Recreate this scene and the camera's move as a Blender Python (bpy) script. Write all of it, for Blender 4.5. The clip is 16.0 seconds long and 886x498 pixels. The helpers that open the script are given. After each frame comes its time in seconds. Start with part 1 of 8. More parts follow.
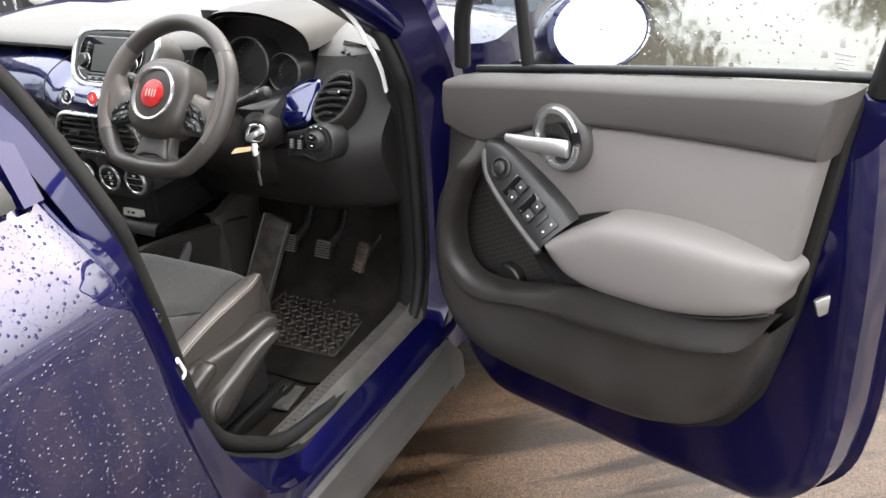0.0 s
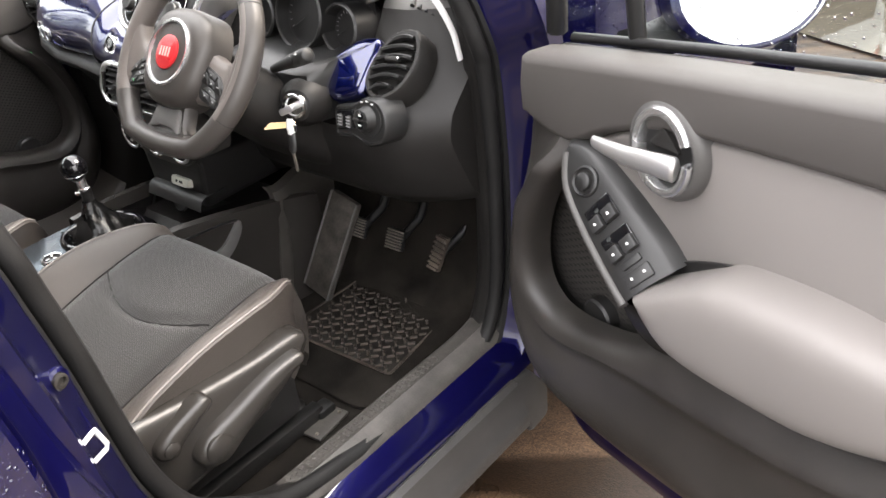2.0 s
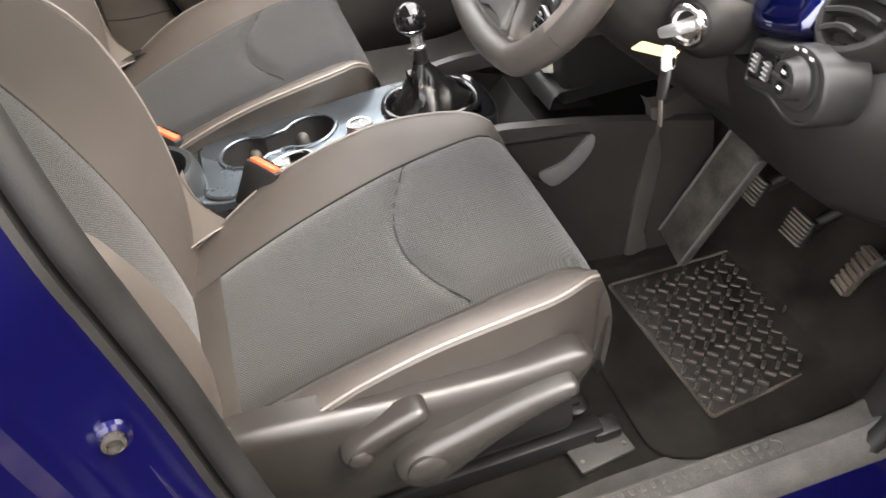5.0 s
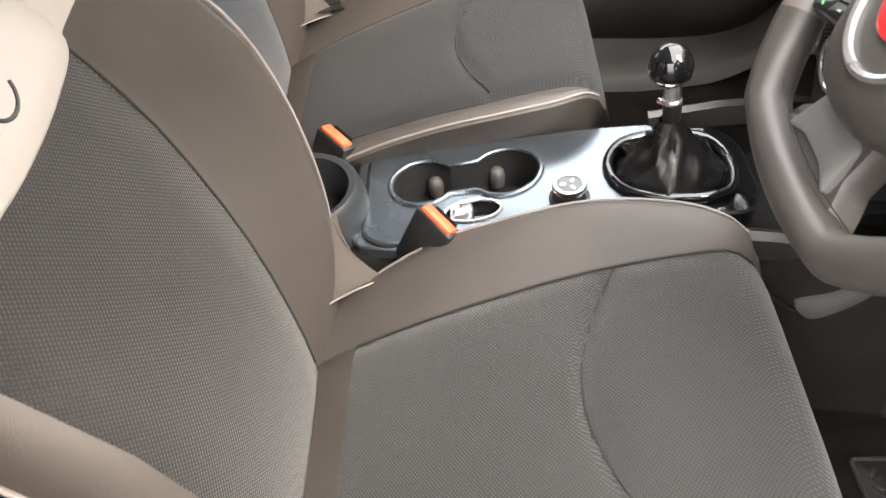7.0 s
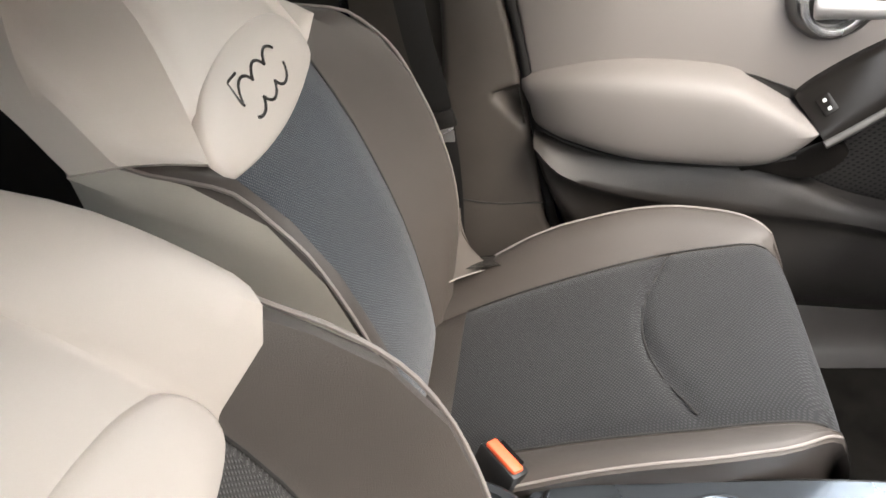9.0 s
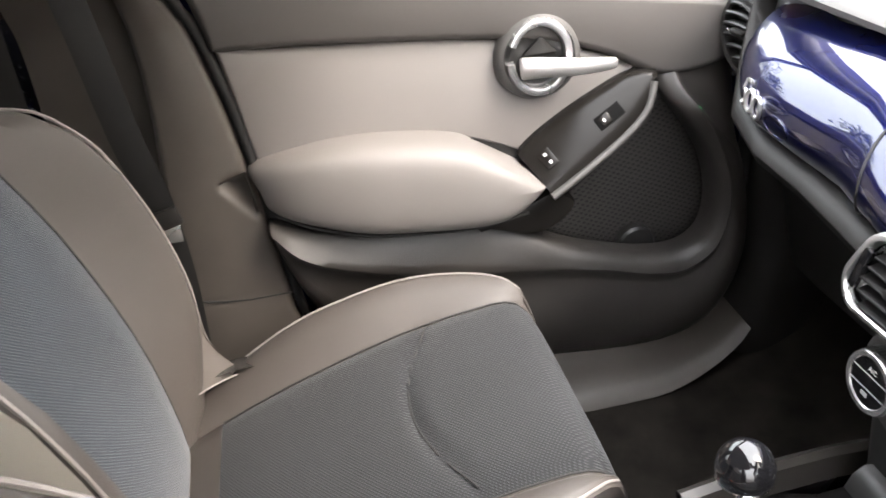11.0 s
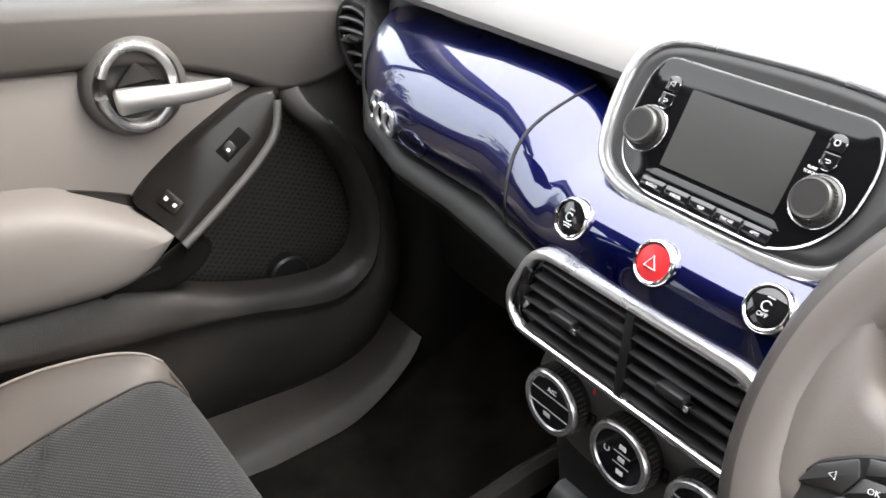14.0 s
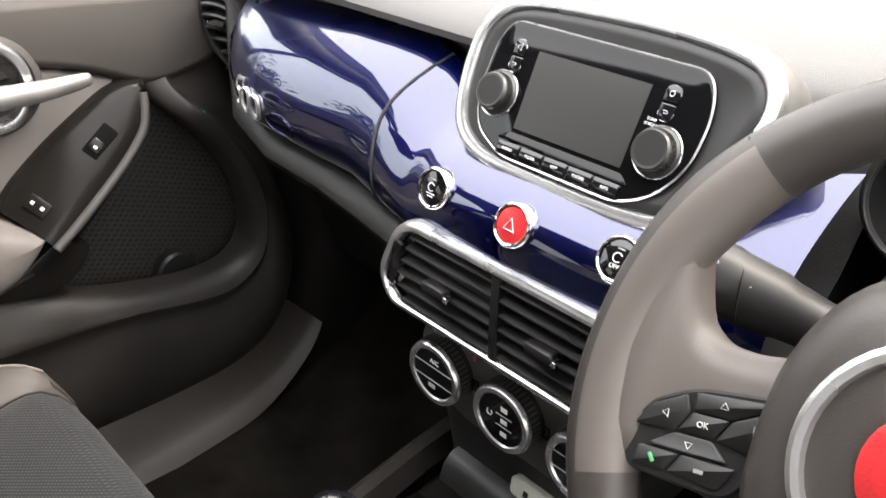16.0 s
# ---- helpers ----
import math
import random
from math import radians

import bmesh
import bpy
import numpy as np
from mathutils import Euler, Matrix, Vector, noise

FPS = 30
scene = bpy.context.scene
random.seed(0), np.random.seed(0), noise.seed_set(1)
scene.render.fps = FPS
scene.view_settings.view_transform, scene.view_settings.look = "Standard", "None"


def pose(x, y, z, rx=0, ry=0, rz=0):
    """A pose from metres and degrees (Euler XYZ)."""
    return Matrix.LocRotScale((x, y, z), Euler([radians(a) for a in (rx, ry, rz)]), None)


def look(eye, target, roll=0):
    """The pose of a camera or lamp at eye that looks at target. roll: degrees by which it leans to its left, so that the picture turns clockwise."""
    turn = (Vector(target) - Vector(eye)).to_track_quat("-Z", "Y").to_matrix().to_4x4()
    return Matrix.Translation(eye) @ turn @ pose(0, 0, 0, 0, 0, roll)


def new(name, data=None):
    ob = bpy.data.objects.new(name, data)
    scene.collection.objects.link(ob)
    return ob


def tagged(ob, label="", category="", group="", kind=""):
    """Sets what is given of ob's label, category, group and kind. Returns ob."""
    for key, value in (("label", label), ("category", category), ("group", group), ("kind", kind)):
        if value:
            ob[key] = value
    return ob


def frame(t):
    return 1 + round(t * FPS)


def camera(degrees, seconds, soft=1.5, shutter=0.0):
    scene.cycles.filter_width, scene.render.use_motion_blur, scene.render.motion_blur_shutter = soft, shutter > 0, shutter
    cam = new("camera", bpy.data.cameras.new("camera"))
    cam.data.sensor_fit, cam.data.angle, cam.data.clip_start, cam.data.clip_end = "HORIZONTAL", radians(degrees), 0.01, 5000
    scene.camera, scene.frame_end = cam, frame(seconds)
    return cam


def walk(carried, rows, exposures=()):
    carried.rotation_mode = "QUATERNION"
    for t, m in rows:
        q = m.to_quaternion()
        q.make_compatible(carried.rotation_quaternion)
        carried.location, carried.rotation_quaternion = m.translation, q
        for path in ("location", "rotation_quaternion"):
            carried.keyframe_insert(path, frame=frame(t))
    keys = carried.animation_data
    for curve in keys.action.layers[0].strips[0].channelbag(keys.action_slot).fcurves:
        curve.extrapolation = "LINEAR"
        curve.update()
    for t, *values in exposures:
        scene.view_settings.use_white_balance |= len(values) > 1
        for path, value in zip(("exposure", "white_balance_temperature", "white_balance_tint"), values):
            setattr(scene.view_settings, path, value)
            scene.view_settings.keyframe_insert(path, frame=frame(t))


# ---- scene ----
cam = camera(55.0, 16.0, shutter=0.25)
PATH = [
    (0, (1.691, -0.831, 1.588), (0.808, 0.7, 0.651), -5.2),
    (0.5, (1.652, -0.772, 1.566), (0.78, 0.766, 0.632), -4.8),
    (1, (1.679, -0.594, 1.541), (0.699, 0.87, 0.595), -5.8),
    (1.5, (1.687, -0.459, 1.527), (0.601, 0.896, 0.536), -6.8),
    (2, (1.612, -0.369, 1.504), (0.437, 0.876, 0.469), -7.2),
    (2.5, (1.514, -0.27, 1.498), (0.319, 0.914, 0.416), -6.9),
    (3, (1.452, -0.202, 1.483), (0.202, 0.887, 0.365), -7.0),
    (3.5, (1.43, -0.078, 1.466), (0.032, 0.79, 0.329), -8.3),
    (4, (1.42, 0.004, 1.444), (-0.093, 0.597, 0.278), -10.1),
    (4.2, (1.393, 0.02, 1.434), (-0.137, 0.521, 0.247), -10.8),
    (6.3, (0.982, 0.068, 1.411), (-0.464, 0.101, 0.03), -6.2),
    (6.5, (0.945, 0.093, 1.412), (-0.494, 0.047, 0.025), -7.0),
    (7, (0.851, 0.096, 1.4), (-0.574, -0.055, 0.005), -8.1),
    (7.5, (0.726, 0.04, 1.397), (-0.689, -0.176, 0.0), -8.8),
    (8, (0.629, -0.03, 1.408), (-0.827, -0.307, 0.065), -8.4),
    (8.4, (0.59, -0.036, 1.432), (-0.956, -0.375, 0.209), -8.3),
    (8.5, (0.579, -0.049, 1.434), (-0.99, -0.378, 0.239), -7.6),
    (8.7, (0.567, -0.053, 1.442), (-1.037, -0.395, 0.297), -7.4),
    (10.8, (0.514, -0.05, 1.395), (-1.224, 0.176, 0.432), -4.9),
    (11, (0.502, -0.032, 1.4), (-1.215, 0.235, 0.408), -5.2),
    (11.5, (0.43, 0.007, 1.382), (-1.236, 0.4, 0.349), -5.3),
    (12, (0.376, 0.013, 1.375), (-1.212, 0.583, 0.302), -4.3),
    (12.5, (0.348, 0.017, 1.373), (-1.155, 0.753, 0.278), -3.1),
    (13, (0.352, 0.024, 1.372), (-1.113, 0.853, 0.291), -2.4),
    (13.5, (0.36, 0.037, 1.373), (-1.074, 0.946, 0.316), -1.9),
    (14, (0.366, 0.048, 1.378), (-1.037, 1.022, 0.337), -2.1),
    (14.5, (0.375, 0.058, 1.377), (-0.994, 1.084, 0.34), -2.1),
    (15, (0.382, 0.067, 1.377), (-0.951, 1.138, 0.34), -2.1),
    (15.5, (0.391, 0.076, 1.378), (-0.914, 1.186, 0.346), -2.3),
    (16, (0.397, 0.083, 1.369), (-0.873, 1.185, 0.286), -3.6),
]
LIGHTS = [(0, 1.75, 6500, 11), (1.5, 1.98, 6650, 13), (3, 2.38, 6850, 13), (4.2, 2.68, 6850, 13), (6.3, 2.52, 6850, 13), (7.5, 2.52, 6850, 13), (8.5, 2.46, 6650, 12), (11, 2.8, 6550, 13), (13, 2.7, 6550, 12), (14.5, 2.05, 6600, 12), (16, 2.05, 6750, 13)]
walk(cam, [(t, look(e, g, r)) for t, e, g, r in PATH], LIGHTS)

# ---- world and light ----
world = bpy.data.worlds.new("overcast")
scene.world = world
world.use_nodes = True
wn = world.node_tree
wn.nodes.clear()
w_out = wn.nodes.new("ShaderNodeOutputWorld")
w_bg = wn.nodes.new("ShaderNodeBackground")
w_sky = wn.nodes.new("ShaderNodeTexSky")
w_sky.sky_type = "NISHITA"
w_sky.sun_disc = False
w_sky.sun_elevation = radians(42)
w_sky.sun_rotation = radians(36)
w_sky.air_density = 2.0
w_sky.dust_density = 6.0
w_mix = wn.nodes.new("ShaderNodeMix")
w_mix.data_type = "RGBA"
w_mix.inputs["Factor"].default_value = 0.75
# overcast: three times as bright overhead as at the horizon
w_tc, w_sep, w_map, w_ramp = wn.nodes.new("ShaderNodeTexCoord"), wn.nodes.new("ShaderNodeSeparateXYZ"), wn.nodes.new("ShaderNodeMapRange"), wn.nodes.new("ShaderNodeMix")
wn.links.new(w_tc.outputs["Generated"], w_sep.inputs["Vector"])
wn.links.new(w_sep.outputs["Z"], w_map.inputs["Value"])
w_ramp.data_type = "RGBA"
w_ramp.inputs["A"].default_value, w_ramp.inputs["B"].default_value = (6.2, 6.25, 6.4, 1), (17.0, 17.1, 17.4, 1)
wn.links.new(w_map.outputs["Result"], w_ramp.inputs["Factor"])
wn.links.new(w_ramp.outputs["Result"], w_mix.inputs["B"])
wn.links.new(w_sky.outputs["Color"], w_mix.inputs["A"])
wn.links.new(w_mix.outputs["Result"], w_bg.inputs["Color"])
w_bg.inputs["Strength"].default_value = 0.15
wn.links.new(w_bg.outputs["Background"], w_out.inputs["Surface"])
sun_data = bpy.data.lights.new("sun", "SUN")
sun_data.energy, sun_data.angle, sun_data.color = 0.85, radians(20), (1.0, 0.96, 0.9)
sun = new("sun", sun_data)
sun.matrix_world = look((2.9, 3.3, 6), (0.5, 0, 0.6))

# ---- materials ----
def nodes_of(name):
    m = bpy.data.materials.new(name)
    m.use_nodes = True
    nt = m.node_tree
    return m, nt, nt.nodes["Principled BSDF"]


def mat(name, color, rough=0.5, metal=0.0, grain=300.0, bump=0.15, vary=0.12, blotch=9.0, coat=0.0, spec=0.5, sheen=0.0, rvary=0.1):
    """A painted, moulded or woven surface with fine grain and large blotches."""
    m, nt, b = nodes_of(name)
    N, L = nt.nodes, nt.links
    tc = N.new("ShaderNodeTexCoord")
    fine = N.new("ShaderNodeTexNoise")
    fine.inputs["Scale"].default_value, fine.inputs["Detail"].default_value = grain, 3
    big = N.new("ShaderNodeTexNoise")
    big.inputs["Scale"].default_value, big.inputs["Detail"].default_value = blotch, 5
    L.new(tc.outputs["Object"], fine.inputs["Vector"])
    L.new(tc.outputs["Object"], big.inputs["Vector"])
    ramp = N.new("ShaderNodeValToRGB")
    e = ramp.color_ramp.elements
    e[0].position, e[1].position = 0.3, 0.7
    e[0].color = tuple(c * (1 - vary) for c in color) + (1,)
    e[1].color = tuple(min(1, c * (1 + vary)) for c in color) + (1,)
    add = N.new("ShaderNodeMath")
    add.operation = "MULTIPLY_ADD"
    add.inputs[1].default_value = 0.3
    L.new(fine.outputs["Fac"], add.inputs[0])
    sub = N.new("ShaderNodeMath")
    sub.operation = "MULTIPLY"
    sub.inputs[1].default_value = 0.7
    L.new(big.outputs["Fac"], sub.inputs[0])
    L.new(sub.outputs[0], add.inputs[2])
    L.new(add.outputs[0], ramp.inputs["Fac"])
    L.new(ramp.outputs["Color"], b.inputs["Base Color"])
    rr = N.new("ShaderNodeMapRange")
    rr.inputs["To Min"].default_value = max(0.02, rough - rvary)
    rr.inputs["To Max"].default_value = min(1.0, rough + rvary)
    L.new(big.outputs["Fac"], rr.inputs["Value"])
    L.new(rr.outputs["Result"], b.inputs["Roughness"])
    b.inputs["Metallic"].default_value = metal
    b.inputs["Coat Weight"].default_value = coat
    b.inputs["Coat Roughness"].default_value = 0.03
    b.inputs["Specular IOR Level"].default_value = spec
    b.inputs["Sheen Weight"].default_value = sheen
    if bump:
        bp = N.new("ShaderNodeBump")
        bp.inputs["Strength"].default_value, bp.inputs["Distance"].default_value = bump, 0.002
        L.new(fine.outputs["Fac"], bp.inputs["Height"])
        L.new(bp.outputs["Normal"], b.inputs["Normal"])
    return m


def weave(name, color, rough=0.9, scale=560.0):
    """Knitted seat cloth: fine diagonal ribs and a dull sheen."""
    m = mat(name, color, rough, grain=700, bump=0.1, vary=0.18, blotch=6, sheen=0.25, spec=0.25)
    nt = m.node_tree
    N, L, b = nt.nodes, nt.links, nt.nodes["Principled BSDF"]
    tc = N.new("ShaderNodeTexCoord")
    w1, w2 = N.new("ShaderNodeTexWave"), N.new("ShaderNodeTexWave")
    mp = N.new("ShaderNodeMapping")
    mp.inputs["Rotation"].default_value = (0, 0, radians(45))
    sp, ad, cb = N.new("ShaderNodeSeparateXYZ"), N.new("ShaderNodeMath"), N.new("ShaderNodeCombineXYZ")
    ad.operation = "MULTIPLY_ADD"
    ad.inputs[1].default_value = 1.4
    L.new(tc.outputs["Object"], sp.inputs[0])
    L.new(sp.outputs["Z"], ad.inputs[0])
    L.new(sp.outputs["Y"], ad.inputs[2])
    L.new(sp.outputs["X"], cb.inputs["X"])
    L.new(ad.outputs[0], cb.inputs["Y"])
    L.new(cb.outputs[0], mp.inputs["Vector"])
    w1.bands_direction, w2.bands_direction = "X", "Y"
    for w in (w1, w2):
        w.inputs["Scale"].default_value = scale / 6.28
        w.inputs["Distortion"].default_value = 0.4
        L.new(mp.outputs["Vector"], w.inputs["Vector"])
    mul = N.new("ShaderNodeMath")
    mul.operation = "MULTIPLY"
    L.new(w1.outputs["Fac"], mul.inputs[0])
    L.new(w2.outputs["Fac"], mul.inputs[1])
    bp = N.new("ShaderNodeBump")
    bp.inputs["Strength"].default_value, bp.inputs["Distance"].default_value = 0.5, 0.0018
    L.new(mul.outputs[0], bp.inputs["Height"])
    L.new(bp.outputs["Normal"], b.inputs["Normal"])
    ramp = b.inputs["Base Color"].links[0].from_socket
    mx = N.new("ShaderNodeMix")
    mx.data_type, mx.blend_type = "RGBA", "MULTIPLY"
    mx.inputs["Factor"].default_value = 0.6
    lift = N.new("ShaderNodeMapRange")
    lift.inputs["To Min"].default_value, lift.inputs["To Max"].default_value = 0.5, 1.6
    L.new(mul.outputs[0], lift.inputs["Value"])
    L.new(ramp, mx.inputs["A"])
    L.new(lift.outputs["Result"], mx.inputs["B"])
    L.new(mx.outputs["Result"], b.inputs["Base Color"])
    return m


PAINT = mat("blue_paint", (0.0032, 0.0028, 0.046), 0.4, metal=0.6, grain=2500, bump=0.02, vary=0.25, blotch=3, coat=1.0, spec=0.1, rvary=0.05)
FASCIA = mat("blue_fascia", (0.0009, 0.0036, 0.060), 0.28, metal=0.85, grain=3000, bump=0.0, vary=0.2, blotch=3, coat=1.0, spec=0.1, rvary=0.04)
FASCIA.node_tree.nodes["Principled BSDF"].inputs["Coat IOR"].default_value = 1.88
FASCIA.node_tree.nodes["Principled BSDF"].inputs["Coat Roughness"].default_value = 0.015
PAINT.node_tree.nodes["Principled BSDF"].inputs["Coat IOR"].default_value = 1.55
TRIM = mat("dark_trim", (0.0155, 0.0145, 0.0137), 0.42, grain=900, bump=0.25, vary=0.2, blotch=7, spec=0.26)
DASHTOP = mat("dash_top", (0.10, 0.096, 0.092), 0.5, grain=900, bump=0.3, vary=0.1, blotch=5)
PADS = mat("soft_door_trim", (0.062, 0.056, 0.052), 0.55, grain=1100, bump=0.25, vary=0.08, blotch=5)
LIGHT = mat("light_vinyl", (0.168, 0.154, 0.145), 0.55, grain=1300, bump=0.18, vary=0.05, blotch=4)
FLAP = mat("flap_vinyl", (0.10, 0.086, 0.076), 0.5, grain=1000, bump=0.25, vary=0.1, blotch=8)
CREAM = mat("cream_vinyl", (0.53, 0.483, 0.44), 0.45, grain=1300, bump=0.12, vary=0.04, blotch=5)
VINYL = mat("brown_vinyl", (0.066, 0.0565, 0.050), 0.5, grain=1000, bump=0.3, vary=0.12, blotch=8)
SIDEVINYL = mat("side_vinyl", (0.42, 0.40, 0.355), 0.45, grain=1000, bump=0.2, vary=0.08, blotch=6)
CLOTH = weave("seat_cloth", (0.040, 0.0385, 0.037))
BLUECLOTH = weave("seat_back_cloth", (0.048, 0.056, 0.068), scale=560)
# seat cloth again for the passenger's cushion, colour darkened for the shade there
CUSHION_SHADED = weave("cushion_cloth_shaded", (0.0255, 0.0258, 0.0272), scale=480)
CUSHION_SHADED.node_tree.nodes["Principled BSDF"].inputs["Sheen Weight"].default_value = 0.1
SPOKE = mat("spoke_leather", (0.132, 0.115, 0.105), 0.42, grain=1600, bump=0.12, vary=0.08, blotch=8)
MOULDING = mat("door_moulding", (0.028, 0.025, 0.0225), 0.42, grain=700, bump=0.3, vary=0.4, blotch=9, rvary=0.14)
STALK = mat("stalk_plastic", (0.018, 0.0178, 0.0175), 0.42, grain=1500, bump=0.05, vary=0.1)
HOOD = mat("hood_plastic", (0.068, 0.065, 0.062), 0.5, grain=900, bump=0.25, vary=0.12)
LINING = mat("roof_cloth", (0.38, 0.365, 0.35), 0.9, grain=900, bump=0.3, vary=0.06)
PIPE = mat("piping", (0.24, 0.215, 0.20), 0.5, grain=600, vary=0.08)
SEAM = mat("seam", (0.02, 0.019, 0.018), 0.8, grain=600)
SATIN = mat("handle_silver", (0.62, 0.61, 0.60), 0.40, metal=0.85, grain=1500, bump=0.02, vary=0.04)
SILVER = mat("satin_silver", (0.72, 0.72, 0.72), 0.27, metal=0.9, grain=1500, bump=0.02, vary=0.04)
CHROME = mat("chrome", (0.8, 0.8, 0.8), 0.1, metal=1.0, grain=400, bump=0.0, vary=0.03, rvary=0.03)
CONSOLE = mat("silver_console", (0.185, 0.215, 0.245), 0.26, metal=0.85, grain=2500, bump=0.02, vary=0.06, coat=0.3)
VOID = mat("duct_black", (0.003, 0.003, 0.003), 0.8, grain=300, bump=0.0, vary=0.1, spec=0.1)
BLACK = mat("black_plastic", (0.0125, 0.0122, 0.012), 0.38, grain=900, bump=0.15, vary=0.2)
GLOSS = mat("gloss_black", (0.006, 0.006, 0.007), 0.07, grain=400, bump=0.0, vary=0.1, coat=0.6, rvary=0.03)
CARPET = mat("carpet", (0.019, 0.0165, 0.014), 0.95, grain=1400, bump=1.0, vary=0.75, blotch=11, spec=0.1)
# heel pad rubber: treads paler for wear and painted highlights, base darker between them
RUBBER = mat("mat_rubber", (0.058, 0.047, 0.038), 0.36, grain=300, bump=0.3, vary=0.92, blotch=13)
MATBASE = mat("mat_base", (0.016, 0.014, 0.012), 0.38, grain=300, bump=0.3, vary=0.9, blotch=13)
TUNNEL = mat("tunnel_plastic", (0.050, 0.046, 0.041), 0.36, grain=1200, bump=0.15, vary=0.3, blotch=12)
RESTPAD = mat("rest_rubber", (0.055, 0.049, 0.043), 0.45, grain=260, bump=0.3, vary=0.85, blotch=30)
LEATHER = mat("wheel_leather", (0.053, 0.047, 0.043), 0.36, grain=1600, bump=0.14, vary=0.12, blotch=10)
SHIELD = mat("seat_shield", (0.028, 0.0255, 0.023), 0.235, grain=1200, bump=0.15, vary=0.12)
CLAD = mat("sill_cladding", (0.13, 0.125, 0.12), 0.6, grain=700, bump=0.3, vary=0.2, blotch=12)
SILLGREY = mat("sill_lining", (0.062, 0.054, 0.047), 0.5, grain=900, bump=0.2, vary=0.2, blotch=9)
SILLCLAD = mat("lower_cladding", (0.037, 0.035, 0.033), 0.42, grain=500, bump=0.3, vary=0.3, blotch=14, rvary=0.12)
SILLM = mat("sill_plate", (0.058, 0.053, 0.048), 0.5, grain=400, bump=0.3, vary=0.45, blotch=25)
RED = mat("red_plastic", (0.62, 0.03, 0.035), 0.3, grain=500, vary=0.05)
ORANGE = mat("belt_release", (0.85, 0.13, 0.05), 0.4, grain=500, vary=0.08)
WHITE = mat("white_mark", (0.75, 0.75, 0.74), 0.5, grain=500, vary=0.05)
GREY = mat("grey_mark", (0.35, 0.35, 0.35), 0.5, grain=500, vary=0.05)
SCREEN = mat("screen_glass", (0.030, 0.030, 0.028), 0.30, grain=300, bump=0.0, vary=0.08, blotch=3, spec=0.6)
PODM = mat("pod_plastic", (0.012, 0.0108, 0.0098), 0.22, grain=900, bump=0.05, vary=0.2, spec=0.2)
FACEBLACK = mat("face_black", (0.004, 0.004, 0.0045), 0.05, grain=400, bump=0.0, vary=0.1, spec=0.35, rvary=0.02)
KNOBFACE = mat("knob_face", (0.022, 0.021, 0.020), 0.42, grain=900, bump=0.05, vary=0.1, spec=0.3)
KNOBSIDE = mat("knob_silver", (0.09, 0.088, 0.085), 0.32, metal=0.8, grain=900, bump=0.0, vary=0.06)
PALE = mat("pale_badge", (0.5, 0.5, 0.44), 0.4, grain=500)
STEEL = mat("worn_steel", (0.26, 0.235, 0.20), 0.45, metal=0.7, grain=250, bump=0.2, vary=0.35)
PAPER = mat("key_tag", (0.75, 0.55, 0.3), 0.8, grain=300)
GREEN = mat("green_mark", (0.12, 0.5, 0.2), 0.5)
CYAN = mat("cold_mark", (0.05, 0.35, 0.7), 0.5)
TYRE = mat("tyre", (0.02, 0.02, 0.02), 0.8, grain=200)


def glass(name, tint=(0.8, 0.85, 0.84), drops=True, cell=95, size=0.22, gloss=0.07):
    """A thin clear pane with a faint gloss, and rain drops that bend the view."""
    m, nt, b = nodes_of(name)
    N, L = nt.nodes, nt.links
    out = N["Material Output"]
    N.remove(b)
    see, shine, pane = N.new("ShaderNodeBsdfTransparent"), N.new("ShaderNodeBsdfGlossy"), N.new("ShaderNodeMixShader")
    see.inputs["Color"].default_value = tint + (1,)
    shine.inputs["Roughness"].default_value = 0.01
    pane.inputs["Fac"].default_value = gloss
    L.new(see.outputs["BSDF"], pane.inputs[1])
    L.new(shine.outputs["BSDF"], pane.inputs[2])
    last = pane.outputs["Shader"]
    if drops:
        tc = N.new("ShaderNodeTexCoord")
        hs = []
        for sc, lo in ((cell, size), (cell * 2.6, size * 0.9)):
            v = N.new("ShaderNodeTexVoronoi")
            v.inputs["Scale"].default_value = sc
            r = N.new("ShaderNodeMapRange")
            r.interpolation_type = "SMOOTHSTEP"
            r.inputs["From Min"].default_value, r.inputs["From Max"].default_value = lo, 0.05
            L.new(tc.outputs["Object"], v.inputs["Vector"])
            L.new(v.outputs["Distance"], r.inputs["Value"])
            hs.append(r.outputs["Result"])
        mx = N.new("ShaderNodeMath")
        mx.operation = "MAXIMUM"
        L.new(hs[0], mx.inputs[0])
        L.new(hs[1], mx.inputs[1])
        bp = N.new("ShaderNodeBump")
        bp.inputs["Strength"].default_value, bp.inputs["Distance"].default_value = 0.7, 0.003
        L.new(mx.outputs[0], bp.inputs["Height"])
        drop = N.new("ShaderNodeBsdfGlass")
        drop.inputs["IOR"].default_value = 1.2
        L.new(bp.outputs["Normal"], drop.inputs["Normal"])
        cut = N.new("ShaderNodeMath")
        cut.operation = "GREATER_THAN"
        cut.inputs[1].default_value = 0.08
        L.new(mx.outputs[0], cut.inputs[0])
        wet = N.new("ShaderNodeMixShader")
        L.new(cut.outputs[0], wet.inputs["Fac"])
        L.new(last, wet.inputs[1])
        L.new(drop.outputs["BSDF"], wet.inputs[2])
        last = wet.outputs["Shader"]
    L.new(last, out.inputs["Surface"])
    return m


GLASS = glass("window_glass")
CLEAR = glass("clear_glass", (0.95, 0.96, 0.95), False)
SIDEGLASS = glass("rear_side_glass", (0.34, 0.36, 0.35), True, 120, 0.3, 0.015)
DARKGLASS = mat("dark_glass", (0.03, 0.032, 0.036), 0.25, grain=190, bump=0.5, vary=0.5, spec=0.25, rvary=0.1)


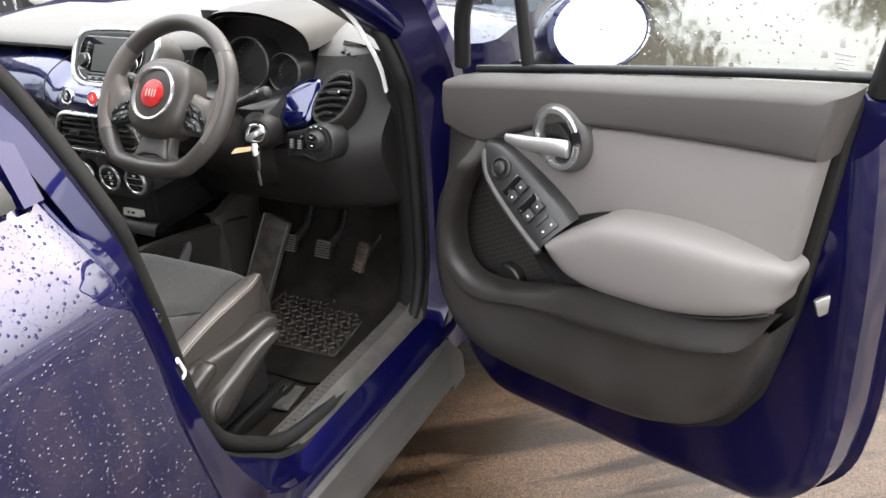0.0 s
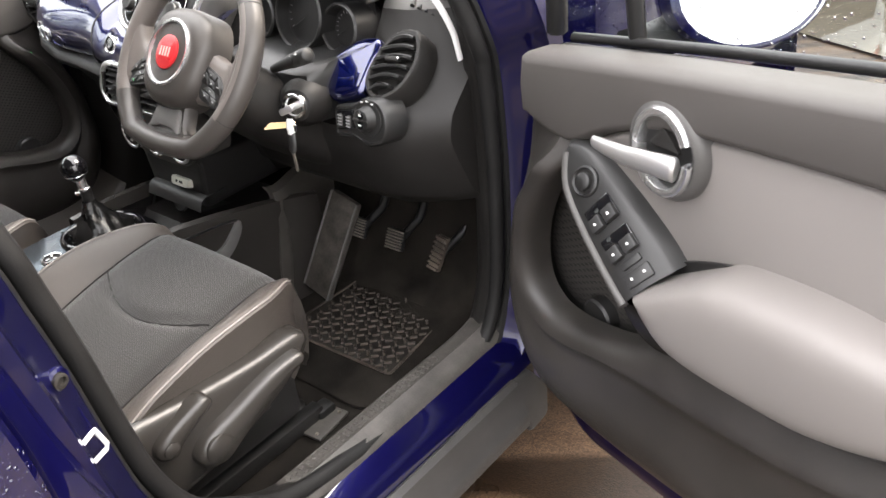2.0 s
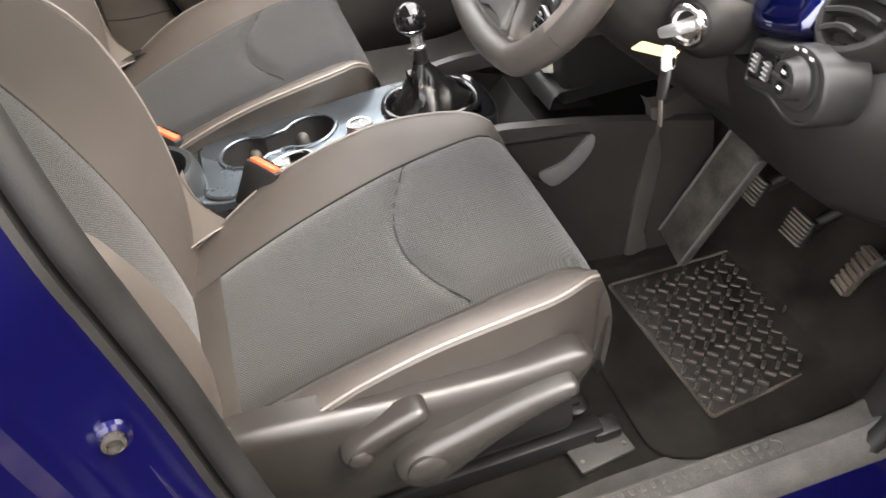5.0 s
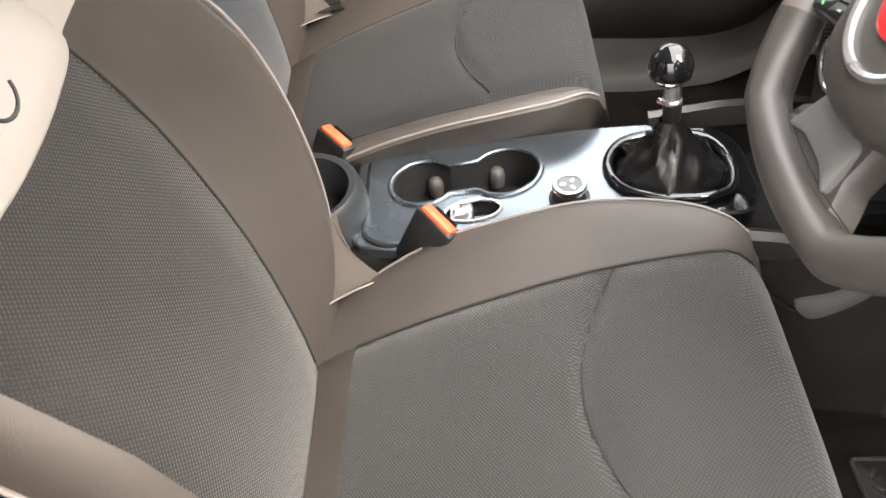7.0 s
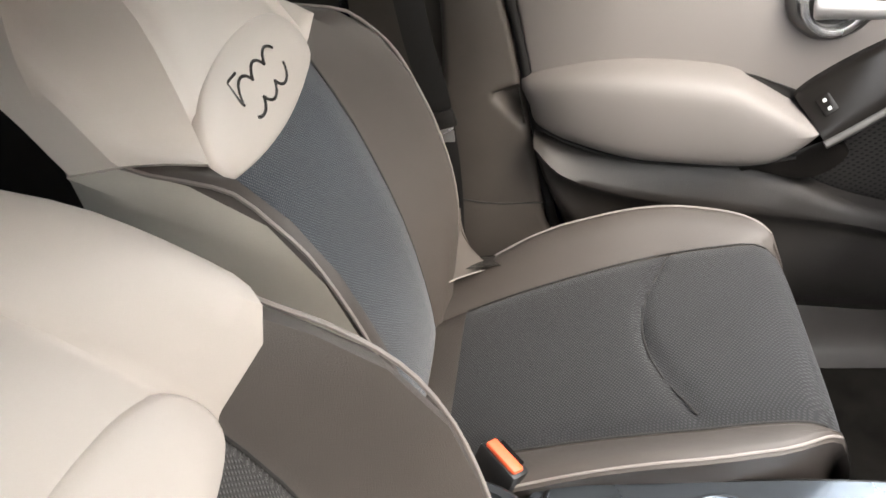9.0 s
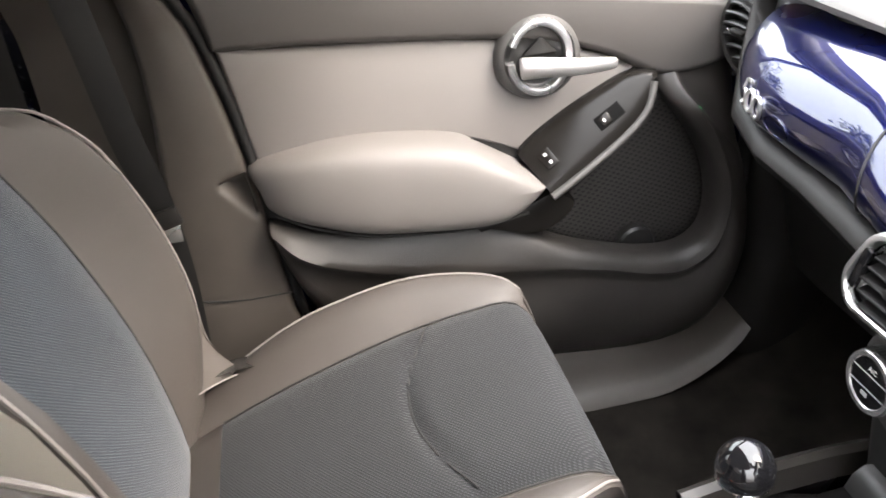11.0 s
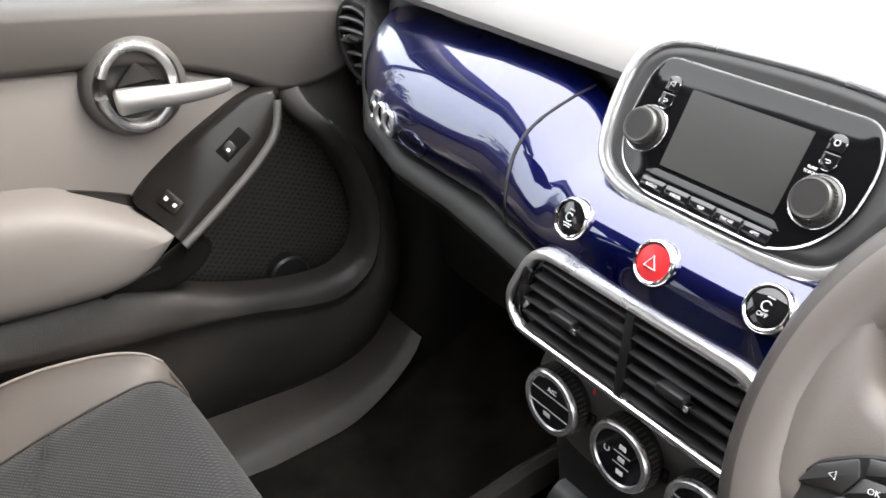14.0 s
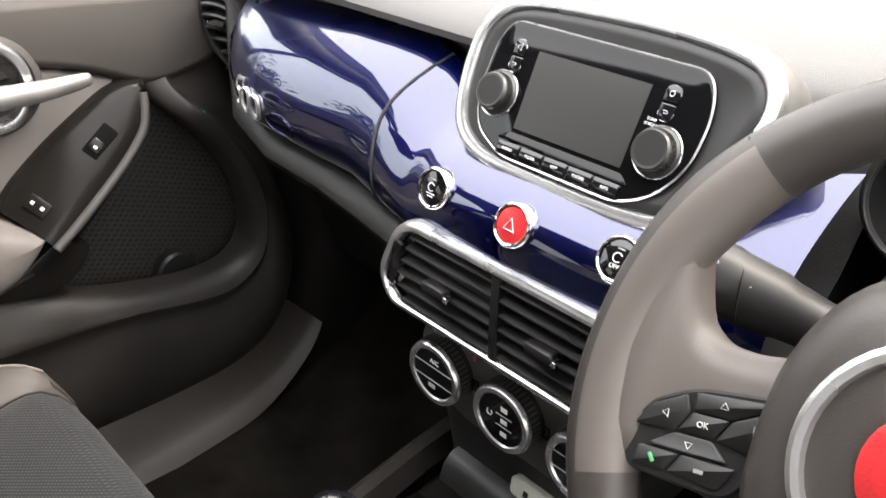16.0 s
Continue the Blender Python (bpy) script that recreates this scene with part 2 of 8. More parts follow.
def wet_paint():
    """The blue paint with rain drops standing on it."""
    m = mat("wet_blue_paint", (0.0035, 0.0030, 0.048), 0.4, metal=0.5, grain=2500, bump=0.0, vary=0.25, blotch=3, coat=1.0, spec=0.1, rvary=0.05)
    nt = m.node_tree
    N, L, b = nt.nodes, nt.links, nt.nodes["Principled BSDF"]
    tc = N.new("ShaderNodeTexCoord")
    b.inputs["Coat IOR"].default_value = 1.95
    hs = []
    for sc, lo in ((105, 0.25), (240, 0.20)):
        v = N.new("ShaderNodeTexVoronoi")
        v.inputs["Scale"].default_value = sc
        r = N.new("ShaderNodeMapRange")
        r.interpolation_type = "SMOOTHSTEP"
        r.inputs["From Min"].default_value, r.inputs["From Max"].default_value = lo, 0.06
        L.new(tc.outputs["Object"], v.inputs["Vector"])
        L.new(v.outputs["Distance"], r.inputs["Value"])
        hs.append(r.outputs["Result"])
    mx = N.new("ShaderNodeMath")
    mx.operation = "MAXIMUM"
    L.new(hs[0], mx.inputs[0])
    L.new(hs[1], mx.inputs[1])
    bp = N.new("ShaderNodeBump")
    bp.inputs["Strength"].default_value, bp.inputs["Distance"].default_value = 0.9, 0.0035
    L.new(mx.outputs[0], bp.inputs["Height"])
    L.new(bp.outputs["Normal"], b.inputs["Coat Normal"])
    return m


WETPAINT = wet_paint()


def tarmac():
    m, nt, b = nodes_of("wet_tarmac")
    b.inputs["Specular IOR Level"].default_value = 0.3
    N, L = nt.nodes, nt.links
    tc = N.new("ShaderNodeTexCoord")
    mp = N.new("ShaderNodeMapping")
    mp.inputs["Scale"].default_value = (0.55, 4.5, 1)
    turn = N.new("ShaderNodeMapping")
    turn.inputs["Rotation"].default_value = (0, 0, radians(-36))
    L.new(tc.outputs["Object"], turn.inputs["Vector"])
    L.new(turn.outputs["Vector"], mp.inputs["Vector"])
    streak = N.new("ShaderNodeTexNoise")
    streak.inputs["Scale"].default_value, streak.inputs["Detail"].default_value = 2.2, 4
    L.new(mp.outputs["Vector"], streak.inputs["Vector"])
    stone = N.new("ShaderNodeTexVoronoi")
    stone.inputs["Scale"].default_value = 290
    L.new(tc.outputs["Object"], stone.inputs["Vector"])
    big = N.new("ShaderNodeTexNoise")
    big.inputs["Scale"].default_value, big.inputs["Detail"].default_value = 0.9, 5
    L.new(tc.outputs["Object"], big.inputs["Vector"])
    ramp = N.new("ShaderNodeValToRGB")
    e = ramp.color_ramp.elements
    e[0].position, e[1].position = 0.46, 0.57
    e[0].color, e[1].color = (0.011, 0.007, 0.0045, 1), (0.052, 0.036, 0.025, 1)
    L.new(streak.outputs["Fac"], ramp.inputs["Fac"])
    mx = N.new("ShaderNodeMix")
    mx.data_type, mx.blend_type = "RGBA", "MULTIPLY"
    mx.inputs["Factor"].default_value = 0.8
    r2 = N.new("ShaderNodeValToRGB")
    r2.color_ramp.elements[0].color, r2.color_ramp.elements[1].color = (0.15, 0.15, 0.15, 1), (2.1, 1.9, 1.7, 1)
    L.new(stone.outputs["Color"], r2.inputs["Fac"])
    L.new(ramp.outputs["Color"], mx.inputs["A"])
    L.new(r2.outputs["Color"], mx.inputs["B"])
    L.new(mx.outputs["Result"], b.inputs["Base Color"])
    rr = N.new("ShaderNodeMapRange")
    rr.inputs["From Min"].default_value, rr.inputs["From Max"].default_value = 0.4, 0.62
    rr.inputs["To Min"].default_value, rr.inputs["To Max"].default_value = 0.16, 0.6
    L.new(big.outputs["Fac"], rr.inputs["Value"])
    L.new(rr.outputs["Result"], b.inputs["Roughness"])
    bp = N.new("ShaderNodeBump")
    bp.inputs["Strength"].default_value, bp.inputs["Distance"].default_value = 0.22, 0.003
    L.new(stone.outputs["Distance"], bp.inputs["Height"])
    L.new(bp.outputs["Normal"], b.inputs["Normal"])
    return m


TARMAC = tarmac()


def perforated(name, color, pitch):
    """Black plastic with rows of small holes, seen on upright panels."""
    m = mat(name, color, 0.5, grain=900, bump=0.0)
    nt = m.node_tree
    N, L, b = nt.nodes, nt.links, nt.nodes["Principled BSDF"]
    tc, sep, add, com = N.new("ShaderNodeTexCoord"), N.new("ShaderNodeSeparateXYZ"), N.new("ShaderNodeMath"), N.new("ShaderNodeCombineXYZ")
    L.new(tc.outputs["Object"], sep.inputs[0])
    L.new(sep.outputs["X"], add.inputs[0])
    L.new(sep.outputs["Y"], add.inputs[1])
    L.new(add.outputs[0], com.inputs["X"])
    L.new(sep.outputs["Z"], com.inputs["Y"])
    mp = N.new("ShaderNodeMapping")
    mp.inputs["Rotation"].default_value = (0, 0, radians(35))
    mp.inputs["Scale"].default_value = (1.0 / pitch, 1.5 / pitch, 1)
    L.new(com.outputs[0], mp.inputs["Vector"])
    v = N.new("ShaderNodeTexVoronoi")
    v.voronoi_dimensions = "2D"
    v.inputs["Scale"].default_value, v.inputs["Randomness"].default_value = 1.0, 0.1
    L.new(mp.outputs["Vector"], v.inputs["Vector"])
    r = N.new("ShaderNodeMapRange")
    r.interpolation_type = "SMOOTHSTEP"
    r.inputs["From Min"].default_value, r.inputs["From Max"].default_value = 0.24, 0.34
    L.new(v.outputs["Distance"], r.inputs["Value"])
    bp = N.new("ShaderNodeBump")
    bp.inputs["Strength"].default_value, bp.inputs["Distance"].default_value = 0.5, 0.002
    L.new(r.outputs["Result"], bp.inputs["Height"])
    L.new(bp.outputs["Normal"], b.inputs["Normal"])
    mx = N.new("ShaderNodeMix")
    mx.data_type = "RGBA"
    mx.inputs["A"].default_value, mx.inputs["B"].default_value = (0.0012, 0.0012, 0.0012, 1), color + (1,)
    L.new(r.outputs["Result"], mx.inputs["Factor"])
    L.new(mx.outputs["Result"], b.inputs["Base Color"])
    return m


GRILLE = perforated("speaker_grille", (0.036, 0.033, 0.0305), 0.0105)

# ---- mesh helpers ----
TF = [Matrix.Identity(4)]


def build(name, verts, faces, material, parent=None, label="", smooth=True, angle=40, slots=None):
    """One mesh object from points and faces, in the present frame TF."""
    tf = TF[0]
    flip = tf.determinant() < 0
    me = bpy.data.meshes.new(name)
    me.from_pydata([tuple(tf @ Vector(v)) for v in verts], [], [tuple(reversed(f)) if flip else tuple(f) for f in faces])
    for m in material if isinstance(material, (list, tuple)) else [material]:
        me.materials.append(m)
    bm = bmesh.new()
    bm.from_mesh(me)
    if slots:
        for f, k in zip(bm.faces, slots):
            f.material_index = k
    bmesh.ops.remove_doubles(bm, verts=bm.verts, dist=1e-5)
    bmesh.ops.recalc_face_normals(bm, faces=bm.faces)
    big = [f for f in bm.faces if len(f.verts) > 4]
    if big:
        bmesh.ops.triangulate(bm, faces=big)
    bm.to_mesh(me)
    bm.free()
    if smooth:
        me.polygons.foreach_set("use_smooth", [True] * len(me.polygons))
        me.set_sharp_from_angle(angle=radians(angle))
    ob = new(name, me)
    if parent:
        ob.parent = parent
        ob.matrix_parent_inverse = Matrix.Translation(-parent.location) if parent.type == "EMPTY" else Matrix.Identity(4)
    if label:
        ob["label"] = label
    return ob


def thing(name, at, label, category, group="", kind=""):
    ob = new(name)
    ob.empty_display_size = 0.05
    ob.location = TF[0] @ Vector(at)
    return tagged(ob, label, category, group, kind)


def smooth_line(pts, n=8, closed=False):
    """Catmull-Rom through the points."""
    P = [np.array(p, float) for p in pts]
    out, k = [], len(P)
    for i in range(k if closed else k - 1):
        if closed:
            a, b, c, d = P[i - 1], P[i], P[(i + 1) % k], P[(i + 2) % k]
        else:
            b, c = P[i], P[i + 1]
            a = P[i - 1] if i else 2 * b - c
            d = P[i + 2] if i + 2 < k else 2 * c - b
        for j in range(n):
            t = j / n
            out.append(0.5 * (2 * b + (c - a) * t + (2 * a - 5 * b + 4 * c - d) * t * t + (3 * b - a - 3 * c + d) * t**3))
    if not closed:
        out.append(P[-1])
    return out


def rounded(pts, r, n=5):
    """A polygon with its corners rounded by r (one number or one for each corner)."""
    P = [np.array(p, float) for p in pts]
    out, k = [], len(P)
    for i in range(k):
        a, b, c = P[i - 1], P[i], P[(i + 1) % k]
        rr = r[i] if isinstance(r, (list, tuple)) else r
        u, v = a - b, c - b
        lu, lv = np.linalg.norm(u), np.linalg.norm(v)
        q = min(rr, lu * 0.48, lv * 0.48)
        s, e = b + u / lu * q, b + v / lv * q
        for j in range(n + 1):
            t = j / n
            out.append((1 - t) ** 2 * s + 2 * t * (1 - t) * b + t * t * e)
    return out


def ellipse(cx, cy, rx, ry, n=32):
    return [np.array((cx + rx * math.cos(2 * math.pi * i / n), cy + ry * math.sin(2 * math.pi * i / n))) for i in range(n)]


def inset(loop, d):
    k = len(loop)
    area = sum(loop[i - 1][0] * loop[i][1] - loop[i][0] * loop[i - 1][1] for i in range(k))
    sgn = 1 if area > 0 else -1
    out = []
    for i in range(k):
        t = loop[(i + 1) % k] - loop[i - 1]
        ln = np.linalg.norm(t) or 1
        out.append(loop[i] + sgn * d * np.array((-t[1], t[0])) / ln)
    return out


def puff(name, outline, prof, place, material, parent=None, label="", spine=None, close_back=False, angle=40):
    """A plate over an outline, whose face rises by prof: (inset, height) or, with a spine, (scale, height)."""
    loops = []
    for d, h in prof:
        if spine is None:
            lp = inset(outline, d)
        else:
            a, b = np.array(spine[0], float), np.array(spine[1], float)
            lp = []
            for p in outline:
                t = np.clip(np.dot(p - a, b - a) / max(1e-9, np.dot(b - a, b - a)), 0, 1)
                q = a + t * (b - a)
                lp.append(q + (p - q) * d)
        loops.append([place(p[0], p[1], h) for p in lp])
    k, verts, faces = len(outline), [v for lp in loops for v in lp], []
    for r in range(len(loops) - 1):
        for i in range(k):
            j = (i + 1) % k
            faces.append((r * k + i, r * k + j, (r + 1) * k + j, (r + 1) * k + i))
    faces.append(tuple((len(loops) - 1) * k + i for i in range(k)))
    if close_back:
        faces.append(tuple(reversed(range(k))))
    return build(name, verts, faces, material, parent, label, angle=angle)


def loft(name, rows, material, parent=None, label="", closed=False, caps=False, slot_of=None, angle=40, wrap=False):
    k, verts, faces, slots = len(rows[0]), [tuple(p) for r in rows for p in r], [], []
    n = len(rows)
    for r in range(n if wrap else n - 1):
        for i in range(k if closed else k - 1):
            j = (i + 1) % k
            faces.append((r * k + i, r * k + j, ((r + 1) % n) * k + j, ((r + 1) % n) * k + i))
            slots.append(slot_of(r, i) if slot_of else 0)
    if caps:
        faces += [tuple(reversed(range(k))), tuple((n - 1) * k + i for i in range(k))]
        slots += [0, 0]
    return build(name, verts, faces, material, parent, label, angle=angle, slots=slots if slot_of else None)


def tube(name, path, r, material, parent=None, label="", seg=8, closed=False, flat=1.0):
    """A round cord along a path; r one number or one for each point; flat squeezes it along the second axis."""
    P = [Vector(p) for p in path]
    k, rows, up = len(P), [], None
    for i, p in enumerate(P):
        t = (P[(i + 1) % k] - P[i - 1]) if closed else (P[min(i + 1, k - 1)] - P[max(i - 1, 0)])
        t = t.normalized() if t.length > 1e-9 else Vector((0, 1, 0))
        if up is None:
            up = Vector((0, 0, 1)) if abs(t.z) < 0.9 else Vector((1, 0, 0))
        side = t.cross(up).normalized()
        up = side.cross(t).normalized()
        rr = r[i] if isinstance(r, (list, tuple)) else r
        rows.append([p + side * (rr * math.cos(a)) + up * (rr * flat * math.sin(a)) for a in [2 * math.pi * j / seg for j in range(seg)]])
    return loft(name, rows, material, parent, label, closed=True, caps=not closed, wrap=closed, angle=50)


def basis(o, n, up=(0, 0, 1)):
    """The frame with its z along n and its y as near to up as can be."""
    z = Vector(n).normalized()
    x = Vector(up).cross(z).normalized()
    y = z.cross(x)
    return Matrix(((x.x, y.x, z.x, o[0]), (x.y, y.y, z.y, o[1]), (x.z, y.z, z.z, o[2]), (0, 0, 0, 1)))


def turned(name, prof, m, material, parent=None, label="", seg=28, caps=True):
    """Turned about the z of the frame m: prof of (radius, height)."""
    rows = [[m @ Vector((r * math.cos(a), r * math.sin(a), h)) for a in [2 * math.pi * j / seg for j in range(seg)]] for r, h in prof]
    return loft(name, rows, material, parent, label, closed=True, caps=caps)


def block(name, size, m, material, parent=None, label="", r=0.004, seg=2):
    """A box with rounded edges, centred in the frame m."""
    bm = bmesh.new()
    bmesh.ops.create_cube(bm, size=1)
    for v in bm.verts:
        v.co = Vector((v.co.x * size[0], v.co.y * size[1], v.co.z * size[2]))
    if r:
        bmesh.ops.bevel(bm, geom=list(bm.edges), offset=min(r, min(size) * 0.45), segments=seg, profile=0.5, affect="EDGES")
    verts = [m @ v.co for v in bm.verts]
    bm.verts.index_update()
    faces = [[v.index for v in f.verts] for f in bm.faces]
    bm.free()
    return build(name, verts, faces, material, parent, label)


def writing(name, text, size, m, material, parent, label="", turn=0.0):
    """Flat letters in the frame m, centred."""
    cu = bpy.data.curves.new(name, "FONT")
    cu.body, cu.size, cu.align_x, cu.align_y, cu.extrude = text, size, "CENTER", "CENTER", 0.0002
    tmp = bpy.data.objects.new(name, cu)
    me = bpy.data.meshes.new_from_object(tmp)
    m2 = m @ Matrix.Rotation(turn, 4, "Z")
    verts = [m2 @ v.co for v in me.vertices]
    faces = [list(p.vertices) for p in me.polygons]
    bpy.data.objects.remove(tmp)
    return build(name, verts, faces, material, parent, label, smooth=False)


def at_x(x0, sign=-1):
    """(u, v, h) to a plane across x: u along y, v up, h towards the cabin."""
    return lambda u, v, h: (x0 + sign * h, u, v)


def on(m):
    return lambda u, v, h: m @ Vector((u, v, h))


def lerp(pairs, x):
    xs, ys = zip(*pairs)
    return float(np.interp(x, xs, ys))


def ease(pairs, x):
    """Like lerp, but smooth."""
    xs, ys = zip(*pairs)
    if x <= xs[0]:
        return ys[0]
    if x >= xs[-1]:
        return ys[-1]
    k = max(i for i in range(len(xs) - 1) if xs[i] <= x)
    g = np.gradient(np.array(ys), np.array(xs))
    h = xs[k + 1] - xs[k]
    t = (x - xs[k]) / h
    return float((2 * t**3 - 3 * t * t + 1) * ys[k] + (t**3 - 2 * t * t + t) * h * g[k] + (3 * t * t - 2 * t**3) * ys[k + 1] + (t**3 - t * t) * h * g[k + 1])

# ---- the ground and what stands far off ----
GZ = 0.03
g_rows = []
for r in [0, 0.6, 1.2, 2, 3, 4.5, 7, 11, 18, 35, 80, 250, 900]:
    g_rows.append([(1 + r * math.cos(a), r * math.sin(a), GZ + 0.006 * noise.noise(Vector((r * math.cos(a), r * math.sin(a), 0)))) for a in [2 * math.pi * i / 40 for i in range(40)]])
ground = tagged(loft("ground", g_rows, TARMAC, closed=True), "wet brown tarmac with dark streaks and puddles", "ground", kind="structure")

# a wide puddle in front of the car
pud = [(1.6 + (3.6 + 0.5 * math.sin(3 * a) + 0.3 * math.sin(7 * a + 1)) * math.cos(a), 6.2 + (2.9 + 0.4 * math.sin(4 * a)) * math.sin(a)) for a in [2 * math.pi * i / 60 for i in range(60)]]
WATER = mat("rain_water", (0.06, 0.052, 0.04), 0.04, grain=14, bump=0.12, vary=0.3, blotch=0.8, rvary=0.03)
tagged(build("water", [(x, y, GZ + 0.012) for x, y in pud], [tuple(range(60))], WATER), "shallow rain puddle rippling over brown tarmac", "puddle", kind="structure")

# ---- car body: floor, sills, pillars, roof ----
shell = thing("car_body", (0, 0, 0.3), "dark blue metallic car body shell, wet with rain, driver's doorway open", "car body", kind="structure")

OPEN = [(-0.205, 1.47), (-0.15, 1.30), (-0.112, 1.114), (-0.098, 1.03), (-0.083, 0.93), (-0.07, 0.81), (-0.055, 0.715), (-0.02, 0.63), (0.05, 0.565), (0.13, 0.525), (0.25, 0.507),
        (0.40, 0.493), (0.55, 0.482), (0.64, 0.505), (0.685, 0.57), (0.70, 0.68), (0.710, 0.83), (0.706, 1.00), (0.688, 1.07), (0.668, 1.145), (0.640, 1.22), (0.48, 1.36), (0.28, 1.46), (0.05, 1.49)]


def x_side(z):
    """Half width of the doorway at a height: upright below the belt, leaning in above."""
    low = min(1, max(0, (0.60 - z) / 0.08))
    return 0.745 - 0.006 * low * low * (3 - 2 * low) if z < 1.1 else 0.745 - (z - 1.1) * 0.36


SEALM = mat("door_rubber", (0.0105, 0.0102, 0.010), 0.6, grain=500, vary=0.3, blotch=20, spec=0.25)


def doorway(sign):
    path = smooth_line([(sign * x_side(z), y, z - 0.026 * min(1, max(0, (0.57 - z) / 0.06))) for y, z in OPEN], 5, closed=True)
    tube("door_seal", path, 0.0145, SEALM, shell, "black rubber door seal", seg=8, closed=True)
    # painted return of the doorway, from the seal out to the skin
    k = len(path)
    cy = 0.3
    def ring(steps):
        rows = []
        for dx, grow in steps:
            row = []
            for i in range(k):
                p, t = path[i], path[(i + 1) % k] - path[i - 1]
                nrm = np.array((t[2], -t[1]))
                nrm = nrm / (np.linalg.norm(nrm) or 1)
                if np.dot(nrm, (p[1] - cy, p[2] - 0.95)) < 0:
                    nrm = -nrm
                slim = 1 - 0.7 * min(1, max(0, (p[2] - 1.04) / 0.1)) if dx < 0 and p[1] > 0.3 else 1
                row.append((p[0] + sign * dx * slim, p[1] + nrm[0] * grow * slim, p[2] + nrm[1] * grow * slim))
            rows.append(row)
        return rows
    if sign > 0:
        loft("doorway_lining", ring(((0.0, 0.012), (-0.012, 0.004), (-0.03, 0.004), (-0.055, 0.012), (-0.075, 0.04), (-0.08, 0.09))), TRIM, shell, "dark plastic doorway lining", closed=True)
    loft("seal_flange", ring(((-0.006, 0.010), (0.004, 0.016), (0.012, 0.016), (0.018, 0.022), (0.021, 0.032))), SEALM, shell, "black rubber flange of the door seal", closed=True)
    rows = []
    for dx, grow in ((0.026, 0.020), (0.045, 0.027), (0.075, 0.055), (0.105, 0.065), (0.108, 0.10)):
        row = []
        for i in range(k):
            p, t = path[i], path[(i + 1) % k] - path[i - 1]
            nrm = np.array((t[2], -t[1]))
            nrm = nrm / (np.linalg.norm(nrm) or 1)
            if np.dot(nrm, (p[1] - cy, p[2] - 0.95)) < 0:
                nrm = -nrm
            zz = p[2] + nrm[1] * grow
            tuck = 1 - 0.42 * min(1, max(0, (0.56 - p[2]) / 0.06))
            row.append((p[0] + sign * (dx - 0.012) * tuck, p[1] + nrm[0] * grow, zz))
        rows.append(row)
    loft("doorway_return", rows, PAINT, shell, "blue painted door shut", closed=True)


for s_ in (1, -1):
    doorway(s_)

# outer skin behind the front door: closed rear door and quarter, with rain on it
SIDE = [(0.30, 0.825), (0.36, 0.845), (0.48, 0.868), (0.62, 0.885), (0.80, 0.888), (0.95, 0.882), (1.04, 0.879), (1.075, 0.8755), (1.092, 0.871), (1.108, 0.861), (1.15, 0.829), (1.21, 0.788)]


def rear_edge(z):
    return ease([(0.30, -0.03), (0.48, -0.09), (0.62, -0.155), (0.75, -0.185), (0.85, -0.20), (0.96, -0.205), (1.04, -0.216), (1.12, -0.230), (1.21, -0.243), (1.28, -0.232), (1.35, -0.232), (1.47, -0.25)], z)


def side_x(z, y):
    """The skin's half width; it swells over the rear wheel."""
    base = ease(SIDE_ZX, z)
    return base + 0.03 * math.exp(-((y + 1.3) / 0.35) ** 2) * max(0, 1 - abs(z - 0.7) / 0.35)


